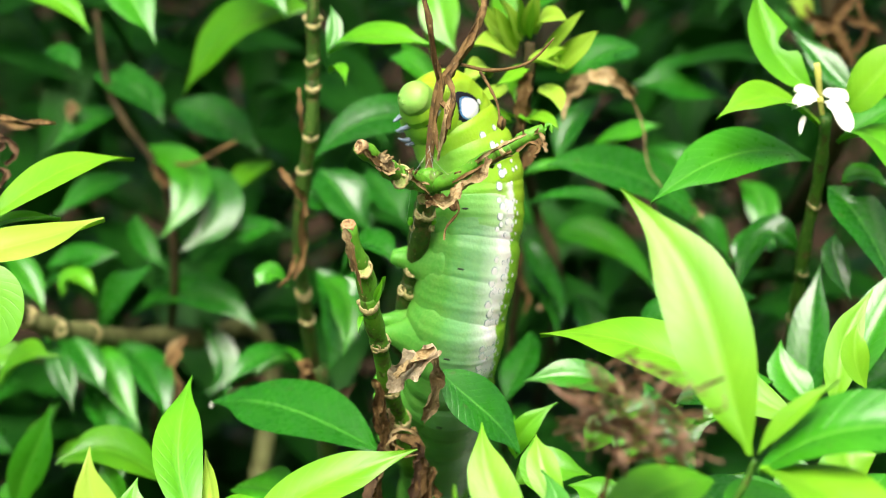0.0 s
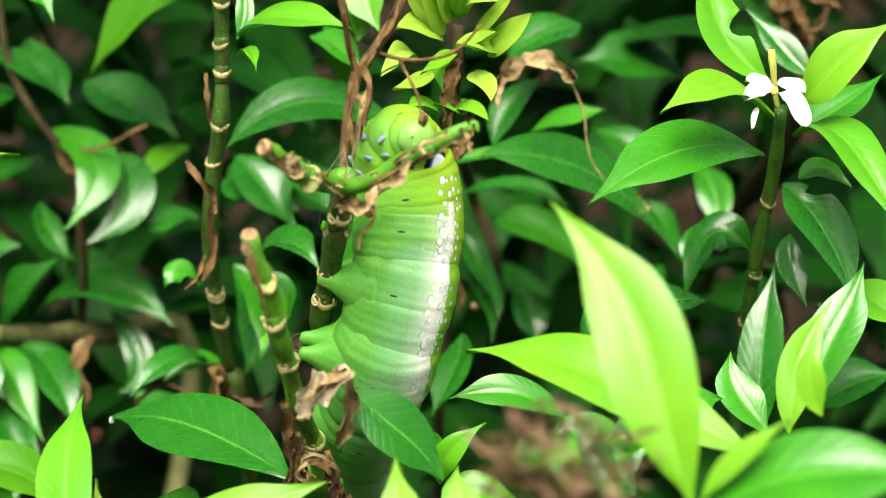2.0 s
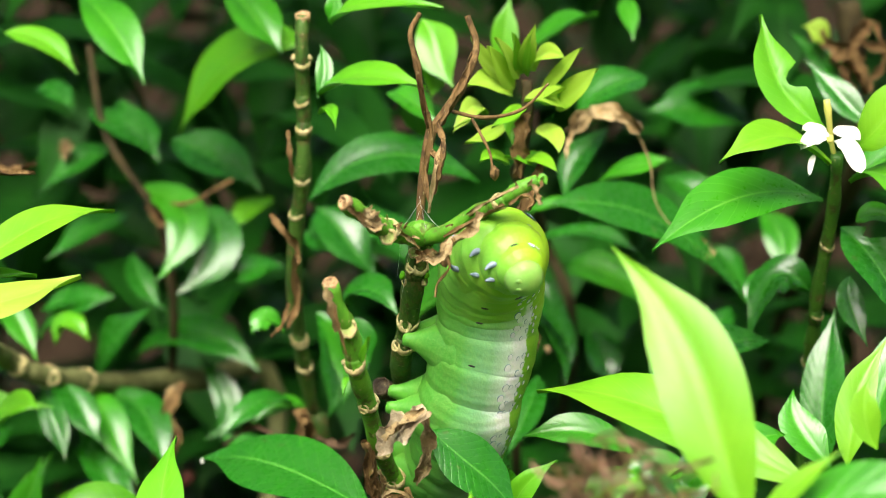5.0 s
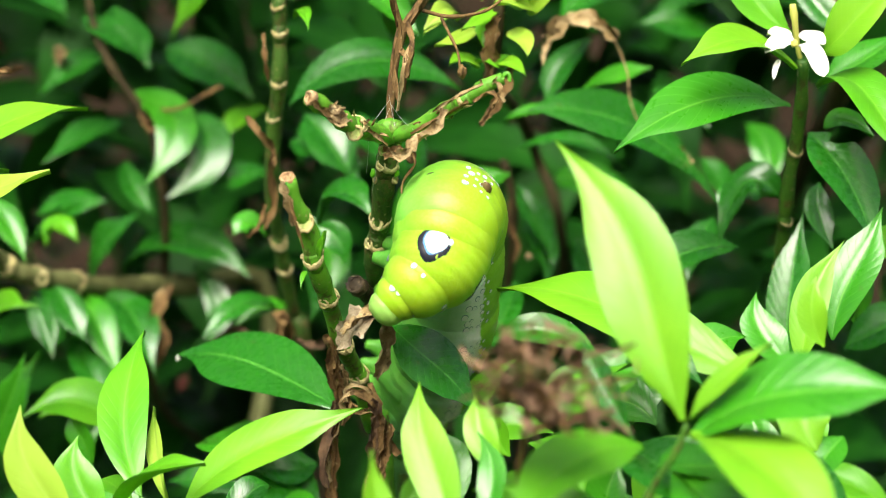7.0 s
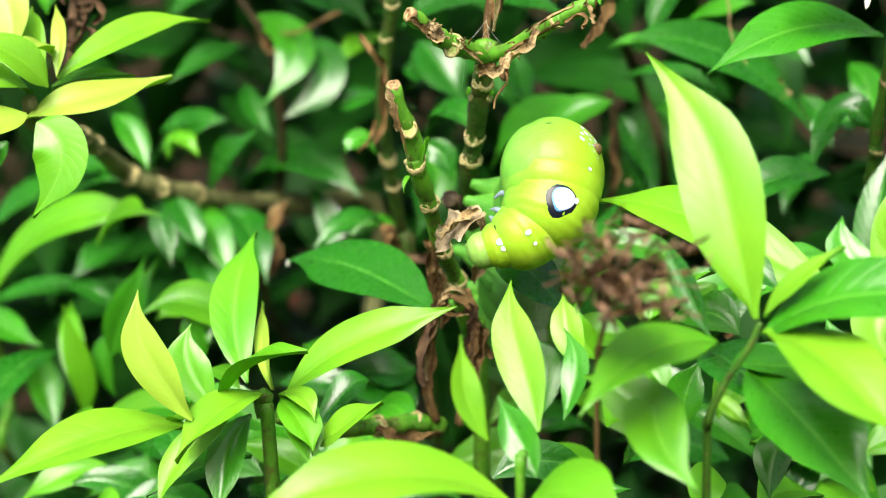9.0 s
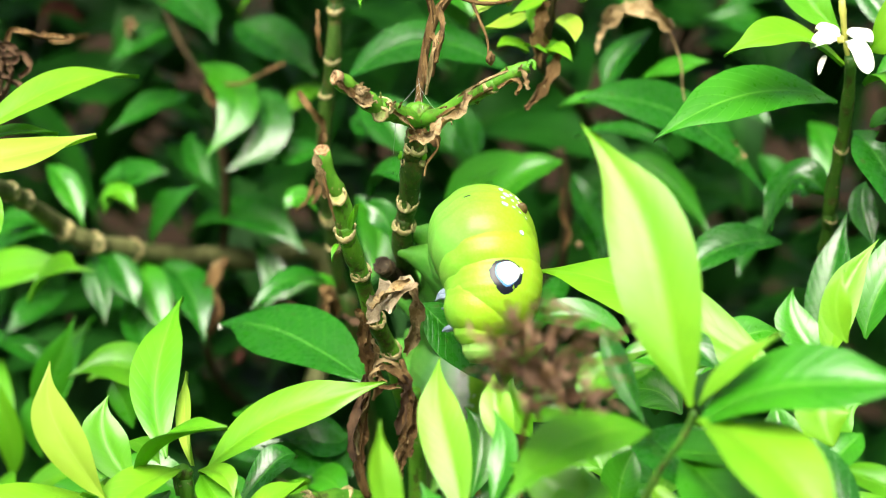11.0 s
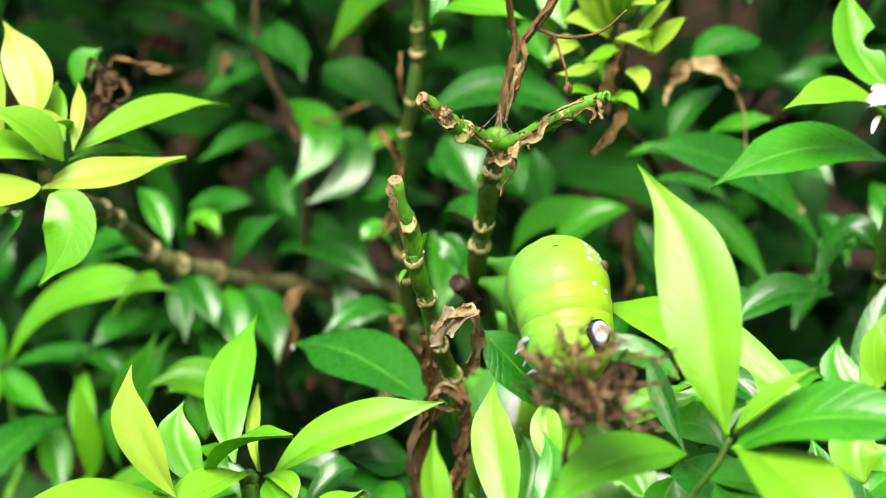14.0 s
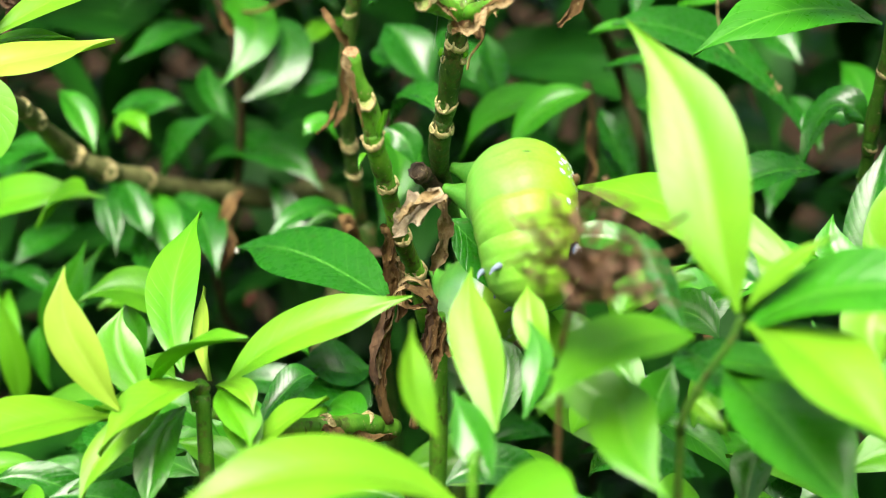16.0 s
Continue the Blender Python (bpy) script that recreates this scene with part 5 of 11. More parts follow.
leaf(yellow_shoot, (-0.0852, 0.2423, 0.5256), (-0.0872, 0.2398, 0.5223), (-0.0890, 0.2370, 0.5182), 0.0053, (-0.26, -0.71, 0.65), GREEN)
leaf(yellow_shoot, (-0.0877, 0.2424, 0.5258), (-0.0891, 0.2371, 0.5258), (-0.0913, 0.2313, 0.5245), 0.0054, (0.05, -0.13, 0.99), FRESH)
leaf(yellow_shoot, (-0.0849, 0.2502, 0.5325), (-0.0899, 0.2525, 0.5353), (-0.0918, 0.2548, 0.5380), 0.0054, (0.29, -0.51, 0.81), FRESH)
leaf(yellow_shoot, (-0.0937, 0.2878, 0.5336), (-0.0925, 0.2892, 0.5376), (-0.0896, 0.2904, 0.5407), 0.0066, (-0.47, -0.71, 0.53), GREEN)
knob(yellow_shoot, (-0.0772, 0.2329, 0.5325), 0.00080, FRESH, "bud", (1, 1, 1), 5)
stem(yellow_shoot, ((-0.0835, 0.2745, 0.5410), (-0.0837, 0.2730, 0.5368), (-0.0841, 0.2710, 0.5312), (-0.0849, 0.2686, 0.5246), (-0.0858, 0.2714, 0.5177)), (0.00076, 0.00067), DARKDRY, (0.3,), "dead_shoot", 28, "dark brown dried flower tuft")
scrap(yellow_shoot, ((-0.0826, 0.2732, 0.5409), (-0.0813, 0.2740, 0.5433), (-0.0771, 0.2737, 0.5424), (-0.0719, 0.2737, 0.5424)), 0.00108, DRY, "dry_floret", "", 0.70, 40, n=14)
scrap(yellow_shoot, ((-0.0825, 0.2728, 0.5399), (-0.0849, 0.2738, 0.5426), (-0.0858, 0.2732, 0.5411), (-0.0848, 0.2726, 0.5393)), 0.00108, DARKDRY, "dry_floret", "", 0.70, 41, n=14)
scrap(yellow_shoot, ((-0.0829, 0.2725, 0.5390), (-0.0797, 0.2729, 0.5401), (-0.0781, 0.2721, 0.5379), (-0.0800, 0.2715, 0.5364)), 0.00108, DARKDRY, "dry_floret", "", 0.70, 42, n=14)
scrap(yellow_shoot, ((-0.0832, 0.2718, 0.5371), (-0.0857, 0.2714, 0.5360), (-0.0849, 0.2706, 0.5337), (-0.0828, 0.2704, 0.5334)), 0.00108, DARKDRY, "dry_floret", "", 0.70, 43, n=14)
scrap(yellow_shoot, ((-0.0830, 0.2728, 0.5399), (-0.0811, 0.2718, 0.5373), (-0.0819, 0.2708, 0.5344), (-0.0837, 0.2699, 0.5320)), 0.00108, DARKDRY, "dry_floret", "", 0.70, 44, n=14)
scrap(yellow_shoot, ((-0.0826, 0.2721, 0.5381), (-0.0803, 0.2725, 0.5392), (-0.0821, 0.2733, 0.5414), (-0.0840, 0.2731, 0.5408)), 0.00108, DARKDRY, "dry_floret", "", 0.70, 45, n=14)
scrap(yellow_shoot, ((-0.0828, 0.2715, 0.5362), (-0.0798, 0.2710, 0.5350), (-0.0807, 0.2703, 0.5331), (-0.0820, 0.2702, 0.5327)), 0.00108, DARKDRY, "dry_floret", "", 0.70, 46, n=14)

flowering = thing("flowering_shrub", (0.0486, 0.2853, 0.0000), "glossy green shrub with a wilting white flower", "flowering shrub")
stem(flowering, ((0.0496, 0.2727, 0.5432), (0.0498, 0.2752, 0.5356), (0.0495, 0.2779, 0.5282), (0.0487, 0.2801, 0.5197), (0.0487, 0.2843, 0.5093), (0.0489, 0.2903, 0.4967), (0.0494, 0.2962, 0.4835), (0.0491, 0.2918, 0.3965), (0.0486, 0.2853, 0.1450), (0.0486, 0.2853, -0.0050)), (0.00093, 0.00115), OLIVE, (0.12, 0.22, 0.34, 0.46, 0.6), "stem", 40)
knob(flowering, (0.0511, 0.2794, 0.5361), 0.00043, OLIVE, "bud", (1, 1, 1), 51)
knob(flowering, (0.0496, 0.2802, 0.5294), 0.00043, OLIVE, "bud", (1, 1, 1), 52)
knob(flowering, (0.0509, 0.2805, 0.5272), 0.00043, OLIVE, "bud", (1, 1, 1), 53)
knob(flowering, (0.0481, 0.2814, 0.5183), 0.00044, OLIVE, "bud", (1, 1, 1), 54)
knob(flowering, (0.0496, 0.2816, 0.5167), 0.00044, OLIVE, "bud", (1, 1, 1), 55)
knob(flowering, (0.0474, 0.2824, 0.5090), 0.00045, OLIVE, "bud", (1, 1, 1), 56)
knob(flowering, (0.0492, 0.2827, 0.5058), 0.00045, OLIVE, "bud", (1, 1, 1), 57)
node_ring(flowering, (0.0495, 0.2763, 0.5277), (-0.3066, -0.3420, -0.9397), 0.00112, (0.5285, -1.0307, 0.4347), SCAR, 0.16, 1.12)
node_ring(flowering, (0.0480, 0.2785, 0.5154), (-0.1251, -0.3420, -0.9397), 0.00112, (0.9215, -0.7973, 0.5314), SCAR, 0.19, 0.93)
node_ring(flowering, (0.0480, 0.2830, 0.5057), (0.0908, -0.3420, -0.9397), 0.00110, (-0.4850, -0.9312, 0.5794), SCAR, 0.19, 1.08)
leaf(flowering, (0.0484, 0.2776, 0.5348), (0.0345, 0.2682, 0.5370), (0.0211, 0.2568, 0.5340), 0.0104, (0.23, -0.33, 0.91), GREEN, "glossy dark green leaf with pale veins", fold=0.14)
leaf(flowering, (0.0487, 0.2723, 0.5421), (0.0389, 0.2669, 0.5470), (0.0308, 0.2595, 0.5464), 0.0065, (0.36, -0.20, 0.91), YOUNG)
leaf(flowering, (0.0479, 0.2740, 0.5467), (0.0406, 0.2778, 0.5537), (0.0390, 0.2824, 0.5626), 0.0076, (0.23, -0.80, 0.55), FRESH, "bright leaf with a bitten edge", bite=(0.42, 0.13, 1))
leaf(flowering, (0.0523, 0.2730, 0.5440), (0.0572, 0.2710, 0.5495), (0.0642, 0.2696, 0.5566), 0.0078, (-0.63, -0.65, 0.42), YOUNG)
leaf(flowering, (0.0517, 0.2738, 0.5389), (0.0579, 0.2658, 0.5389), (0.0648, 0.2543, 0.5294), 0.0085, (0.21, -0.31, 0.93), FRESH)
leaf(flowering, (0.0512, 0.2761, 0.5306), (0.0558, 0.2701, 0.5252), (0.0602, 0.2628, 0.5160), 0.0095, (0.27, -0.62, 0.73), DEEP, bite=(0.22, 0.06, -1))
leaf(flowering, (0.0483, 0.2657, 0.4949), (0.0491, 0.2722, 0.5052), (0.0512, 0.2789, 0.5166), 0.0070, (-0.33, -0.79, 0.52), DEEP)
leaf(flowering, (0.0468, 0.2375, 0.5087), (0.0484, 0.2421, 0.5158), (0.0533, 0.2470, 0.5238), 0.0052, (-0.24, -0.77, 0.59), YOUNG)
leaf(flowering, (0.0528, 0.2514, 0.5067), (0.0563, 0.2569, 0.5144), (0.0609, 0.2627, 0.5231), 0.0077, (-0.36, -0.67, 0.64), GREEN)
leaf(flowering, (0.0488, 0.2867, 0.5159), (0.0429, 0.2875, 0.5182), (0.0387, 0.2842, 0.5089), 0.0073, (-0.43, -0.44, 0.79), DEEP, wave=0.08)
leaf(flowering, (0.0611, 0.2756, 0.5148), (0.0651, 0.2711, 0.5133), (0.0690, 0.2663, 0.5110), 0.0082, (0.04, -0.34, 0.94), FRESH)
leaf(flowering, (0.0594, 0.2854, 0.4903), (0.0660, 0.2852, 0.4937), (0.0726, 0.2848, 0.4960), 0.0098, (-0.39, -0.30, 0.87), DEEP)
leaf(flowering, (0.0599, 0.3033, 0.5396), (0.0554, 0.3071, 0.5427), (0.0499, 0.3118, 0.5484), 0.0051, (-0.08, -0.76, 0.64), DEEP)
leaf(flowering, (0.0538, 0.2788, 0.5382), (0.0600, 0.2821, 0.5398), (0.0675, 0.2865, 0.5447), 0.0071, (-0.19, -0.41, 0.89), GREEN)
leaf(flowering, (0.0534, 0.2763, 0.5313), (0.0565, 0.2754, 0.5324), (0.0607, 0.2735, 0.5309), 0.0057, (-0.06, -0.27, 0.96), GREEN)
leaf(flowering, (0.0540, 0.2829, 0.5201), (0.0536, 0.2788, 0.5162), (0.0557, 0.2745, 0.5116), 0.0044, (-0.03, -0.71, 0.70), DEEP)
leaf(flowering, (0.0584, 0.2793, 0.5103), (0.0602, 0.2772, 0.5044), (0.0593, 0.2753, 0.4993), 0.0047, (0.53, -0.78, 0.33), GREEN)
stem(flowering, ((0.0496, 0.2736, 0.5421), (0.0489, 0.2730, 0.5441), (0.0484, 0.2727, 0.5469), (0.0480, 0.2724, 0.5497), (0.0477, 0.2726, 0.5517)), (0.00033, 0.0005), BUD, (0.8,), "flower_tube", 12, "yellow-green flower tube")
leaf(flowering, (0.0477, 0.2691, 0.5466), (0.0457, 0.2685, 0.5473), (0.0433, 0.2670, 0.5459), 0.0025, (0.23, -0.70, 0.68), PETAL, name='petal', fold=-0.25, wave=0.12, form=(0.7, 0.6), neck=0.0)
leaf(flowering, (0.0476, 0.2714, 0.5471), (0.0459, 0.2711, 0.5479), (0.0440, 0.2704, 0.5479), 0.0018, (0.34, -0.67, 0.66), PETAL, name='petal', fold=-0.25, wave=0.12, form=(0.7, 0.6), neck=0.0)
leaf(flowering, (0.0482, 0.2676, 0.5468), (0.0502, 0.2659, 0.5462), (0.0516, 0.2633, 0.5431), 0.0029, (-0.02, -0.66, 0.75), PETAL, name='petal', fold=-0.3, wave=0.12, form=(0.8, 0.5), neck=0.0)
leaf(flowering, (0.0487, 0.2714, 0.5469), (0.0505, 0.2708, 0.5473), (0.0524, 0.2697, 0.5461), 0.0026, (-0.11, -0.64, 0.76), PETAL, name='petal', fold=-0.25, wave=0.12, form=(0.7, 0.6), neck=0.0)
leaf(flowering, (0.0458, 0.2698, 0.5440), (0.0451, 0.2684, 0.5432), (0.0447, 0.2669, 0.5418), 0.0009, (0.09, -0.62, 0.78), PETAL, name='petal', form=(0.5, 0.5), neck=0.0)
knob(flowering, (0.0475, 0.2669, 0.5472), 0.00057, BUD, "flower_eye", (1, 1, 1), 3)

upright = thing("cut_stem", (-0.0341, 0.3976, 0.0000), "tall ringed green stem with dry sheaths and a few leaves", "plant stem")
stem(upright, ((-0.0318, 0.2927, 0.5618), (-0.0320, 0.2910, 0.5569), (-0.0322, 0.2913, 0.5504), (-0.0324, 0.2915, 0.5438), (-0.0330, 0.2911, 0.5354), (-0.0344, 0.2925, 0.5283), (-0.0355, 0.2935, 0.5201), (-0.0359, 0.2953, 0.5104), (-0.0356, 0.2993, 0.4995), (-0.0348, 0.3032, 0.4882), (-0.0336, 0.3057, 0.4805), (-0.0338, 0.3425, 0.3940), (-0.0341, 0.3976, 0.1441), (-0.0341, 0.3976, -0.0050)), (0.00106, 0.00125), DARKSTEM, (0.1, 0.2, 0.3, 0.4, 0.5, 0.62, 0.74), "stem", 56)
node_ring(upright, (-0.0313, 0.2879, 0.5558), (0.0970, -0.3420, -0.9397), 0.00131, (0.2181, -0.9176, 0.6476), SCAR, 0.20, 0.73)
node_ring(upright, (-0.0316, 0.2882, 0.5493), (0.1561, -0.3420, -0.9397), 0.00131, (-0.5270, -0.7652, 0.6832), SCAR, 0.24, 0.87)
node_ring(upright, (-0.0324, 0.2890, 0.5443), (0.0378, -0.3420, -0.9397), 0.00131, (0.0624, -0.8396, 0.7377), SCAR, 0.27, 0.69)
node_ring(upright, (-0.0326, 0.2887, 0.5359), (-0.0046, -0.3420, -0.9397), 0.00132, (-0.1501, -0.9451, 0.4342), SCAR, 0.24, 0.94)
node_ring(upright, (-0.0339, 0.2904, 0.5299), (0.0416, -0.3420, -0.9397), 0.00143, (-0.9407, -0.9516, 0.4361), SCAR, 0.23, 0.76)
node_ring(upright, (-0.0355, 0.2940, 0.5068), (-0.0026, -0.3420, -0.9397), 0.00140, (0.0698, -0.9695, 0.3345), SCAR, 0.25, 0.94)
node_ring(upright, (-0.0350, 0.2969, 0.5000), (-0.0413, -0.3420, -0.9397), 0.00151, (0.4586, -0.9740, 0.2548), SCAR, 0.29, 0.83)
node_ring(upright, (-0.0366, 0.2960, 0.5050), (-0.0860, -0.3420, -0.9397), 0.00147, (0.1709, -0.7339, 0.4824), SCAR, 0.28, 0.75)
cut_face(upright, (-0.0317, 0.2925, 0.5620), 0.00115, (0.0, -0.3, 0.95), "stub_end", 11, rim=CUTWOOD, core=CUTWOOD)
knob(upright, (-0.0335, 0.2893, 0.5560), 0.00060, SCAR, "bud", (1, 1, 1), 12)
knob(upright, (-0.0301, 0.2893, 0.5559), 0.00052, SCAR, "bud", (1, 1, 1), 13)
scrap(upright, ((-0.0343, 0.2866, 0.5448), (-0.0341, 0.2852, 0.5410), (-0.0340, 0.2863, 0.5369)), 0.00078, DRY, "dry_sheath", "", 0.20, 41, n=22)
scrap(upright, ((-0.0382, 0.2868, 0.5308), (-0.0357, 0.2858, 0.5281), (-0.0343, 0.2874, 0.5251), (-0.0342, 0.2864, 0.5225)), 0.00133, DRY, "dry_sheath", "", 0.50, 42, n=22)
scrap(upright, ((-0.0341, 0.2871, 0.5243), (-0.0350, 0.2882, 0.5200), (-0.0348, 0.2889, 0.5148), (-0.0365, 0.2875, 0.5109)), 0.00135, DRY, "dry_sheath", "", 0.35, 43, n=22)
scrap(upright, ((-0.0359, 0.2866, 0.5157), (-0.0369, 0.2854, 0.5123), (-0.0388, 0.2848, 0.5106)), 0.00090, DRY, "dry_sheath", "", 0.50, 44, n=22)
scrap(upright, ((-0.0351, 0.2973, 0.4865), (-0.0357, 0.2940, 0.4923), (-0.0369, 0.2927, 0.4885)), 0.00246, DRY, "dry_sheath", "", 0.50, 45, n=22)
scrap(upright, ((-0.0341, 0.2973, 0.4865), (-0.0297, 0.2923, 0.4876), (-0.0264, 0.2884, 0.4914)), 0.00151, DARKDRY, "dry_sheath", "", 0.50, 46, n=22)
scrap(upright, ((-0.0510, 0.3016, 0.4837), (-0.0459, 0.3026, 0.4866), (-0.0402, 0.2973, 0.4866), (-0.0351, 0.2971, 0.4861)), 0.00096, DARKDRY, "dry_sheath", "", 0.60, 47, n=22)
leaf(upright, (-0.0297, 0.2886, 0.5503), (-0.0211, 0.2842, 0.5530), (-0.0119, 0.2790, 0.5533), 0.0072, (-0.25, -0.17, 0.95), FRESH, fold=0.3)
leaf(upright, (-0.0296, 0.2875, 0.5474), (-0.0272, 0.2839, 0.5485), (-0.0260, 0.2794, 0.5470), 0.0023, (-0.09, -0.09, 0.99), FRESH)
leaf(upright, (-0.0296, 0.2883, 0.5496), (-0.0285, 0.2910, 0.5533), (-0.0293, 0.2936, 0.5570), 0.0028, (0.00, -0.81, 0.59), GREEN)
leaf(upright, (-0.0370, 0.3381, 0.5474), (-0.0508, 0.3440, 0.5418), (-0.0633, 0.3470, 0.5280), 0.0126, (-0.63, -0.44, 0.65), FRESH, fold=0.2)
leaf(upright, (-0.0276, 0.2924, 0.5609), (-0.0200, 0.2894, 0.5635), (-0.0092, 0.2857, 0.5642), 0.0060, (-0.25, -0.21, 0.95), FRESH)
leaf(upright, (-0.0276, 0.2924, 0.5609), (-0.0268, 0.2932, 0.5630), (-0.0274, 0.2943, 0.5660), 0.0027, (-0.01, -0.94, 0.34), GREEN)
leaf(upright, (-0.0390, 0.3037, 0.5041), (-0.0426, 0.3032, 0.5063), (-0.0447, 0.3012, 0.5046), 0.0050, (0.17, -0.22, 0.96), GREEN, wave=0.1)

small_shoot = thing("shrub_shoot", (0.0025, 0.5890, 0.0000), "shoot of small yellow-green leaves on a dark woody stem", "shrub shoot", "leafy shoots")
stem(small_shoot, ((0.0035, 0.2853, 0.5524), (0.0034, 0.2848, 0.5474), (0.0024, 0.2872, 0.5392), (0.0017, 0.2911, 0.5352), (0.0042, 0.3396, 0.5150), (0.0071, 0.3604, 0.4991), (0.0121, 0.3633, 0.4779), (0.0082, 0.4536, 0.3919), (0.0025, 0.5890, 0.1434), (0.0025, 0.5890, -0.0050)), (0.00087, 0.00116), BARK, (0.15, 0.3, 0.5, 0.6, 0.7), "stem", 48)
scrap(small_shoot, ((0.0036, 0.2799, 0.5486), (0.0023, 0.2808, 0.5437), (0.0014, 0.2814, 0.5379)), 0.00256, DRY, "dry_sheath", "", 0.50, 48, n=22)
scrap(small_shoot, ((0.0057, 0.2800, 0.5414), (0.0047, 0.2787, 0.5378), (0.0026, 0.2776, 0.5349), (0.0006, 0.2743, 0.5329)), 0.00187, DRY, "dry_sheath", "", 0.50, 49, n=22)
leaf(small_shoot, (0.0079, 0.2850, 0.5478), (0.0113, 0.2823, 0.5515), (0.0139, 0.2798, 0.5554), 0.0045, (-0.80, -0.53, 0.28), PALE, form=(0.65, 0.85), neck=0.15)
leaf(small_shoot, (0.0092, 0.2852, 0.5484), (0.0064, 0.2819, 0.5501), (0.0031, 0.2783, 0.5513), 0.0043, (0.63, -0.26, 0.73), PALE, form=(0.65, 0.85), neck=0.15)
leaf(small_shoot, (0.0012, 0.2858, 0.5500), (-0.0022, 0.2827, 0.5526), (-0.0054, 0.2791, 0.5536), 0.0049, (0.68, -0.30, 0.67), PALE, form=(0.65, 0.85), neck=0.15)
leaf(small_shoot, (0.0042, 0.2871, 0.5536), (0.0064, 0.2842, 0.5566), (0.0092, 0.2804, 0.5571), 0.0038, (-0.70, -0.17, 0.69), PALE, form=(0.65, 0.85), neck=0.15)
leaf(small_shoot, (0.0057, 0.2841, 0.5455), (0.0071, 0.2799, 0.5448), (0.0082, 0.2755, 0.5436), 0.0036, (-0.15, -0.24, 0.96), PALE, form=(0.65, 0.85), neck=0.15)
leaf(small_shoot, (0.0015, 0.2861, 0.5509), (-0.0009, 0.2835, 0.5547), (-0.0020, 0.2811, 0.5589), 0.0035, (0.81, -0.58, -0.02), PALE, form=(0.65, 0.85), neck=0.15)
leaf(small_shoot, (0.0047, 0.2870, 0.5534), (0.0037, 0.2844, 0.5572), (0.0049, 0.2821, 0.5618), 0.0028, (-0.12, -0.86, -0.50), PALE, form=(0.65, 0.85), neck=0.15)
leaf(small_shoot, (0.0005, 0.2866, 0.5522), (-0.0027, 0.2838, 0.5556), (-0.0045, 0.2815, 0.5602), 0.0035, (0.81, -0.56, 0.16), PALE, form=(0.65, 0.85), neck=0.15)
leaf(small_shoot, (0.0056, 0.2859, 0.5504), (0.0091, 0.2833, 0.5542), (0.0116, 0.2809, 0.5584), 0.0026, (-0.79, -0.56, 0.25), PALE, form=(0.65, 0.85), neck=0.15)
leaf(small_shoot, (0.0001, 0.2842, 0.5457), (-0.0027, 0.2799, 0.5449), (-0.0059, 0.2761, 0.5454), 0.0026, (0.37, -0.30, 0.88), PALE, form=(0.65, 0.85), neck=0.15)
leaf(small_shoot, (-0.0027, 0.2847, 0.5470), (-0.0050, 0.2815, 0.5492), (-0.0077, 0.2769, 0.5475), 0.0035, (0.43, -0.21, 0.88), PALE, form=(0.65, 0.85), neck=0.15)
leaf(small_shoot, (0.0005, 0.2821, 0.5400), (-0.0018, 0.2789, 0.5419), (-0.0038, 0.2751, 0.5426), 0.0031, (0.62, -0.09, 0.78), YOUNG, form=(0.65, 0.85), neck=0.15)
leaf(small_shoot, (0.0035, 0.2823, 0.5405), (0.0056, 0.2786, 0.5413), (0.0078, 0.2745, 0.5409), 0.0025, (-0.39, -0.17, 0.90), YOUNG, form=(0.65, 0.85), neck=0.15)
leaf(small_shoot, (-0.0025, 0.2849, 0.5476), (-0.0054, 0.2811, 0.5481), (-0.0078, 0.2767, 0.5469), 0.0024, (0.33, -0.29, 0.90), PALE, form=(0.65, 0.85), neck=0.15)
leaf(small_shoot, (0.0024, 0.2867, 0.5526), (0.0005, 0.2840, 0.5560), (-0.0009, 0.2815, 0.5602), 0.0028, (0.85, -0.52, 0.01), PALE, form=(0.65, 0.85), neck=0.15)
leaf(small_shoot, (0.0036, 0.2867, 0.5526), (0.0037, 0.2841, 0.5564), (0.0040, 0.2815, 0.5601), 0.0014, (-0.31, -0.79, -0.53), YOUNG, form=(0.65, 0.85), neck=0.15)
leaf(small_shoot, (0.0028, 0.2869, 0.5530), (0.0017, 0.2843, 0.5568), (0.0018, 0.2817, 0.5606), 0.0020, (0.59, -0.70, -0.40), YOUNG, form=(0.65, 0.85), neck=0.15)
leaf(small_shoot, (0.0033, 0.2852, 0.5482), (0.0009, 0.2810, 0.5479), (-0.0019, 0.2769, 0.5475), 0.0024, (0.33, -0.28, 0.90), YOUNG, form=(0.65, 0.85), neck=0.15)
leaf(small_shoot, (0.0042, 0.2858, 0.5500), (0.0068, 0.2821, 0.5508), (0.0089, 0.2789, 0.5529), 0.0026, (-0.66, -0.13, 0.74), PALE, form=(0.65, 0.85), neck=0.15)
leaf(small_shoot, (0.0044, 0.2875, 0.5474), (0.0015, 0.2843, 0.5460), (0.0012, 0.2807, 0.5433), 0.0031, (0.15, -0.56, 0.81), FRESH)
leaf(small_shoot, (0.0052, 0.2879, 0.5484), (0.0078, 0.2858, 0.5500), (0.0093, 0.2840, 0.5524), 0.0033, (-0.76, -0.62, 0.17), FRESH)
leaf(small_shoot, (0.0055, 0.2852, 0.5412), (0.0045, 0.2823, 0.5403), (-0.0000, 0.2802, 0.5419), 0.0029, (0.56, -0.53, 0.64), FRESH)
knob(small_shoot, (0.0033, 0.2840, 0.5524), 0.00060, DRY, "bud", (1, 1, 1), 14)
knob(small_shoot, (0.0039, 0.2836, 0.5512), 0.00051, YOUNG, "bud", (1, 1, 1), 15)

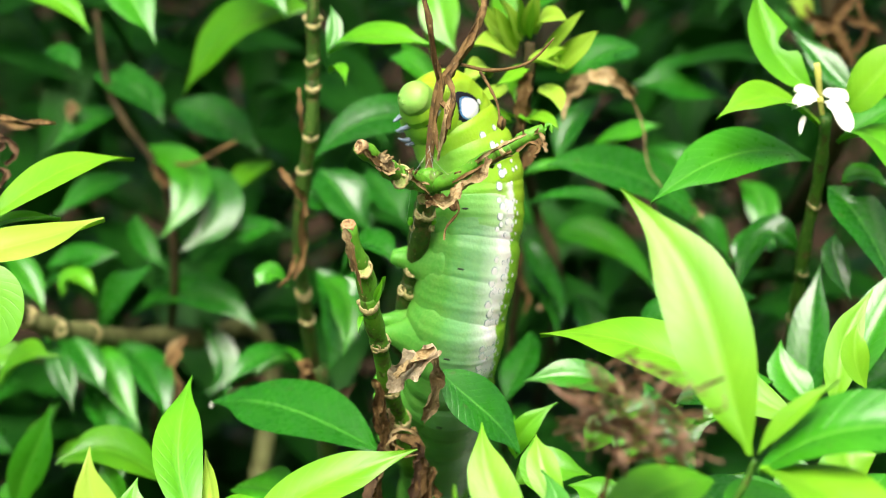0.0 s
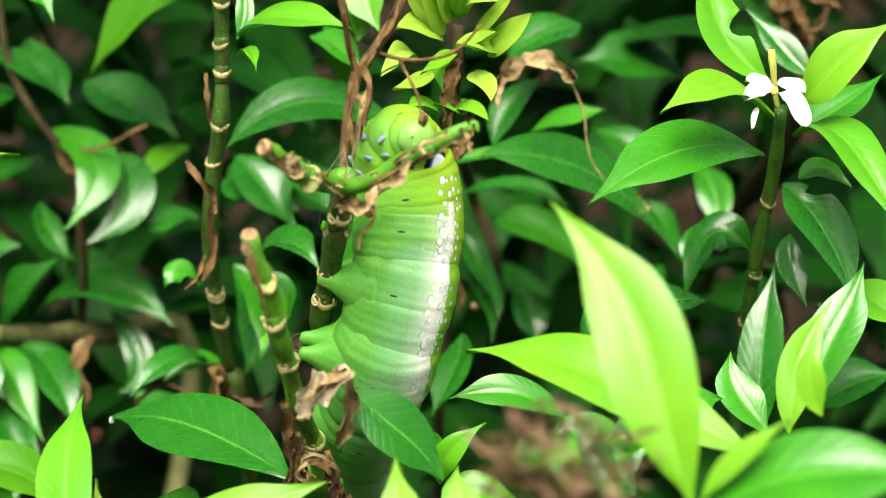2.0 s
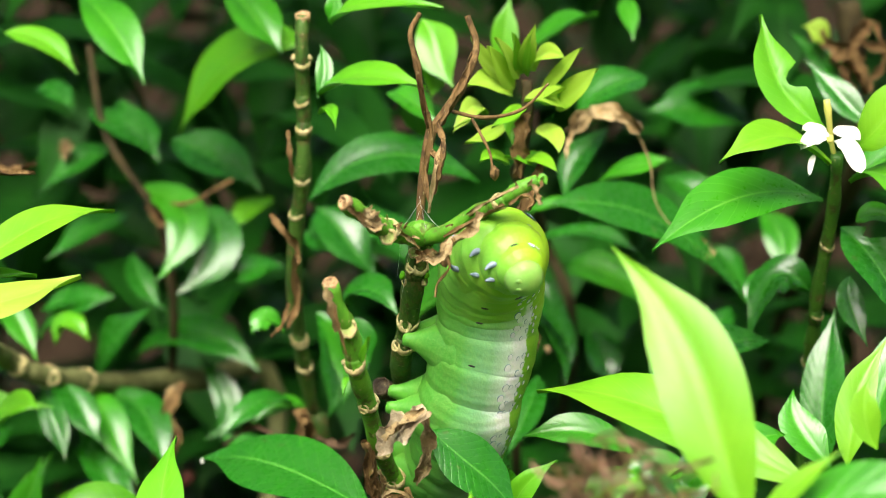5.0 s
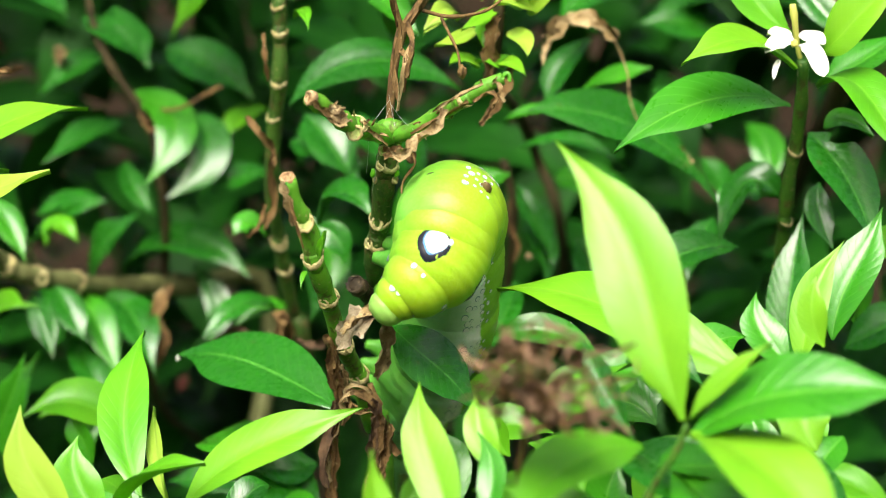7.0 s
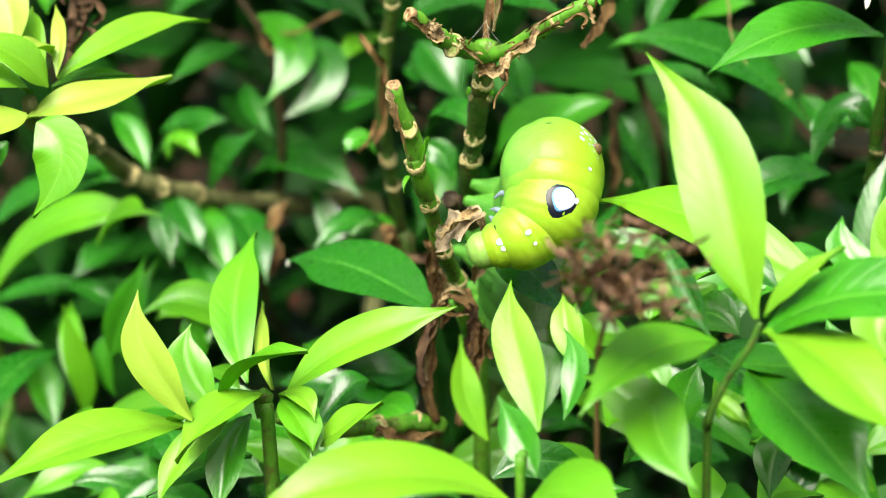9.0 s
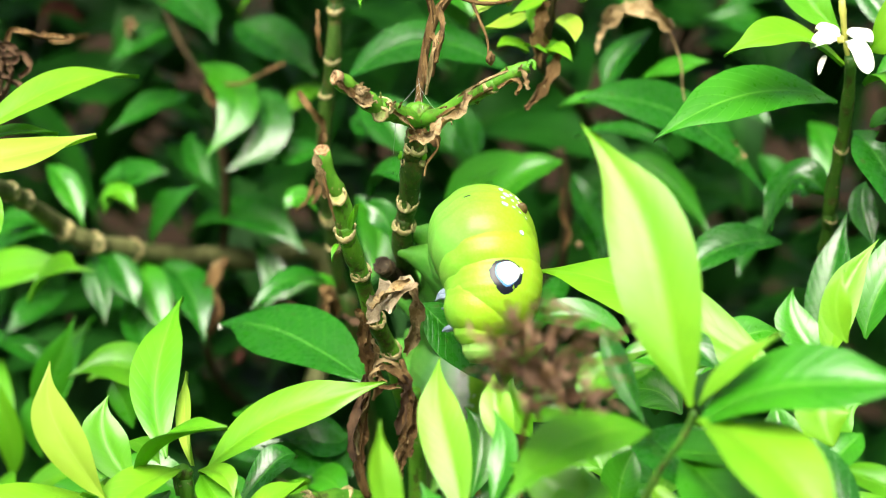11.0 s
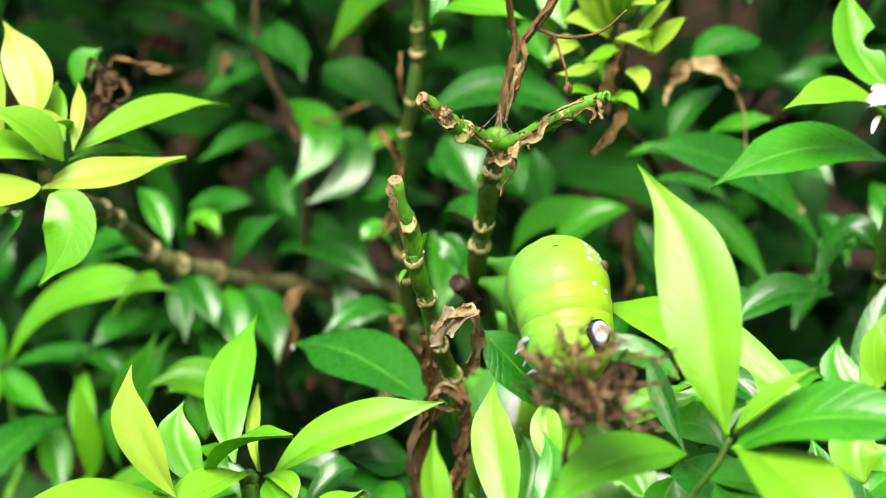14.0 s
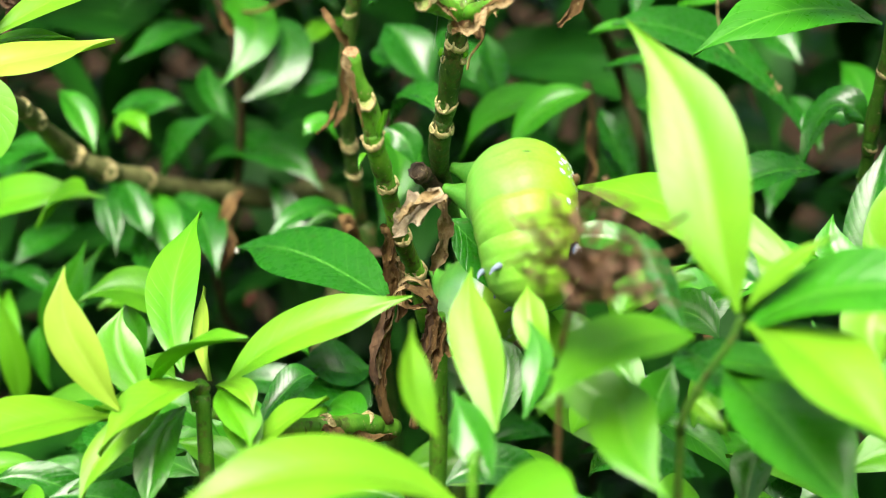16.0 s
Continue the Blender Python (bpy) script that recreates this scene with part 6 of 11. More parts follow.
dead_leaf = thing("dead_leaf", (0.0163, 0.3088, 0.0000), "curled tan dead leaf hanging by a thread-like stalk", "dead leaf")
scrap(dead_leaf, ((0.0103, 0.3080, 0.5379), (0.0132, 0.3062, 0.5402), (0.0175, 0.3053, 0.5414), (0.0225, 0.3056, 0.5387)), 0.00315, TAN, "blade", "", 0.60, 50, n=22)
scrap(dead_leaf, ((0.0107, 0.3057, 0.5388), (0.0102, 0.3048, 0.5365), (0.0097, 0.3040, 0.5342)), 0.00093, TAN, "blade", "", 0.50, 51, n=22)
stem(dead_leaf, ((0.0187, 0.3074, 0.5400), (0.0216, 0.3066, 0.5378), (0.0239, 0.3060, 0.5325), (0.0244, 0.3057, 0.5280), (0.0255, 0.3057, 0.5243), (0.0276, 0.3060, 0.5214)), (0.00022, 0.00015), TAN, (), "stalk", 28)

dry_head = thing("dried_flower_head", (0.0105, 0.1837, 0.0000), "dark brown dried flower head with many curled stalks", "dried flower")
stem(dry_head, ((0.0108, 0.1805, 0.5311), (0.0106, 0.1805, 0.5274), (0.0095, 0.1822, 0.5213), (0.0093, 0.1839, 0.5112), (0.0098, 0.1838, 0.4192), (0.0105, 0.1837, 0.1534), (0.0105, 0.1837, -0.0050)), (0.00027, 0.0003), DRY, (0.4,), "stem", 40)
stem(dry_head, ((0.0109, 0.1801, 0.5302), (0.0153, 0.1800, 0.5326), (0.0208, 0.1767, 0.5344)), (0.00015, 9e-05), DRY, (), "stalk", 10)
stem(dry_head, ((0.0109, 0.1801, 0.5302), (0.0142, 0.1800, 0.5326), (0.0193, 0.1745, 0.5353)), (0.00015, 9e-05), HUSK, (), "stalk", 10)
stem(dry_head, ((0.0109, 0.1801, 0.5302), (0.0158, 0.1797, 0.5319), (0.0213, 0.1757, 0.5330)), (0.00015, 9e-05), HUSK, (), "stalk", 10)
stem(dry_head, ((0.0109, 0.1801, 0.5302), (0.0155, 0.1794, 0.5309), (0.0187, 0.1805, 0.5283)), (0.00015, 9e-05), DRY, (), "stalk", 10)
stem(dry_head, ((0.0109, 0.1801, 0.5302), (0.0137, 0.1793, 0.5309), (0.0167, 0.1733, 0.5314)), (0.00015, 9e-05), HUSK, (), "stalk", 10)
stem(dry_head, ((0.0109, 0.1801, 0.5302), (0.0131, 0.1794, 0.5309), (0.0145, 0.1733, 0.5314)), (0.00015, 9e-05), HUSK, (), "stalk", 10)
stem(dry_head, ((0.0109, 0.1801, 0.5302), (0.0106, 0.1790, 0.5299), (0.0112, 0.1802, 0.5261)), (0.00015, 9e-05), DRY, (), "stalk", 10)
stem(dry_head, ((0.0109, 0.1801, 0.5302), (0.0113, 0.1795, 0.5313), (0.0115, 0.1730, 0.5325)), (0.00015, 9e-05), HUSK, (), "stalk", 10)
stem(dry_head, ((0.0109, 0.1801, 0.5302), (0.0093, 0.1793, 0.5308), (0.0094, 0.1757, 0.5304)), (0.00015, 9e-05), HUSK, (), "stalk", 10)
stem(dry_head, ((0.0109, 0.1801, 0.5302), (0.0086, 0.1795, 0.5314), (0.0076, 0.1797, 0.5304)), (0.00015, 9e-05), DRY, (), "stalk", 10)
stem(dry_head, ((0.0109, 0.1801, 0.5302), (0.0078, 0.1795, 0.5314), (0.0059, 0.1761, 0.5317)), (0.00015, 9e-05), HUSK, (), "stalk", 10)
stem(dry_head, ((0.0109, 0.1801, 0.5302), (0.0088, 0.1799, 0.5325), (0.0068, 0.1762, 0.5343)), (0.00015, 9e-05), HUSK, (), "stalk", 10)
stem(dry_head, ((0.0109, 0.1801, 0.5302), (0.0069, 0.1798, 0.5323), (0.0039, 0.1817, 0.5318)), (0.00015, 9e-05), DRY, (), "stalk", 10)
stem(dry_head, ((0.0109, 0.1801, 0.5302), (0.0080, 0.1803, 0.5335), (0.0045, 0.1835, 0.5340)), (0.00015, 9e-05), HUSK, (), "stalk", 10)
stem(dry_head, ((0.0109, 0.1801, 0.5302), (0.0106, 0.1804, 0.5338), (0.0089, 0.1812, 0.5353)), (0.00015, 9e-05), HUSK, (), "stalk", 10)
stem(dry_head, ((0.0109, 0.1801, 0.5302), (0.0098, 0.1806, 0.5343), (0.0100, 0.1814, 0.5368)), (0.00015, 9e-05), DRY, (), "stalk", 10)
stem(dry_head, ((0.0109, 0.1801, 0.5302), (0.0108, 0.1807, 0.5347), (0.0104, 0.1792, 0.5385)), (0.00015, 9e-05), HUSK, (), "stalk", 10)
stem(dry_head, ((0.0109, 0.1801, 0.5302), (0.0119, 0.1805, 0.5342), (0.0134, 0.1828, 0.5360)), (0.00015, 9e-05), HUSK, (), "stalk", 10)
stem(dry_head, ((0.0109, 0.1801, 0.5302), (0.0130, 0.1808, 0.5349), (0.0146, 0.1846, 0.5369)), (0.00015, 9e-05), DRY, (), "stalk", 10)
stem(dry_head, ((0.0109, 0.1801, 0.5302), (0.0150, 0.1806, 0.5343), (0.0187, 0.1768, 0.5384)), (0.00015, 9e-05), HUSK, (), "stalk", 10)
stem(dry_head, ((0.0109, 0.1801, 0.5302), (0.0145, 0.1805, 0.5340), (0.0195, 0.1804, 0.5365)), (0.00015, 9e-05), HUSK, (), "stalk", 10)
stem(dry_head, ((0.0109, 0.1801, 0.5302), (0.0149, 0.1803, 0.5337), (0.0208, 0.1787, 0.5363)), (0.00015, 9e-05), DRY, (), "stalk", 10)
scrap(dry_head, ((0.0176, 0.1765, 0.5349), (0.0149, 0.1861, 0.5325), (0.0169, 0.1757, 0.5390)), 0.00047, HUSK, "dry_floret", "", 0.60, 160, n=9)
scrap(dry_head, ((0.0159, 0.1727, 0.5327), (0.0170, 0.1778, 0.5299), (0.0181, 0.1735, 0.5297)), 0.00037, HUSK, "dry_floret", "", 0.60, 161, n=9)
scrap(dry_head, ((0.0103, 0.1727, 0.5364), (0.0110, 0.1722, 0.5376), (0.0111, 0.1752, 0.5374)), 0.00032, DRY, "dry_floret", "", 0.60, 162, n=9)
scrap(dry_head, ((0.0180, 0.1848, 0.5347), (0.0176, 0.1774, 0.5372), (0.0155, 0.1839, 0.5350)), 0.00035, HUSK, "dry_floret", "", 0.60, 163, n=9)
scrap(dry_head, ((0.0074, 0.1726, 0.5384), (0.0057, 0.1730, 0.5381), (0.0040, 0.1748, 0.5381)), 0.00028, HUSK, "dry_floret", "", 0.60, 164, n=9)
scrap(dry_head, ((0.0134, 0.1760, 0.5326), (0.0138, 0.1757, 0.5312), (0.0126, 0.1759, 0.5296)), 0.00043, HUSK, "dry_floret", "", 0.60, 165, n=9)
scrap(dry_head, ((0.0126, 0.1853, 0.5375), (0.0127, 0.1766, 0.5395), (0.0111, 0.1850, 0.5346)), 0.00038, DRY, "dry_floret", "", 0.60, 166, n=9)
scrap(dry_head, ((0.0118, 0.1738, 0.5401), (0.0103, 0.1801, 0.5362), (0.0117, 0.1790, 0.5354)), 0.00047, HUSK, "dry_floret", "", 0.60, 167, n=9)
scrap(dry_head, ((0.0180, 0.1790, 0.5334), (0.0164, 0.1795, 0.5329), (0.0152, 0.1787, 0.5340)), 0.00041, HUSK, "dry_floret", "", 0.60, 168, n=9)
scrap(dry_head, ((0.0122, 0.1805, 0.5277), (0.0112, 0.1837, 0.5273), (0.0133, 0.1749, 0.5322)), 0.00037, HUSK, "dry_floret", "", 0.60, 169, n=9)
scrap(dry_head, ((0.0129, 0.1733, 0.5336), (0.0130, 0.1806, 0.5306), (0.0145, 0.1742, 0.5321)), 0.00025, DRY, "dry_floret", "", 0.60, 170, n=9)
scrap(dry_head, ((0.0154, 0.1740, 0.5306), (0.0135, 0.1769, 0.5291), (0.0113, 0.1828, 0.5263)), 0.00029, HUSK, "dry_floret", "", 0.60, 171, n=9)
scrap(dry_head, ((0.0105, 0.1859, 0.5341), (0.0122, 0.1775, 0.5362), (0.0140, 0.1748, 0.5371)), 0.00023, HUSK, "dry_floret", "", 0.60, 172, n=9)
scrap(dry_head, ((0.0151, 0.1839, 0.5306), (0.0151, 0.1745, 0.5334), (0.0127, 0.1800, 0.5323)), 0.00050, HUSK, "dry_floret", "", 0.60, 173, n=9)
scrap(dry_head, ((0.0182, 0.1795, 0.5301), (0.0171, 0.1774, 0.5297), (0.0173, 0.1713, 0.5306)), 0.00045, DRY, "dry_floret", "", 0.60, 174, n=9)
scrap(dry_head, ((0.0135, 0.1854, 0.5353), (0.0130, 0.1785, 0.5365), (0.0124, 0.1773, 0.5352)), 0.00034, HUSK, "dry_floret", "", 0.60, 175, n=9)
scrap(dry_head, ((0.0163, 0.1776, 0.5331), (0.0173, 0.1715, 0.5346), (0.0171, 0.1731, 0.5332)), 0.00049, HUSK, "dry_floret", "", 0.60, 176, n=9)
scrap(dry_head, ((0.0152, 0.1820, 0.5294), (0.0174, 0.1713, 0.5343), (0.0180, 0.1722, 0.5345)), 0.00049, HUSK, "dry_floret", "", 0.60, 177, n=9)
scrap(dry_head, ((0.0092, 0.1859, 0.5337), (0.0101, 0.1736, 0.5382), (0.0081, 0.1802, 0.5366)), 0.00029, DRY, "dry_floret", "", 0.60, 178, n=9)
scrap(dry_head, ((0.0071, 0.1764, 0.5305), (0.0068, 0.1762, 0.5316), (0.0054, 0.1805, 0.5305)), 0.00046, HUSK, "dry_floret", "", 0.60, 179, n=9)
scrap(dry_head, ((0.0099, 0.1774, 0.5298), (0.0110, 0.1780, 0.5292), (0.0111, 0.1782, 0.5274)), 0.00040, HUSK, "dry_floret", "", 0.60, 180, n=9)
scrap(dry_head, ((0.0123, 0.1862, 0.5340), (0.0134, 0.1741, 0.5368), (0.0116, 0.1826, 0.5317)), 0.00037, HUSK, "dry_floret", "", 0.60, 181, n=9)
scrap(dry_head, ((0.0053, 0.1759, 0.5327), (0.0052, 0.1822, 0.5291), (0.0077, 0.1763, 0.5315)), 0.00046, DRY, "dry_floret", "", 0.60, 182, n=9)
scrap(dry_head, ((0.0199, 0.1810, 0.5329), (0.0220, 0.1747, 0.5361), (0.0224, 0.1778, 0.5366)), 0.00024, HUSK, "dry_floret", "", 0.60, 183, n=9)
scrap(dry_head, ((0.0148, 0.1829, 0.5309), (0.0172, 0.1710, 0.5341), (0.0188, 0.1715, 0.5333)), 0.00025, HUSK, "dry_floret", "", 0.60, 184, n=9)
scrap(dry_head, ((0.0188, 0.1764, 0.5376), (0.0202, 0.1809, 0.5359), (0.0222, 0.1761, 0.5392)), 0.00051, HUSK, "dry_floret", "", 0.60, 185, n=9)
scrap(dry_head, ((0.0075, 0.1841, 0.5269), (0.0073, 0.1788, 0.5296), (0.0078, 0.1720, 0.5335)), 0.00047, DRY, "dry_floret", "", 0.60, 186, n=9)
scrap(dry_head, ((0.0090, 0.1801, 0.5367), (0.0093, 0.1741, 0.5399), (0.0070, 0.1815, 0.5374)), 0.00028, HUSK, "dry_floret", "", 0.60, 187, n=9)
scrap(dry_head, ((0.0116, 0.1835, 0.5249), (0.0108, 0.1823, 0.5259), (0.0104, 0.1812, 0.5274)), 0.00034, HUSK, "dry_floret", "", 0.60, 188, n=9)
scrap(dry_head, ((0.0066, 0.1796, 0.5351), (0.0077, 0.1824, 0.5332), (0.0104, 0.1729, 0.5362)), 0.00029, HUSK, "dry_floret", "", 0.60, 189, n=9)
scrap(dry_head, ((0.0164, 0.1798, 0.5338), (0.0174, 0.1722, 0.5359), (0.0174, 0.1755, 0.5339)), 0.00030, DRY, "dry_floret", "", 0.60, 190, n=9)
scrap(dry_head, ((0.0174, 0.1713, 0.5322), (0.0187, 0.1754, 0.5311), (0.0199, 0.1781, 0.5309)), 0.00034, HUSK, "dry_floret", "", 0.60, 191, n=9)
scrap(dry_head, ((0.0099, 0.1863, 0.5362), (0.0110, 0.1862, 0.5373), (0.0127, 0.1760, 0.5426)), 0.00030, HUSK, "dry_floret", "", 0.60, 192, n=9)
scrap(dry_head, ((0.0080, 0.1791, 0.5380), (0.0085, 0.1810, 0.5376), (0.0083, 0.1845, 0.5372)), 0.00040, HUSK, "dry_floret", "", 0.60, 193, n=9)
scrap(dry_head, ((0.0089, 0.1743, 0.5352), (0.0080, 0.1738, 0.5366), (0.0082, 0.1776, 0.5369)), 0.00032, DRY, "dry_floret", "", 0.60, 194, n=9)
scrap(dry_head, ((0.0080, 0.1840, 0.5300), (0.0092, 0.1732, 0.5362), (0.0063, 0.1761, 0.5350)), 0.00037, HUSK, "dry_floret", "", 0.60, 195, n=9)
scrap(dry_head, ((0.0097, 0.1734, 0.5337), (0.0085, 0.1790, 0.5334), (0.0077, 0.1741, 0.5364)), 0.00050, HUSK, "dry_floret", "", 0.60, 196, n=9)
scrap(dry_head, ((0.0161, 0.1798, 0.5385), (0.0153, 0.1745, 0.5393), (0.0146, 0.1731, 0.5385)), 0.00042, HUSK, "dry_floret", "", 0.60, 197, n=9)
scrap(dry_head, ((0.0159, 0.1740, 0.5296), (0.0150, 0.1702, 0.5317), (0.0142, 0.1737, 0.5320)), 0.00036, DRY, "dry_floret", "", 0.60, 198, n=9)
scrap(dry_head, ((0.0154, 0.1741, 0.5327), (0.0146, 0.1787, 0.5321), (0.0130, 0.1855, 0.5304)), 0.00028, HUSK, "dry_floret", "", 0.60, 199, n=9)
scrap(dry_head, ((0.0163, 0.1748, 0.5403), (0.0141, 0.1816, 0.5385), (0.0122, 0.1878, 0.5370)), 0.00045, HUSK, "dry_floret", "", 0.60, 200, n=9)
scrap(dry_head, ((0.0060, 0.1845, 0.5295), (0.0073, 0.1806, 0.5319), (0.0067, 0.1833, 0.5317)), 0.00040, HUSK, "dry_floret", "", 0.60, 201, n=9)
scrap(dry_head, ((0.0171, 0.1847, 0.5305), (0.0179, 0.1726, 0.5360), (0.0173, 0.1725, 0.5365)), 0.00026, DRY, "dry_floret", "", 0.60, 202, n=9)
scrap(dry_head, ((0.0084, 0.1810, 0.5380), (0.0091, 0.1836, 0.5355), (0.0124, 0.1745, 0.5388)), 0.00037, HUSK, "dry_floret", "", 0.60, 203, n=9)
scrap(dry_head, ((0.0152, 0.1784, 0.5370), (0.0147, 0.1847, 0.5359), (0.0177, 0.1744, 0.5403)), 0.00033, HUSK, "dry_floret", "", 0.60, 204, n=9)
scrap(dry_head, ((0.0152, 0.1802, 0.5298), (0.0146, 0.1786, 0.5297), (0.0146, 0.1737, 0.5309)), 0.00044, HUSK, "dry_floret", "", 0.60, 205, n=9)
scrap(dry_head, ((0.0108, 0.1780, 0.5378), (0.0100, 0.1770, 0.5378), (0.0075, 0.1861, 0.5349)), 0.00032, DRY, "dry_floret", "", 0.60, 206, n=9)
scrap(dry_head, ((0.0138, 0.1800, 0.5291), (0.0135, 0.1709, 0.5330), (0.0103, 0.1832, 0.5273)), 0.00037, HUSK, "dry_floret", "", 0.60, 207, n=9)
scrap(dry_head, ((0.0083, 0.1724, 0.5340), (0.0076, 0.1754, 0.5309), (0.0074, 0.1767, 0.5286)), 0.00033, HUSK, "dry_floret", "", 0.60, 208, n=9)
scrap(dry_head, ((0.0185, 0.1776, 0.5308), (0.0193, 0.1797, 0.5286), (0.0216, 0.1703, 0.5316)), 0.00037, HUSK, "dry_floret", "", 0.60, 209, n=9)
scrap(dry_head, ((0.0074, 0.1775, 0.5322), (0.0085, 0.1759, 0.5330), (0.0097, 0.1729, 0.5343)), 0.00033, DRY, "dry_floret", "", 0.60, 210, n=9)
scrap(dry_head, ((0.0083, 0.1801, 0.5379), (0.0076, 0.1850, 0.5370), (0.0078, 0.1817, 0.5389)), 0.00047, HUSK, "dry_floret", "", 0.60, 211, n=9)
scrap(dry_head, ((0.0115, 0.1760, 0.5366), (0.0116, 0.1851, 0.5334), (0.0128, 0.1864, 0.5327)), 0.00034, HUSK, "dry_floret", "", 0.60, 212, n=9)
scrap(dry_head, ((0.0089, 0.1831, 0.5312), (0.0094, 0.1797, 0.5343), (0.0074, 0.1855, 0.5333)), 0.00048, HUSK, "dry_floret", "", 0.60, 213, n=9)
scrap(dry_head, ((0.0148, 0.1840, 0.5297), (0.0154, 0.1827, 0.5310), (0.0160, 0.1753, 0.5350)), 0.00033, DRY, "dry_floret", "", 0.60, 214, n=9)
scrap(dry_head, ((0.0160, 0.1736, 0.5352), (0.0163, 0.1833, 0.5314), (0.0182, 0.1783, 0.5330)), 0.00041, HUSK, "dry_floret", "", 0.60, 215, n=9)
scrap(dry_head, ((0.0108, 0.1743, 0.5377), (0.0108, 0.1765, 0.5382), (0.0106, 0.1797, 0.5382)), 0.00044, HUSK, "dry_floret", "", 0.60, 216, n=9)
scrap(dry_head, ((0.0065, 0.1789, 0.5314), (0.0055, 0.1847, 0.5304), (0.0061, 0.1722, 0.5360)), 0.00037, HUSK, "dry_floret", "", 0.60, 217, n=9)
scrap(dry_head, ((0.0097, 0.1738, 0.5389), (0.0103, 0.1773, 0.5367), (0.0121, 0.1753, 0.5384)), 0.00037, DRY, "dry_floret", "", 0.60, 218, n=9)
scrap(dry_head, ((0.0156, 0.1795, 0.5347), (0.0164, 0.1832, 0.5335), (0.0173, 0.1840, 0.5322)), 0.00048, HUSK, "dry_floret", "", 0.60, 219, n=9)
scrap(dry_head, ((0.0175, 0.1745, 0.5307), (0.0191, 0.1718, 0.5308), (0.0202, 0.1789, 0.5288)), 0.00032, HUSK, "dry_floret", "", 0.60, 220, n=9)
scrap(dry_head, ((0.0086, 0.1788, 0.5343), (0.0066, 0.1817, 0.5318), (0.0043, 0.1851, 0.5295)), 0.00034, HUSK, "dry_floret", "", 0.60, 221, n=9)
scrap(dry_head, ((0.0150, 0.1818, 0.5304), (0.0170, 0.1723, 0.5332), (0.0169, 0.1727, 0.5317)), 0.00033, DRY, "dry_floret", "", 0.60, 222, n=9)
scrap(dry_head, ((0.0147, 0.1815, 0.5366), (0.0140, 0.1778, 0.5382), (0.0125, 0.1816, 0.5370)), 0.00045, HUSK, "dry_floret", "", 0.60, 223, n=9)
scrap(dry_head, ((0.0103, 0.1713, 0.5326), (0.0111, 0.1714, 0.5318), (0.0106, 0.1829, 0.5276)), 0.00044, HUSK, "dry_floret", "", 0.60, 224, n=9)
scrap(dry_head, ((0.0049, 0.1844, 0.5336), (0.0064, 0.1796, 0.5343), (0.0077, 0.1735, 0.5357)), 0.00025, HUSK, "dry_floret", "", 0.60, 225, n=9)
scrap(dry_head, ((0.0197, 0.1722, 0.5356), (0.0192, 0.1834, 0.5318), (0.0204, 0.1816, 0.5325)), 0.00037, DRY, "dry_floret", "", 0.60, 226, n=9)
scrap(dry_head, ((0.0078, 0.1822, 0.5311), (0.0092, 0.1797, 0.5328), (0.0098, 0.1792, 0.5341)), 0.00040, HUSK, "dry_floret", "", 0.60, 227, n=9)
scrap(dry_head, ((0.0145, 0.1791, 0.5319), (0.0167, 0.1747, 0.5342), (0.0184, 0.1736, 0.5345)), 0.00040, HUSK, "dry_floret", "", 0.60, 228, n=9)
scrap(dry_head, ((0.0146, 0.1781, 0.5339), (0.0141, 0.1756, 0.5334), (0.0110, 0.1846, 0.5297)), 0.00032, HUSK, "dry_floret", "", 0.60, 229, n=9)
scrap(dry_head, ((0.0061, 0.1824, 0.5308), (0.0080, 0.1766, 0.5330), (0.0080, 0.1811, 0.5323)), 0.00037, DRY, "dry_floret", "", 0.60, 230, n=9)
scrap(dry_head, ((0.0060, 0.1718, 0.5352), (0.0041, 0.1783, 0.5318), (0.0036, 0.1762, 0.5324)), 0.00035, HUSK, "dry_floret", "", 0.60, 231, n=9)
scrap(dry_head, ((0.0097, 0.1867, 0.5364), (0.0125, 0.1792, 0.5399), (0.0142, 0.1783, 0.5392)), 0.00024, HUSK, "dry_floret", "", 0.60, 232, n=9)
scrap(dry_head, ((0.0092, 0.1821, 0.5312), (0.0103, 0.1775, 0.5317), (0.0105, 0.1805, 0.5294)), 0.00024, HUSK, "dry_floret", "", 0.60, 233, n=9)
scrap(dry_head, ((0.0112, 0.1754, 0.5403), (0.0110, 0.1848, 0.5368), (0.0118, 0.1870, 0.5355)), 0.00046, DRY, "dry_floret", "", 0.60, 234, n=9)
scrap(dry_head, ((0.0063, 0.1818, 0.5357), (0.0093, 0.1744, 0.5396), (0.0086, 0.1865, 0.5367)), 0.00025, HUSK, "dry_floret", "", 0.60, 235, n=9)
scrap(dry_head, ((0.0109, 0.1794, 0.5281), (0.0116, 0.1769, 0.5277), (0.0118, 0.1809, 0.5250)), 0.00042, HUSK, "dry_floret", "", 0.60, 236, n=9)
scrap(dry_head, ((0.0110, 0.1832, 0.5335), (0.0100, 0.1838, 0.5350), (0.0093, 0.1740, 0.5389)), 0.00041, HUSK, "dry_floret", "", 0.60, 237, n=9)
scrap(dry_head, ((0.0101, 0.1815, 0.5282), (0.0125, 0.1760, 0.5308), (0.0143, 0.1725, 0.5326)), 0.00051, DRY, "dry_floret", "", 0.60, 238, n=9)
scrap(dry_head, ((0.0167, 0.1766, 0.5294), (0.0179, 0.1778, 0.5292), (0.0181, 0.1817, 0.5292)), 0.00053, HUSK, "dry_floret", "", 0.60, 239, n=9)
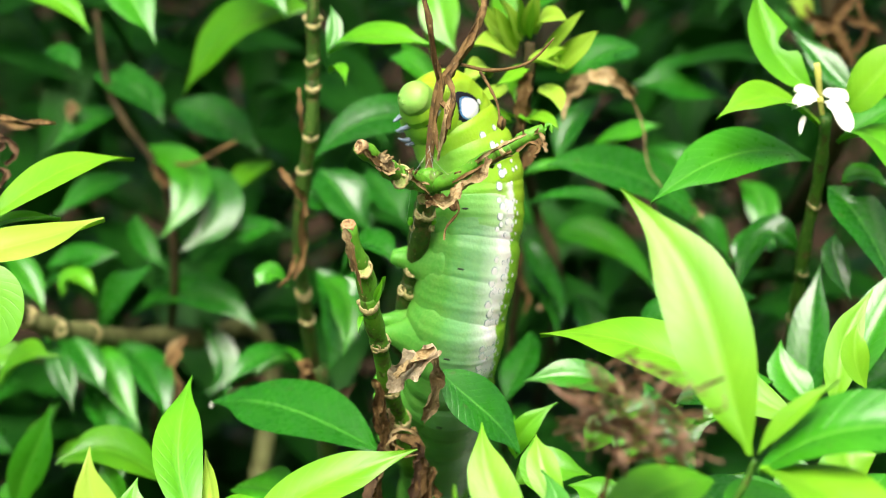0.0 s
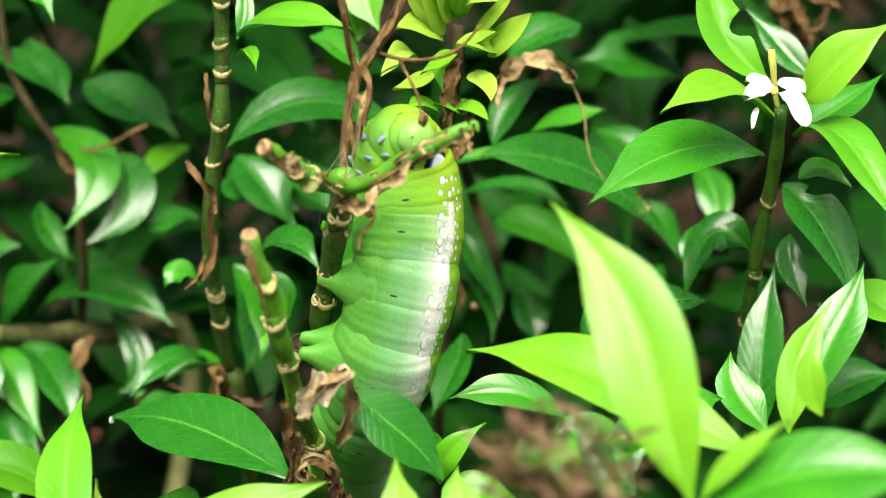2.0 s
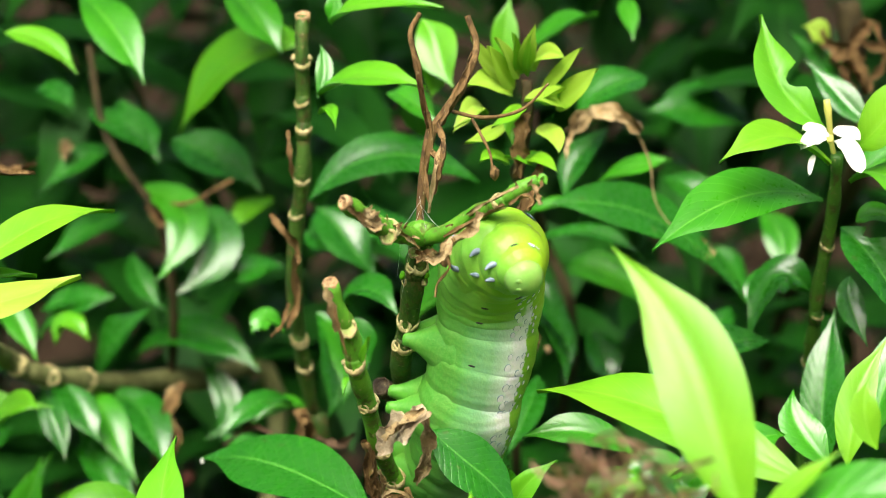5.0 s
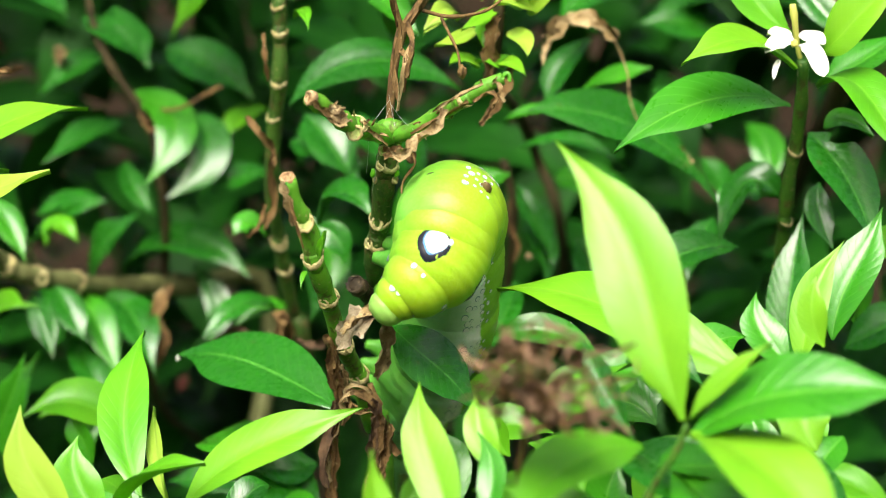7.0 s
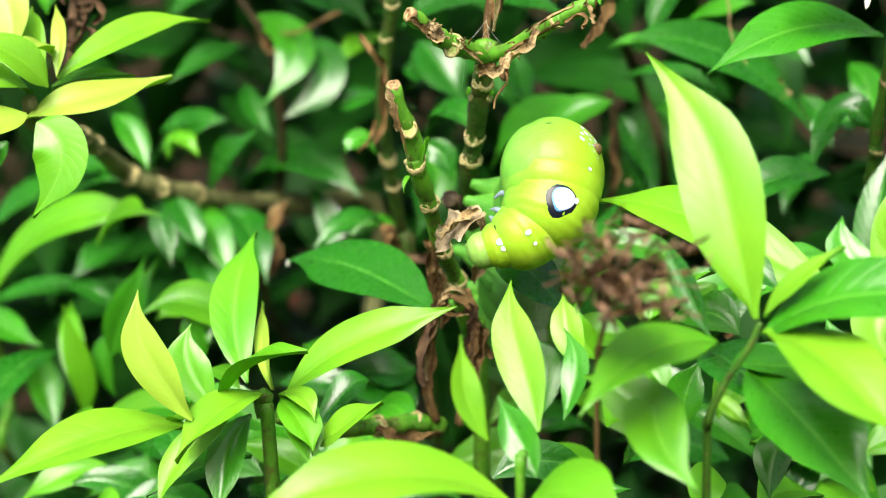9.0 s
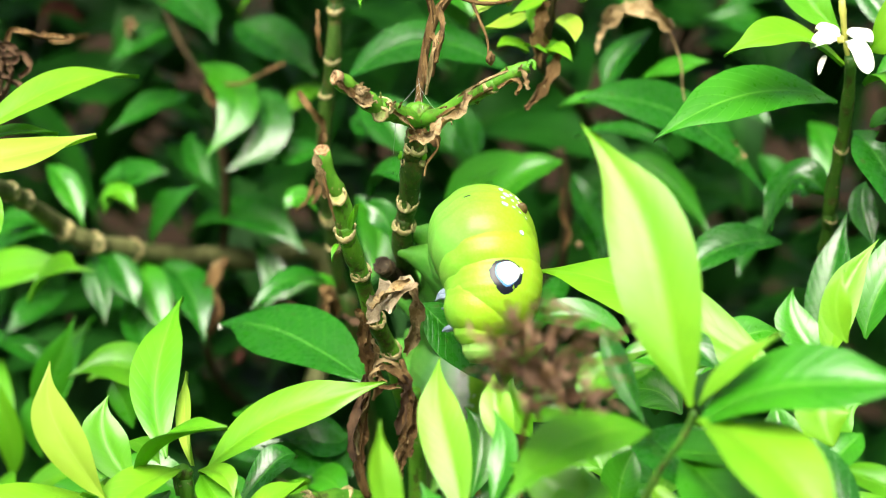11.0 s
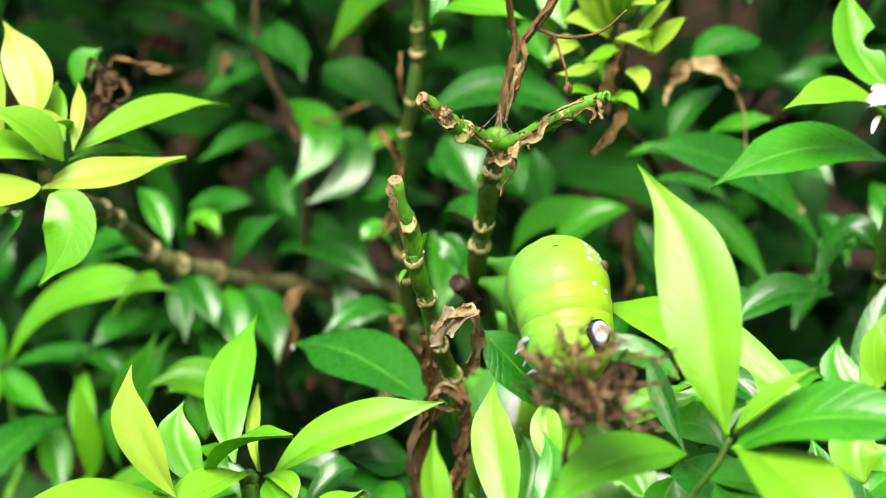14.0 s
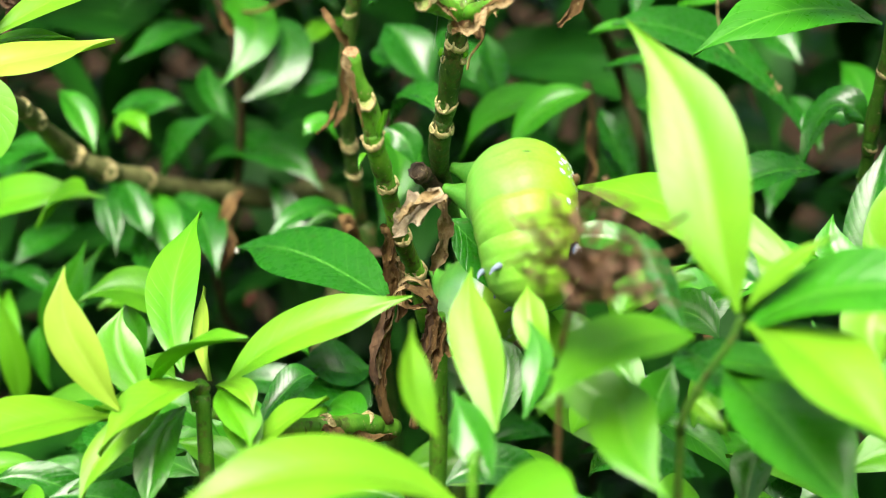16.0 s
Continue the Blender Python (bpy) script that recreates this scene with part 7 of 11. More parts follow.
scrap(dry_head, ((0.0089, 0.1814, 0.5311), (0.0097, 0.1816, 0.5312), (0.0114, 0.1744, 0.5333)), 0.00029, HUSK, "dry_floret", "", 0.60, 360, n=9)
scrap(dry_head, ((0.0059, 0.1827, 0.5337), (0.0063, 0.1785, 0.5364), (0.0051, 0.1835, 0.5353)), 0.00046, DRY, "dry_floret", "", 0.60, 361, n=9)
scrap(dry_head, ((0.0134, 0.1688, 0.5351), (0.0137, 0.1691, 0.5342), (0.0132, 0.1736, 0.5315)), 0.00027, HUSK, "dry_floret", "", 0.60, 362, n=9)
scrap(dry_head, ((0.0073, 0.1819, 0.5346), (0.0076, 0.1811, 0.5335), (0.0074, 0.1823, 0.5317)), 0.00027, HUSK, "dry_floret", "", 0.60, 363, n=9)
scrap(dry_head, ((0.0139, 0.1736, 0.5347), (0.0134, 0.1719, 0.5348), (0.0119, 0.1780, 0.5318)), 0.00044, DRY, "dry_floret", "", 0.60, 364, n=9)
scrap(dry_head, ((0.0098, 0.1748, 0.5312), (0.0109, 0.1700, 0.5316), (0.0110, 0.1737, 0.5286)), 0.00031, HUSK, "dry_floret", "", 0.60, 365, n=9)
scrap(dry_head, ((0.0095, 0.1792, 0.5355), (0.0085, 0.1780, 0.5362), (0.0089, 0.1726, 0.5396)), 0.00026, HUSK, "dry_floret", "", 0.60, 366, n=9)
scrap(dry_head, ((0.0069, 0.1706, 0.5394), (0.0066, 0.1788, 0.5357), (0.0081, 0.1766, 0.5365)), 0.00036, DRY, "dry_floret", "", 0.60, 367, n=9)
scrap(dry_head, ((0.0106, 0.1803, 0.5367), (0.0121, 0.1717, 0.5383), (0.0094, 0.1784, 0.5343)), 0.00023, HUSK, "dry_floret", "", 0.60, 368, n=9)
scrap(dry_head, ((0.0089, 0.1774, 0.5309), (0.0079, 0.1745, 0.5316), (0.0058, 0.1783, 0.5297)), 0.00029, HUSK, "dry_floret", "", 0.60, 369, n=9)
scrap(dry_head, ((0.0132, 0.1745, 0.5385), (0.0133, 0.1836, 0.5361), (0.0153, 0.1821, 0.5365)), 0.00037, DRY, "dry_floret", "", 0.60, 370, n=9)
scrap(dry_head, ((0.0129, 0.1807, 0.5305), (0.0144, 0.1722, 0.5330), (0.0147, 0.1710, 0.5326)), 0.00045, HUSK, "dry_floret", "", 0.60, 371, n=9)
scrap(dry_head, ((0.0068, 0.1735, 0.5369), (0.0052, 0.1751, 0.5370), (0.0031, 0.1846, 0.5351)), 0.00047, HUSK, "dry_floret", "", 0.60, 372, n=9)
scrap(dry_head, ((0.0067, 0.1779, 0.5345), (0.0071, 0.1805, 0.5342), (0.0079, 0.1800, 0.5352)), 0.00043, DRY, "dry_floret", "", 0.60, 373, n=9)
scrap(dry_head, ((0.0115, 0.1696, 0.5347), (0.0094, 0.1828, 0.5308), (0.0118, 0.1763, 0.5344)), 0.00031, HUSK, "dry_floret", "", 0.60, 374, n=9)
scrap(dry_head, ((0.0102, 0.1810, 0.5319), (0.0126, 0.1753, 0.5345), (0.0141, 0.1714, 0.5343)), 0.00038, HUSK, "dry_floret", "", 0.60, 375, n=9)

hedge_a = thing("hedge_shrub", (-0.0723, 0.5738, 0.0000), "dark glossy evergreen shrub deep in the hedge", "shrub", "hedge shrubs")
stem(hedge_a, ((-0.0808, 0.3553, 0.5436), (-0.0780, 0.3478, 0.5304), (-0.0731, 0.3424, 0.5227), (-0.0665, 0.3389, 0.5133), (-0.0655, 0.3403, 0.4952), (-0.0686, 0.3470, 0.4769), (-0.0731, 0.3504, 0.4499), (-0.0728, 0.4398, 0.3689), (-0.0723, 0.5738, 0.1350), (-0.0723, 0.5738, -0.0050)), (0.00064, 0.00097), BARK, (0.2, 0.4), "stem", 40)
leaf(hedge_a, (-0.0711, 0.3436, 0.5186), (-0.0609, 0.3353, 0.5143), (-0.0657, 0.3255, 0.5056), 0.0084, (0.24, -0.52, 0.82), GREEN, fold=0.05, form=(0.7, 0.9))
leaf(hedge_a, (-0.0581, 0.3446, 0.5141), (-0.0556, 0.3370, 0.5078), (-0.0626, 0.3295, 0.5019), 0.0085, (0.23, -0.65, 0.72), DEEP, fold=0.05, form=(0.6, 0.8))
leaf(hedge_a, (-0.0759, 0.3566, 0.5327), (-0.0720, 0.3495, 0.5277), (-0.0662, 0.3428, 0.5239), 0.0082, (0.32, -0.34, 0.88), DEEP)
leaf(hedge_a, (-0.0677, 0.3635, 0.5223), (-0.0587, 0.3583, 0.5188), (-0.0485, 0.3527, 0.5144), 0.0132, (0.16, -0.38, 0.91), DEEP)
leaf(hedge_a, (-0.0474, 0.3593, 0.5107), (-0.0518, 0.3549, 0.5096), (-0.0557, 0.3499, 0.5069), 0.0057, (-0.04, -0.34, 0.94), FRESH)
leaf(hedge_a, (-0.0807, 0.3371, 0.4790), (-0.0764, 0.3328, 0.4891), (-0.0676, 0.3286, 0.4996), 0.0104, (-0.85, -0.33, 0.40), DEEP)
leaf(hedge_a, (-0.0766, 0.3485, 0.4811), (-0.0632, 0.3451, 0.4863), (-0.0492, 0.3383, 0.4822), 0.0115, (-0.10, -0.15, 0.98), DEEP)
leaf(hedge_a, (-0.0924, 0.3384, 0.4898), (-0.0842, 0.3380, 0.4961), (-0.0760, 0.3363, 0.4988), 0.0080, (-0.49, -0.27, 0.83), DEEP)
leaf(hedge_a, (-0.0915, 0.3358, 0.4826), (-0.0845, 0.3288, 0.4817), (-0.0779, 0.3204, 0.4769), 0.0077, (0.03, -0.32, 0.95), DEEP)
leaf(hedge_a, (-0.0826, 0.3269, 0.4801), (-0.0753, 0.3162, 0.4763), (-0.0683, 0.3052, 0.4717), 0.0093, (0.22, -0.22, 0.95), DEEP)
leaf(hedge_a, (-0.0781, 0.3303, 0.4821), (-0.0690, 0.3215, 0.4799), (-0.0632, 0.3111, 0.4733), 0.0086, (0.24, -0.24, 0.94), DEEP)
leaf(hedge_a, (-0.0915, 0.3551, 0.5357), (-0.0873, 0.3510, 0.5354), (-0.0826, 0.3462, 0.5331), 0.0059, (-0.01, -0.28, 0.96), DEEP)
leaf(hedge_a, (-0.0782, 0.3583, 0.5225), (-0.0829, 0.3524, 0.5212), (-0.0909, 0.3455, 0.5167), 0.0075, (-0.07, -0.36, 0.93), DEEP)
leaf(hedge_a, (-0.0768, 0.3585, 0.5086), (-0.0825, 0.3514, 0.5072), (-0.0903, 0.3437, 0.5043), 0.0082, (0.01, -0.28, 0.96), DEEP)
leaf(hedge_a, (-0.0747, 0.3510, 0.5025), (-0.0729, 0.3455, 0.4983), (-0.0666, 0.3400, 0.4942), 0.0054, (0.35, -0.39, 0.85), DEEP)
leaf(hedge_a, (-0.0628, 0.3486, 0.4813), (-0.0567, 0.3431, 0.4735), (-0.0609, 0.3384, 0.4680), 0.0054, (0.08, -0.79, 0.61), DEEP)
leaf(hedge_a, (-0.0391, 0.3086, 0.4883), (-0.0448, 0.3038, 0.4899), (-0.0509, 0.2973, 0.4866), 0.0055, (0.07, -0.22, 0.97), DEEP)
leaf(hedge_a, (-0.0542, 0.3204, 0.4768), (-0.0490, 0.3173, 0.4758), (-0.0423, 0.3154, 0.4777), 0.0051, (-0.17, -0.23, 0.96), DEEP)
leaf(hedge_a, (-0.0921, 0.2973, 0.4867), (-0.0864, 0.2968, 0.4924), (-0.0810, 0.2947, 0.4941), 0.0081, (-0.57, -0.22, 0.79), FRESH)
leaf(hedge_a, (-0.0867, 0.2833, 0.4701), (-0.0826, 0.2841, 0.4795), (-0.0789, 0.2851, 0.4895), 0.0067, (-0.10, -0.99, 0.13), GREEN)
leaf(hedge_a, (-0.0578, 0.2733, 0.4792), (-0.0664, 0.2729, 0.4852), (-0.0755, 0.2700, 0.4848), 0.0100, (0.33, -0.25, 0.91), FRESH)
leaf(hedge_a, (-0.0640, 0.2674, 0.4774), (-0.0659, 0.2691, 0.4822), (-0.0678, 0.2704, 0.4858), 0.0044, (-0.17, -0.95, 0.27), GREEN)
leaf(hedge_a, (-0.0452, 0.2688, 0.4814), (-0.0398, 0.2629, 0.4833), (-0.0346, 0.2566, 0.4843), 0.0095, (-0.27, -0.00, 0.96), GREEN)
scrap(hedge_a, ((-0.0650, 0.3217, 0.4733), (-0.0659, 0.3226, 0.4794), (-0.0628, 0.3257, 0.4841), (-0.0622, 0.3262, 0.4856)), 0.00269, TAN, "dead_leaf_scrap", "", 0.50, 90, n=22)
scrap(hedge_a, ((-0.0611, 0.3237, 0.4860), (-0.0648, 0.3218, 0.4809), (-0.0633, 0.3197, 0.4750), (-0.0648, 0.3186, 0.4719)), 0.00268, DRY, "dead_leaf_scrap", "", 0.50, 91, n=22)
stem(hedge_a, ((-0.0670, 0.3401, 0.5164), (-0.0602, 0.3353, 0.5178), (-0.0547, 0.3362, 0.5203), (-0.0516, 0.3367, 0.5218)), (0.00031, 0.00041), DRY, (), "dead_twig", 28)
scrap(hedge_a, ((-0.0864, 0.3516, 0.5261), (-0.0858, 0.3508, 0.5239), (-0.0860, 0.3502, 0.5224)), 0.00277, TAN, "dead_leaf_scrap", "", 0.50, 92, n=22)
scrap(hedge_a, ((-0.0911, 0.3139, 0.5321), (-0.0870, 0.3135, 0.5311), (-0.0824, 0.3139, 0.5321)), 0.00134, DRY, "dead_leaf_scrap", "", 0.50, 93, n=22)
scrap(hedge_a, ((-0.0683, 0.3400, 0.5163), (-0.0658, 0.3367, 0.5145), (-0.0642, 0.3369, 0.5151)), 0.00270, DRY, "dead_leaf_scrap", "", 0.50, 97, n=22)
leaf(hedge_a, (-0.0678, 0.3586, 0.4504), (-0.0690, 0.3584, 0.4499), (-0.0701, 0.3578, 0.4480), 0.0031, (-0.49, -0.55, 0.68), RUST, "rust-orange fallen leaf")
leaf(hedge_a, (-0.1193, 0.3927, 0.5149), (-0.1160, 0.3935, 0.5170), (-0.1100, 0.3925, 0.5142), 0.0061, (0.06, -0.29, 0.95), RUST)
leaf(hedge_a, (-0.0750, 0.3193, 0.4738), (-0.0730, 0.3199, 0.4755), (-0.0711, 0.3200, 0.4759), 0.0034, (-0.37, -0.39, 0.84), RUST)

hedge_b = thing("hedge_shrub", (-0.1147, 0.5503, 0.0000), "broad-leaved glossy shrub beside the woody branch", "shrub", "hedge shrubs")
stem(hedge_b, ((-0.1190, 0.3075, 0.4709), (-0.1188, 0.3090, 0.4602), (-0.1178, 0.3096, 0.4472), (-0.1176, 0.3092, 0.4315), (-0.1165, 0.4056, 0.3539), (-0.1147, 0.5503, 0.1295), (-0.1147, 0.5503, -0.0050)), (0.00082, 0.00112), STEM, (0.3,), "stem", 40)
leaf(hedge_b, (-0.1175, 0.3050, 0.4712), (-0.1019, 0.3051, 0.4862), (-0.0806, 0.3017, 0.4914), 0.0105, (-0.46, -0.44, 0.77), FRESH, fold=0.2)
leaf(hedge_b, (-0.1301, 0.3375, 0.4727), (-0.1151, 0.3379, 0.4813), (-0.0984, 0.3374, 0.4870), 0.0116, (-0.39, -0.31, 0.86), DEEP)
leaf(hedge_b, (-0.1181, 0.3050, 0.4713), (-0.1222, 0.3043, 0.4767), (-0.1269, 0.3046, 0.4846), 0.0080, (0.75, -0.45, 0.48), GREEN)
leaf(hedge_b, (-0.1172, 0.2998, 0.4715), (-0.1155, 0.2917, 0.4676), (-0.1175, 0.2832, 0.4625), 0.0053, (-0.40, -0.44, 0.81), FRESH)
leaf(hedge_b, (-0.1016, 0.2948, 0.4651), (-0.1066, 0.2811, 0.4641), (-0.1096, 0.2657, 0.4583), 0.0091, (0.02, -0.23, 0.97), DEEP)
leaf(hedge_b, (-0.1011, 0.3050, 0.4712), (-0.0982, 0.2959, 0.4644), (-0.0939, 0.2868, 0.4577), 0.0049, (0.18, -0.54, 0.82), FRESH)
leaf(hedge_b, (-0.0884, 0.2968, 0.4634), (-0.0864, 0.2998, 0.4715), (-0.0820, 0.3035, 0.4817), 0.0062, (-0.38, -0.82, 0.43), GREEN)
leaf(hedge_b, (-0.1265, 0.3204, 0.4623), (-0.1116, 0.3193, 0.4666), (-0.0964, 0.3177, 0.4696), 0.0060, (-0.25, -0.28, 0.93), DEEP)
leaf(hedge_b, (-0.1119, 0.3131, 0.4568), (-0.1090, 0.3057, 0.4513), (-0.1041, 0.2982, 0.4451), 0.0069, (0.39, -0.43, 0.81), GREEN)
leaf(hedge_b, (-0.1201, 0.3071, 0.4697), (-0.1141, 0.3018, 0.4662), (-0.1049, 0.2975, 0.4653), 0.0069, (0.06, -0.33, 0.94), GREEN)
leaf(hedge_b, (-0.0843, 0.3069, 0.4690), (-0.0799, 0.3047, 0.4704), (-0.0741, 0.3018, 0.4698), 0.0060, (-0.18, -0.21, 0.96), FRESH)
leaf(hedge_b, (-0.1394, 0.3448, 0.4708), (-0.1370, 0.3469, 0.4766), (-0.1344, 0.3485, 0.4810), 0.0063, (0.14, -0.95, 0.28), DEEP)
leaf(hedge_b, (-0.1322, 0.3181, 0.4705), (-0.1271, 0.3145, 0.4681), (-0.1219, 0.3105, 0.4643), 0.0072, (0.27, -0.36, 0.89), FRESH)
leaf(hedge_b, (-0.0937, 0.2863, 0.4563), (-0.0938, 0.2876, 0.4672), (-0.0968, 0.2888, 0.4777), 0.0054, (0.07, -0.99, 0.13), FRESH)
leaf(hedge_b, (-0.0886, 0.3024, 0.4639), (-0.0864, 0.3027, 0.4723), (-0.0826, 0.3033, 0.4813), 0.0069, (-0.74, -0.60, 0.29), FRESH)
leaf(hedge_b, (-0.0690, 0.2929, 0.4744), (-0.0741, 0.2922, 0.4763), (-0.0795, 0.2903, 0.4748), 0.0059, (0.10, -0.27, 0.96), FRESH)
leaf(hedge_b, (-0.0879, 0.2876, 0.4600), (-0.0898, 0.2900, 0.4664), (-0.0886, 0.2920, 0.4721), 0.0049, (-0.46, -0.84, 0.28), GREEN)
leaf(hedge_b, (-0.0849, 0.3146, 0.4902), (-0.0823, 0.3087, 0.4851), (-0.0796, 0.3029, 0.4801), 0.0049, (-0.08, -0.67, 0.73), DEEP)
leaf(hedge_b, (-0.0817, 0.3146, 0.4904), (-0.0780, 0.3105, 0.4863), (-0.0740, 0.3063, 0.4822), 0.0063, (0.39, -0.44, 0.81), DEEP)
leaf(hedge_b, (-0.0814, 0.3234, 0.4852), (-0.0747, 0.3166, 0.4811), (-0.0682, 0.3083, 0.4729), 0.0067, (0.35, -0.39, 0.85), GREEN)
leaf(hedge_b, (-0.0779, 0.3279, 0.4831), (-0.0704, 0.3244, 0.4807), (-0.0656, 0.3200, 0.4759), 0.0061, (0.28, -0.37, 0.89), DEEP)
leaf(hedge_b, (-0.0944, 0.3200, 0.5052), (-0.0896, 0.3161, 0.5017), (-0.0852, 0.3113, 0.4959), 0.0058, (0.39, -0.44, 0.81), GREEN)
leaf(hedge_b, (-0.1095, 0.3226, 0.4830), (-0.1022, 0.3220, 0.4887), (-0.0943, 0.3202, 0.4911), 0.0069, (-0.48, -0.26, 0.84), DEEP)
leaf(hedge_b, (-0.0840, 0.3194, 0.4961), (-0.0811, 0.3195, 0.5000), (-0.0768, 0.3173, 0.4977), 0.0061, (-0.27, -0.22, 0.94), FRESH, wave=0.1)
leaf(hedge_b, (-0.0911, 0.3403, 0.4950), (-0.0837, 0.3397, 0.4971), (-0.0763, 0.3387, 0.4979), 0.0074, (-0.22, -0.27, 0.94), DEEP)
leaf(hedge_b, (-0.0967, 0.3256, 0.4912), (-0.1019, 0.3234, 0.4926), (-0.1070, 0.3208, 0.4928), 0.0067, (0.23, -0.19, 0.95), DEEP)
leaf(hedge_b, (-0.0912, 0.3026, 0.4720), (-0.0969, 0.3034, 0.4742), (-0.1026, 0.3038, 0.4752), 0.0057, (0.23, -0.32, 0.92), DEEP)
leaf(hedge_b, (-0.0739, 0.2984, 0.4749), (-0.0723, 0.2946, 0.4718), (-0.0707, 0.2904, 0.4676), 0.0063, (0.42, -0.51, 0.75), GREEN)
leaf(hedge_b, (-0.0800, 0.3157, 0.4788), (-0.0749, 0.3089, 0.4746), (-0.0699, 0.3017, 0.4694), 0.0067, (0.33, -0.35, 0.88), DEEP)
leaf(hedge_b, (-0.0967, 0.3326, 0.4739), (-0.1012, 0.3255, 0.4728), (-0.1055, 0.3181, 0.4706), 0.0074, (0.03, -0.24, 0.97), DEEP)

hedge_c = thing("hedge_shrub", (0.0022, 0.5595, 0.0000), "dark glossy shrub standing behind the caterpillar", "shrub", "hedge shrubs")
stem(hedge_c, ((0.0014, 0.3365, 0.5067), (0.0030, 0.3378, 0.4957), (0.0013, 0.3417, 0.4769), (0.0001, 0.3406, 0.4593), (0.0009, 0.4281, 0.3766), (0.0022, 0.5595, 0.1378), (0.0022, 0.5595, -0.0050)), (0.00075, 0.00097), BARK, (0.2, 0.4, 0.5), "stem", 40)
leaf(hedge_c, (-0.0338, 0.3042, 0.5276), (-0.0196, 0.3101, 0.5327), (-0.0049, 0.3123, 0.5277), 0.0103, (0.10, -0.37, 0.92), DEEP, "long dark glossy leaf with a pale midrib", fold=0.12)
leaf(hedge_c, (-0.0358, 0.3348, 0.5166), (-0.0311, 0.3305, 0.5121), (-0.0254, 0.3256, 0.5059), 0.0103, (0.29, -0.57, 0.77), DEEP)
leaf(hedge_c, (-0.0393, 0.3379, 0.5104), (-0.0324, 0.3349, 0.5096), (-0.0249, 0.3314, 0.5073), 0.0118, (0.06, -0.32, 0.95), DEEP)
leaf(hedge_c, (-0.0288, 0.2949, 0.5094), (-0.0239, 0.2930, 0.5151), (-0.0183, 0.2882, 0.5128), 0.0085, (-0.36, -0.09, 0.93), DEEP)
leaf(hedge_c, (-0.0279, 0.2901, 0.5107), (-0.0248, 0.2894, 0.5087), (-0.0231, 0.2878, 0.5044), 0.0049, (0.12, -0.90, 0.42), DEEP)
leaf(hedge_c, (-0.0340, 0.3136, 0.5020), (-0.0290, 0.3071, 0.4988), (-0.0293, 0.2994, 0.4923), 0.0077, (0.39, -0.43, 0.81), GREEN)
leaf(hedge_c, (-0.0358, 0.3234, 0.4999), (-0.0311, 0.3158, 0.4936), (-0.0329, 0.3076, 0.4856), 0.0093, (0.42, -0.56, 0.71), DEEP)
leaf(hedge_c, (-0.0305, 0.3461, 0.5109), (-0.0336, 0.3410, 0.5078), (-0.0383, 0.3364, 0.5064), 0.0084, (-0.07, -0.38, 0.92), DEEP)
leaf(hedge_c, (-0.0271, 0.3468, 0.5130), (-0.0235, 0.3413, 0.5088), (-0.0190, 0.3362, 0.5058), 0.0095, (0.32, -0.35, 0.88), DEEP)
leaf(hedge_c, (0.0074, 0.3038, 0.5263), (0.0234, 0.3097, 0.5207), (0.0415, 0.3120, 0.5050), 0.0115, (0.55, -0.37, 0.75), DEEP, "long dark glossy leaf with a pale midrib", fold=0.1)
leaf(hedge_c, (0.0034, 0.3167, 0.5107), (-0.0043, 0.3141, 0.5072), (-0.0104, 0.3103, 0.5004), 0.0086, (-0.38, -0.47, 0.80), GREEN)
leaf(hedge_c, (-0.0013, 0.3258, 0.5065), (-0.0115, 0.3212, 0.5048), (-0.0195, 0.3147, 0.4977), 0.0111, (-0.27, -0.29, 0.92), GREEN)
leaf(hedge_c, (0.0043, 0.3302, 0.5038), (0.0072, 0.3254, 0.4981), (0.0108, 0.3202, 0.4909), 0.0057, (0.47, -0.56, 0.68), DEEP)
leaf(hedge_c, (0.0028, 0.3104, 0.5227), (0.0085, 0.3108, 0.5238), (0.0151, 0.3111, 0.5245), 0.0033, (-0.13, -0.30, 0.95), GREEN)
leaf(hedge_c, (-0.0174, 0.3345, 0.5156), (-0.0160, 0.3324, 0.5098), (-0.0140, 0.3303, 0.5041), 0.0063, (0.59, -0.69, 0.42), DEEP)
leaf(hedge_c, (-0.0371, 0.3390, 0.5136), (-0.0317, 0.3325, 0.5101), (-0.0243, 0.3251, 0.5045), 0.0088, (0.28, -0.33, 0.90), DEEP)
leaf(hedge_c, (-0.0444, 0.3429, 0.5022), (-0.0499, 0.3403, 0.5023), (-0.0553, 0.3372, 0.5011), 0.0076, (0.04, -0.27, 0.96), DEEP)
leaf(hedge_c, (0.0106, 0.3448, 0.5002), (0.0193, 0.3404, 0.4990), (0.0312, 0.3330, 0.4897), 0.0097, (0.21, -0.42, 0.88), GREEN)
leaf(hedge_c, (0.0047, 0.3344, 0.5007), (0.0078, 0.3266, 0.4940), (0.0097, 0.3188, 0.4871), 0.0066, (0.42, -0.52, 0.75), DEEP)
leaf(hedge_c, (0.0047, 0.3254, 0.5127), (0.0142, 0.3208, 0.5145), (0.0238, 0.3147, 0.5123), 0.0047, (-0.11, -0.23, 0.97), DEEP)
leaf(hedge_c, (0.0044, 0.3078, 0.4934), (0.0028, 0.2996, 0.4893), (-0.0010, 0.2915, 0.4852), 0.0068, (-0.36, -0.32, 0.88), DEEP)
leaf(hedge_c, (0.0228, 0.2820, 0.5029), (0.0256, 0.2818, 0.5062), (0.0316, 0.2807, 0.5067), 0.0070, (-0.41, -0.26, 0.88), DEEP)
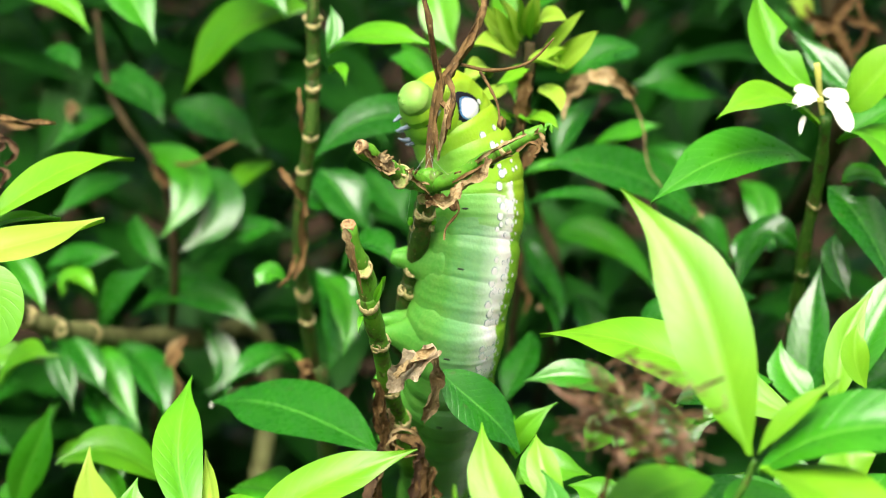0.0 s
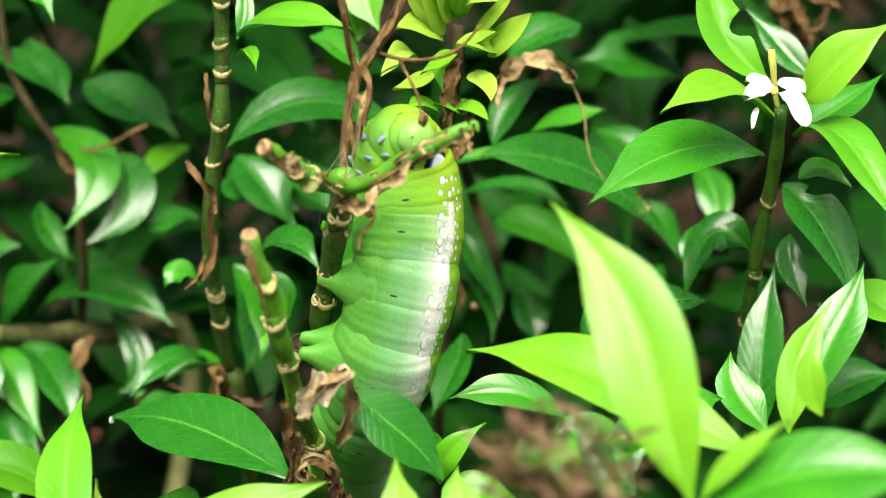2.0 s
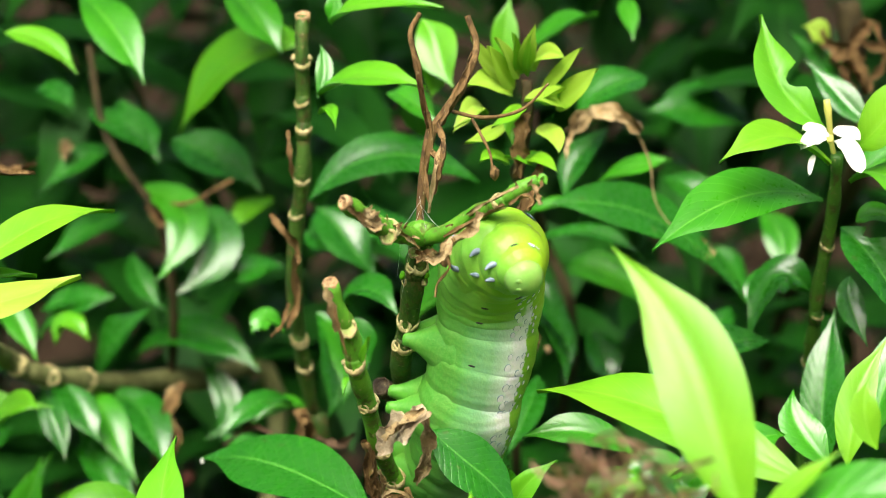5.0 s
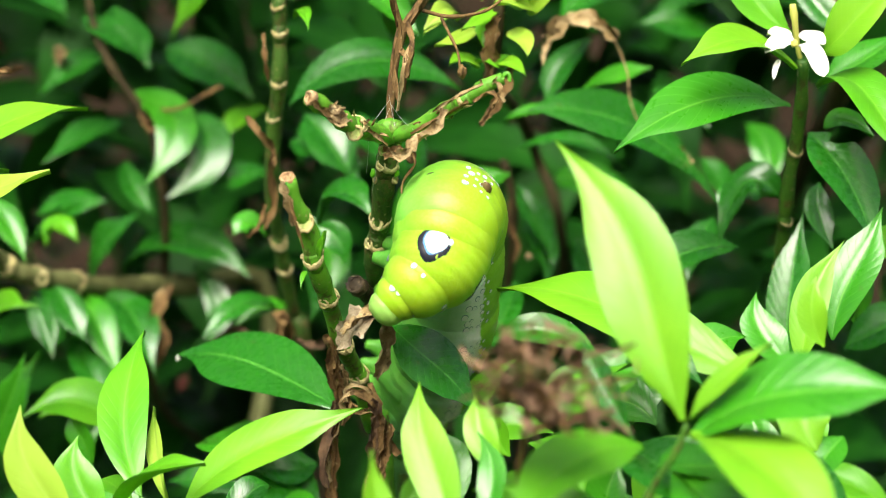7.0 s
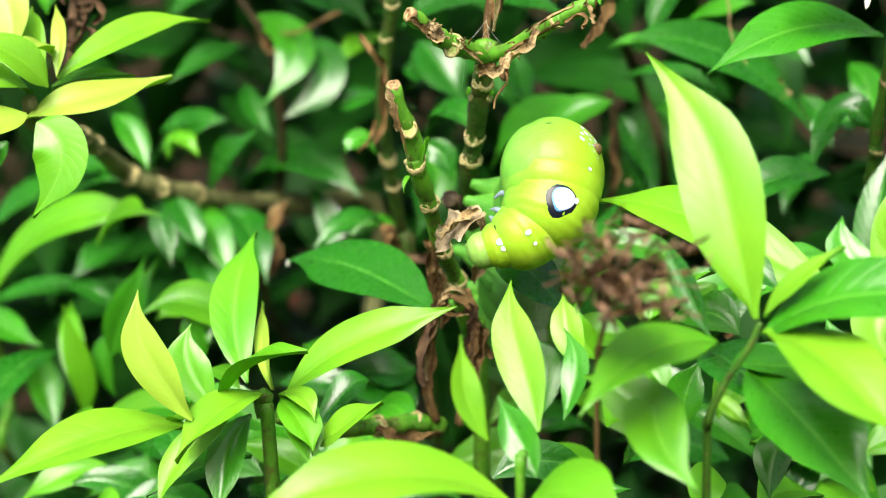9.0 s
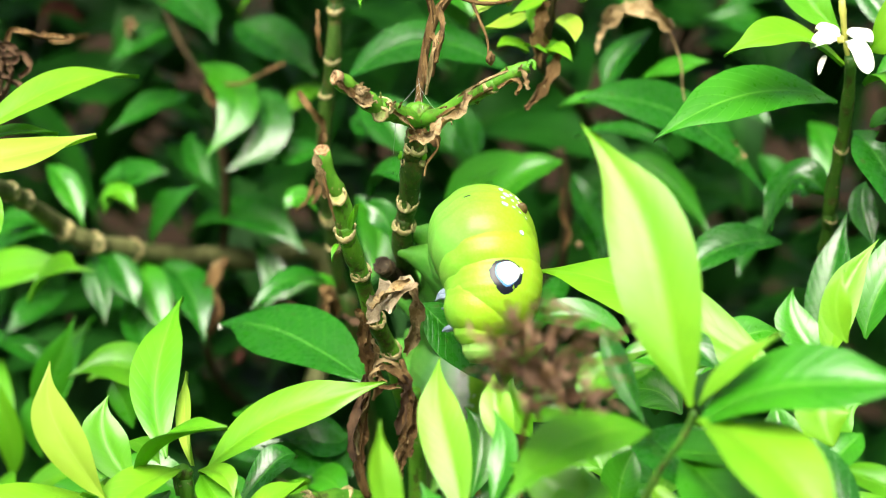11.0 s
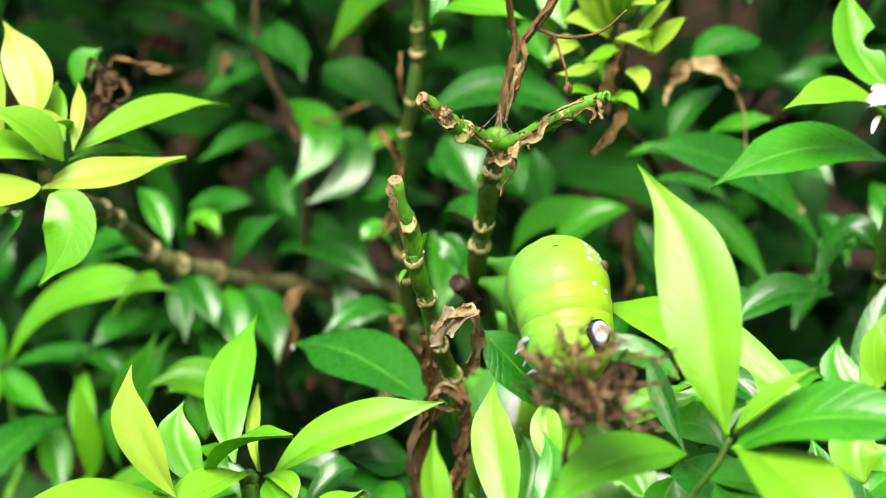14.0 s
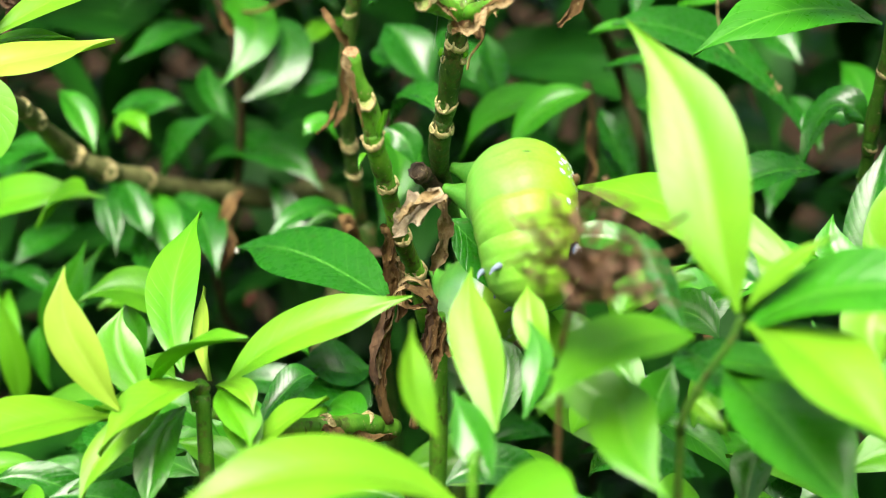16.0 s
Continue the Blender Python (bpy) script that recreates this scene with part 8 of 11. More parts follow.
leaf(hedge_c, (0.0006, 0.2476, 0.4961), (0.0021, 0.2479, 0.5008), (0.0069, 0.2482, 0.5052), 0.0039, (-0.29, -0.92, 0.27), FRESH)
leaf(hedge_c, (0.0013, 0.2525, 0.4950), (0.0003, 0.2561, 0.4975), (-0.0007, 0.2593, 0.4992), 0.0027, (-0.37, -0.56, 0.74), GREEN)
leaf(hedge_c, (0.0249, 0.3304, 0.5411), (0.0184, 0.3273, 0.5397), (0.0110, 0.3231, 0.5355), 0.0102, (-0.16, -0.38, 0.91), DEEP)
leaf(hedge_c, (0.0180, 0.3346, 0.5307), (0.0130, 0.3303, 0.5260), (0.0097, 0.3253, 0.5197), 0.0067, (-0.44, -0.49, 0.75), DEEP)
leaf(hedge_c, (0.0155, 0.3264, 0.5226), (0.0227, 0.3249, 0.5258), (0.0289, 0.3231, 0.5282), 0.0054, (-0.42, -0.22, 0.88), GREEN)
leaf(hedge_c, (0.0513, 0.3777, 0.5173), (0.0385, 0.3767, 0.5219), (0.0270, 0.3745, 0.5232), 0.0147, (0.26, -0.27, 0.93), DEEP)
leaf(hedge_c, (0.0486, 0.3579, 0.5069), (0.0524, 0.3512, 0.5030), (0.0522, 0.3437, 0.4971), 0.0067, (-0.08, -0.58, 0.81), GREEN)
leaf(hedge_c, (0.0416, 0.2841, 0.5089), (0.0328, 0.2800, 0.5086), (0.0243, 0.2743, 0.5039), 0.0084, (-0.08, -0.34, 0.94), DEEP)
leaf(hedge_c, (0.0395, 0.2931, 0.5116), (0.0431, 0.2943, 0.5148), (0.0480, 0.2941, 0.5143), 0.0079, (-0.25, -0.33, 0.91), DEEP, wave=0.08)
leaf(hedge_c, (-0.0208, 0.3177, 0.5427), (-0.0166, 0.3146, 0.5416), (-0.0117, 0.3107, 0.5380), 0.0068, (0.23, -0.32, 0.92), GREEN)
leaf(hedge_c, (-0.0143, 0.3171, 0.5556), (-0.0114, 0.3127, 0.5509), (-0.0089, 0.3082, 0.5457), 0.0073, (-0.05, -0.75, 0.65), FRESH)
leaf(hedge_c, (-0.0128, 0.3126, 0.5432), (-0.0119, 0.3146, 0.5486), (-0.0124, 0.3164, 0.5536), 0.0050, (-0.01, -0.94, 0.34), FRESH)
leaf(hedge_c, (-0.0006, 0.3189, 0.5461), (-0.0002, 0.3210, 0.5516), (0.0009, 0.3233, 0.5580), 0.0047, (-0.03, -0.94, 0.35), FRESH)
leaf(hedge_c, (0.0021, 0.3342, 0.5442), (0.0091, 0.3321, 0.5492), (0.0162, 0.3296, 0.5534), 0.0097, (-0.58, -0.17, 0.80), GREEN)
leaf(hedge_c, (0.0211, 0.3379, 0.5542), (0.0218, 0.3330, 0.5519), (0.0224, 0.3278, 0.5485), 0.0037, (-0.06, -0.49, 0.87), GREEN)
leaf(hedge_c, (-0.0761, 0.3314, 0.5583), (-0.0683, 0.3227, 0.5527), (-0.0620, 0.3136, 0.5459), 0.0086, (0.11, -0.51, 0.85), GREEN, "pale green leaf with a ragged end", bite=(0.9, 0.1, 1))
leaf(hedge_c, (-0.0875, 0.3218, 0.5538), (-0.0804, 0.3185, 0.5522), (-0.0737, 0.3144, 0.5482), 0.0061, (0.16, -0.38, 0.91), FRESH)
leaf(hedge_c, (-0.0518, 0.3393, 0.5582), (-0.0459, 0.3347, 0.5527), (-0.0402, 0.3300, 0.5472), 0.0103, (0.40, -0.45, 0.80), GREEN)
leaf(hedge_c, (-0.0813, 0.3536, 0.5317), (-0.0746, 0.3484, 0.5284), (-0.0667, 0.3427, 0.5236), 0.0080, (0.25, -0.34, 0.91), DEEP)
leaf(hedge_c, (-0.0277, 0.2720, 0.4754), (-0.0333, 0.2694, 0.4758), (-0.0406, 0.2674, 0.4774), 0.0112, (0.23, -0.22, 0.95), DEEP)
leaf(hedge_c, (-0.0142, 0.3198, 0.5337), (-0.0166, 0.3195, 0.5402), (-0.0189, 0.3187, 0.5455), 0.0055, (0.27, -0.96, 0.02), GREEN)
leaf(hedge_c, (-0.0267, 0.2653, 0.4717), (-0.0328, 0.2662, 0.4742), (-0.0421, 0.2668, 0.4758), 0.0103, (0.22, -0.32, 0.92), DEEP)
leaf(hedge_c, (-0.0367, 0.3128, 0.4853), (-0.0415, 0.3107, 0.4868), (-0.0470, 0.3073, 0.4848), 0.0044, (0.09, -0.24, 0.97), GREEN)
leaf(hedge_c, (0.0302, 0.3603, 0.5136), (0.0357, 0.3568, 0.5111), (0.0411, 0.3527, 0.5074), 0.0082, (0.20, -0.44, 0.88), DEEP)
leaf(hedge_c, (0.0393, 0.3556, 0.5005), (0.0424, 0.3516, 0.4970), (0.0455, 0.3473, 0.4923), 0.0070, (0.41, -0.47, 0.78), DEEP)
leaf(hedge_c, (0.0150, 0.3501, 0.4853), (0.0171, 0.3460, 0.4814), (0.0192, 0.3414, 0.4763), 0.0077, (0.44, -0.54, 0.72), DEEP)
leaf(hedge_c, (0.0412, 0.3398, 0.4937), (0.0385, 0.3344, 0.4899), (0.0358, 0.3286, 0.4849), 0.0065, (-0.40, -0.44, 0.80), DEEP)
scrap(hedge_c, ((0.0321, 0.3134, 0.5163), (0.0337, 0.3128, 0.5146), (0.0352, 0.3123, 0.5133)), 0.00252, TAN, "dead_leaf_scrap", "", 0.50, 94, n=22)
scrap(hedge_c, ((0.0030, 0.3245, 0.5029), (0.0028, 0.3230, 0.4986), (0.0045, 0.3216, 0.4949), (0.0037, 0.3205, 0.4920)), 0.00101, DRY, "dead_leaf_scrap", "", 0.50, 95, n=22)
scrap(hedge_c, ((0.0245, 0.2714, 0.4885), (0.0259, 0.2705, 0.4861), (0.0254, 0.2699, 0.4844)), 0.00159, DRY, "dead_leaf_scrap", "", 0.50, 96, n=22)
knob(hedge_c, (0.0064, 0.3186, 0.4940), 0.00060, TAN, "speck", (1, 1, 1), 21)
knob(hedge_c, (0.0198, 0.3267, 0.5163), 0.00050, PETAL, "speck", (1, 1, 1), 22)

def low_growth(parent, count, lo, hi, size, seed, kinds):
    """Leaves that crowd a low shrub, each on its own, most of them slanting up and outwards."""
    rng = np.random.default_rng(seed)
    for k in range(count):
        x, y = rng.uniform(lo[0], hi[0]), rng.uniform(lo[1], hi[1])
        z = rng.uniform(lo[2], hi[2]) - 0.33 * (y - lo[1])
        turn, rise, length = rng.uniform(-math.pi, math.pi), rng.uniform(-0.3, 0.75), rng.uniform(*size)
        way = np.array((math.cos(turn) * math.cos(rise), 0.7 * math.sin(turn) * math.cos(rise), math.sin(rise)))
        base = np.array((x, y, z)) - way * length * 0.5
        tip = base + way * length - np.array((0, 0, 0.10 * length))
        up = (rng.uniform(-0.4, 0.4), rng.uniform(-0.8, -0.3), 0.8)
        leaf(parent, base, (base + tip) / 2 + np.array((0, 0, 0.10 * length)), tip, length * rng.uniform(0.30, 0.42), up, kinds[k % len(kinds)], wave=rng.uniform(0.02, 0.06))


rng = np.random.default_rng(77)
for k in range(10):
    a, b, r = rng.uniform(0, 6.28), rng.uniform(-1.0, 1.0), rng.uniform(0.35, 1.0)
    c = np.array((0.0118 + 0.0066 * r * math.cos(a) * math.cos(b), 0.1795 + 0.0050 * r * math.sin(a) * math.cos(b), 0.5318 + 0.0058 * r * math.sin(b)))
    d = rng.normal(0, 1, 3) * 0.0014
    scrap(dry_head, (c - d, c + rng.normal(0, 0.0006, 3), c + d), rng.uniform(0.0004, 0.0009), (HUSK, DRY, DARKDRY)[k % 3], "dry_floret", "", 0.7, 500 + k, n=9)

low_right = thing("hedge_shrub", (0.0330, 0.2450, 0.0000), "low shrub crowded with mid-green leaves", "shrub", "hedge shrubs")
stem(low_right, ((0.0340, 0.2440, 0.4800), (0.0330, 0.2450, 0.4400), (0.0330, 0.2450, 0.2000), (0.0330, 0.2450, -0.0050)), (0.0007, 0.0011), OLIVE, (0.3,), "stem", 30)
low_growth(low_right, 46, (-0.012, 0.212, 0.470), (0.075, 0.285, 0.494), (0.014, 0.022), 51, (GREEN, FRESH, GREEN, DEEP, FRESH))
low_left = thing("hedge_shrub", (-0.0520, 0.2600, 0.0000), "low shrub of dark and fresh green leaves", "shrub", "hedge shrubs")
stem(low_left, ((-0.0520, 0.2600, 0.4620), (-0.0520, 0.2600, 0.4300), (-0.0520, 0.2600, 0.2000), (-0.0520, 0.2600, -0.0050)), (0.0007, 0.0011), OLIVE, (0.3,), "stem", 30)
low_growth(low_left, 34, (-0.090, 0.236, 0.462), (-0.026, 0.285, 0.482), (0.014, 0.022), 52, (GREEN, DEEP, FRESH, GREEN))

dead_clump = thing("dead_brush", (0.0647, 0.6470, 0.0000), "brown dead stems and leaves tangled with one yellow leaf", "dead branches")
stem(dead_clump, ((0.0628, 0.3473, 0.5508), (0.0641, 0.3460, 0.5401), (0.0652, 0.3459, 0.5323), (0.0655, 0.3462, 0.5185), (0.0652, 0.4665, 0.4252), (0.0647, 0.6470, 0.1556), (0.0647, 0.6470, -0.0050)), (0.00229, 0.00146), BARK, (0.3, 0.5), "stem", 40)
scrap(dead_clump, ((0.0567, 0.3414, 0.5455), (0.0620, 0.3399, 0.5414), (0.0652, 0.3380, 0.5364)), 0.00306, DRY, "dead_leaf_scrap", "", 0.70, 100, n=22)
scrap(dead_clump, ((0.0653, 0.3424, 0.5485), (0.0631, 0.3402, 0.5424), (0.0652, 0.3377, 0.5353)), 0.00306, DRY, "dead_leaf_scrap", "", 0.70, 101, n=22)
scrap(dead_clump, ((0.0717, 0.3399, 0.5414), (0.0674, 0.3406, 0.5434), (0.0632, 0.3413, 0.5455)), 0.00143, DRY, "dead_leaf_scrap", "", 0.70, 102, n=22)
scrap(dead_clump, ((0.0588, 0.3399, 0.5415), (0.0620, 0.3388, 0.5384), (0.0641, 0.3369, 0.5333)), 0.00143, DRY, "dead_leaf_scrap", "", 0.70, 103, n=22)
scrap(dead_clump, ((0.0674, 0.3421, 0.5475), (0.0685, 0.3399, 0.5414), (0.0652, 0.3384, 0.5374)), 0.00143, DRY, "dead_leaf_scrap", "", 0.70, 104, n=22)
leaf(dead_clump, (0.0591, 0.3424, 0.5447), (0.0565, 0.3417, 0.5463), (0.0539, 0.3409, 0.5478), 0.0049, (0.46, -0.81, 0.37), PALE, "yellow leaf")
leaf(dead_clump, (0.0670, 0.3410, 0.5334), (0.0606, 0.3428, 0.5386), (0.0520, 0.3455, 0.5458), 0.0066, (0.13, -0.87, 0.47), DEEP)


# ---------- the hedge's inner foliage, the soil and the far edge ----------
def foliage(name, count, lo, hi, size, seed, label, keep=None):
    """Many small drooping leaves and twigs in a box, as one mass."""
    rng = np.random.default_rng(seed)
    verts, faces, uvs = [], [], []
    for k in range(count):
        c = np.array([rng.uniform(a, b) for a, b in zip(lo, hi)])
        if keep and not keep(c):
            continue
        turn, rise = rng.uniform(0, 2 * math.pi), rng.uniform(-0.9, 0.5)
        d = np.array((math.cos(turn) * math.cos(rise), math.sin(turn) * math.cos(rise), math.sin(rise)))
        length = rng.uniform(*size)
        up = np.array((rng.uniform(-0.5, 0.5), rng.uniform(-0.6, 0.2), 1.0))
        v, f, q = blade(c, c + d * length * 0.5 + up * length * 0.06, c + d * length - np.array((0, 0, 0.12 * length)), length * rng.uniform(0.26, 0.36), up, 0.2, 0.02, 0.03, 0.0, 7, 4, 0.00025, int(rng.integers(1e6)))
        n = len(verts)
        verts += v
        uvs += q
        faces += [tuple(n + i for i in g) for g in f]
    ob = new(name, mesh_of(name, verts, faces, SHADED_HEDGE, uvs))
    return tagged(ob, label, "foliage", "", "stuff")


foliage("hedge_foliage", 2000, (-0.36, 0.375, 0.24), (0.36, 0.52, 0.58), (0.028, 0.050), 11, "dense evergreen leaves deep inside the hedge, darkened for shade")
foliage("hedge_foliage", 3400, (-0.55, 0.50, 0.02), (0.55, 0.95, 0.62), (0.035, 0.060), 14, "evergreen leaves at the back of the hedge, darkened for shade")
# canopy above the view, added to keep light off the leaves behind
foliage("hedge_foliage", 2200, (-0.50, 0.30, 0.58), (0.50, 0.95, 0.80), (0.032, 0.055), 12, "unseen canopy of evergreen leaves added to shade the hedge's inside", lambda c: c[2] > 0.675 - 0.22 * c[1])
# fill below the view, added to round out the hedge and block light
foliage("hedge_foliage", 900, (-0.34, 0.20, 0.20), (0.34, 0.42, 0.42), (0.026, 0.044), 13, "unseen evergreen leaves added low in the hedge to block light", lambda c: c[2] < 0.585 - 0.62 * c[1])


def build_ground():
    n, verts, faces = 60, [], []
    for i in range(n + 1):
        for j in range(n + 1):
            x, y = ((i / n * 2 - 1), (j / n * 2 - 1))
            x, y = 120 * x * abs(x) ** 2, 120 * y * abs(y) ** 2
            verts.append((x, y, 0.02 * noise.noise(Vector((x * 3, y * 3, 0))) - 0.01))
    for i in range(n):
        for j in range(n):
            a = i * (n + 1) + j
            faces.append((a, a + n + 1, a + n + 2, a + 1))
    tagged(new("ground", mesh_of("ground", verts, faces, SOIL)), "dark brown bare soil under the hedge", "ground", "", "structure")


build_ground()


def build_unseen_wall():
    """An unseen weathered wall, added behind the camera to cut low sky reflections."""
    n, m, verts, faces = 40, 12, [], []
    for back in (0, 1):
        for i in range(n + 1):
            for j in range(m + 1):
                x, z = -7 + 14 * i / n, -0.1 + 2.4 * j / m
                verts.append((x, -2.6 - 0.2 * back + 0.01 * noise.noise(Vector((x * 2, z * 2, back))), z))
    w, c = m + 1, (n + 1) * (m + 1)
    for i in range(n):
        for j in range(m):
            a = i * w + j
            faces += [(a, a + 1, a + w + 1, a + w), (c + a, c + a + w, c + a + w + 1, c + a + 1)]
        for j in (0, m):
            a = i * w + j
            faces.append((a, a + w, c + a + w, c + a))
    for i in (0, n):
        for j in range(m):
            a = i * w + j
            faces.append((a, a + 1, c + a + 1, c + a))
    tagged(new("unseen_wall", mesh_of("unseen_wall", verts, faces, PLASTER, smooth=False)), "unseen weathered grey rendered wall, added to cut low sky reflections", "wall", "", "structure")


build_unseen_wall()


# ---------- the animal ----------
animal, rings = build_caterpillar()


def motions():
    keyed = {}
    # the stem is tugged a little by the animal's weight
    walk(central, [(0.0, pose(-0.01611, 0.25978, 0.00000)), (1.5, pose(-0.01604, 0.25978, 0.00000)), (3.5, pose(-0.01588, 0.25975, -0.00007)), (6.3, pose(-0.01542, 0.25967, -0.00029)), (7.0, pose(-0.01472, 0.25972, -0.00015)), (8.2, pose(-0.01542, 0.25962, -0.00044)), (10.5, pose(-0.01619, 0.25943, -0.00094)), (11.5, pose(-0.01650, 0.25956, -0.00058)), (12.5, pose(-0.01673, 0.25967, -0.00029)), (13.5, pose(-0.01588, 0.25993, 0.00044)), (14.5, pose(-0.01472, 0.26036, 0.00160)), (16.0, pose(-0.01496, 0.26017, 0.00109))])
    keyed["head"] = [
        (0.0, pose(-0.0139, 0.2566, 0.5502, 42.3, -39.3, -2.0)), (0.5, pose(-0.0105, 0.2559, 0.5483, 50.6, -31.3, 1.9)), (1.0, pose(-0.0071, 0.2552, 0.5464, 59.8, -22.1, 8.8)),
        (1.5, pose(-0.0037, 0.2545, 0.5445, 69.1, -13.8, 18.4)), (2.0, pose(-0.0026, 0.2545, 0.5443, 71.3, -10.3, 27.9)), (2.5, pose(-0.0014, 0.2544, 0.5441, 73.6, -8.0, 36.2)),
        (3.0, pose(0.0011, 0.2544, 0.5441, 68.4, 3.3, 35.6)), (3.5, pose(0.0036, 0.2544, 0.5442, 62.6, 13.2, 33.2)), (4.0, pose(0.0044, 0.2542, 0.5436, 66.4, 12.5, 34.6)),
        (4.2, pose(0.0048, 0.2541, 0.5434, 67.9, 12.1, 35.1)), (4.5, pose(0.0039, 0.2485, 0.5410, 79.2, 6.7, 31.2)), (4.6, pose(0.0036, 0.2466, 0.5402, 83.4, 4.4, 29.4)),
        (4.8, pose(0.0030, 0.2428, 0.5386, 91.9, -0.3, 24.5)), (5.0, pose(0.0024, 0.2390, 0.5370, 100.5, -4.7, 18.2)), (5.2, pose(0.0018, 0.2353, 0.5354, 108.7, -8.2, 10.9)),
        (5.5, pose(-0.0015, 0.2347, 0.5322, 118.4, -7.4, -8.3)), (5.6, pose(-0.0026, 0.2345, 0.5311, 121.4, -5.7, -15.5)), (5.8, pose(-0.0048, 0.2341, 0.5289, 125.8, -0.9, -29.9)),
        (6.0, pose(-0.0070, 0.2337, 0.5268, 127.9, 4.4, -42.9)), (6.3, pose(-0.0103, 0.2331, 0.5235, 127.4, 10.0, -59.3)), (6.5, pose(-0.0101, 0.2327, 0.5226, 126.3, 9.0, -60.7)),
        (7.0, pose(-0.0098, 0.2319, 0.5204, 123.4, 5.9, -64.6)), (7.5, pose(-0.0092, 0.2313, 0.5187, 109.7, 13.0, -72.3)), (8.0, pose(-0.0101, 0.2307, 0.5170, 99.1, 20.0, -79.0)),
        (8.2, pose(-0.0105, 0.2304, 0.5163, 95.6, 23.4, -81.6)), (8.5, pose(-0.0097, 0.2303, 0.5158, 100.0, 23.4, -77.8)), (9.0, pose(-0.0098, 0.2300, 0.5151, 109.2, 23.7, -69.7)),
        (9.5, pose(-0.0084, 0.2297, 0.5144, 120.9, 22.9, -58.5)), (10.0, pose(-0.0070, 0.2295, 0.5137, 133.6, 18.6, -45.5)), (10.3, pose(-0.0061, 0.2293, 0.5132, 140.4, 13.9, -38.1)),
        (10.5, pose(-0.0055, 0.2292, 0.5130, 144.3, 10.2, -33.6)), (11.0, pose(-0.0008, 0.2291, 0.5127, 157.4, -13.7, -18.8)), (11.5, pose(-0.0005, 0.2293, 0.5131, 158.8, -18.5, -15.9)),
        (12.0, pose(0.0005, 0.2297, 0.5144, 159.9, -23.2, -13.2)), (12.5, pose(0.0014, 0.2302, 0.5158, 160.7, -27.7, -10.7)), (13.0, pose(0.0024, 0.2297, 0.5143, 158.5, -26.4, -5.8)),
        (13.5, pose(0.0034, 0.2291, 0.5128, 156.3, -24.9, -0.9)), (14.0, pose(0.0037, 0.2353, 0.5090, -149.2, -11.8, 5.8)), (14.5, pose(0.0041, 0.2415, 0.5051, -124.0, -10.8, 10.9)),
        (15.0, pose(0.0045, 0.2414, 0.5049, -123.4, -10.7, 10.8)), (15.5, pose(0.0043, 0.2413, 0.5045, -122.9, -10.8, 10.3)), (16.0, pose(0.0019, 0.2410, 0.5038, -122.8, -11.6, 8.7))]
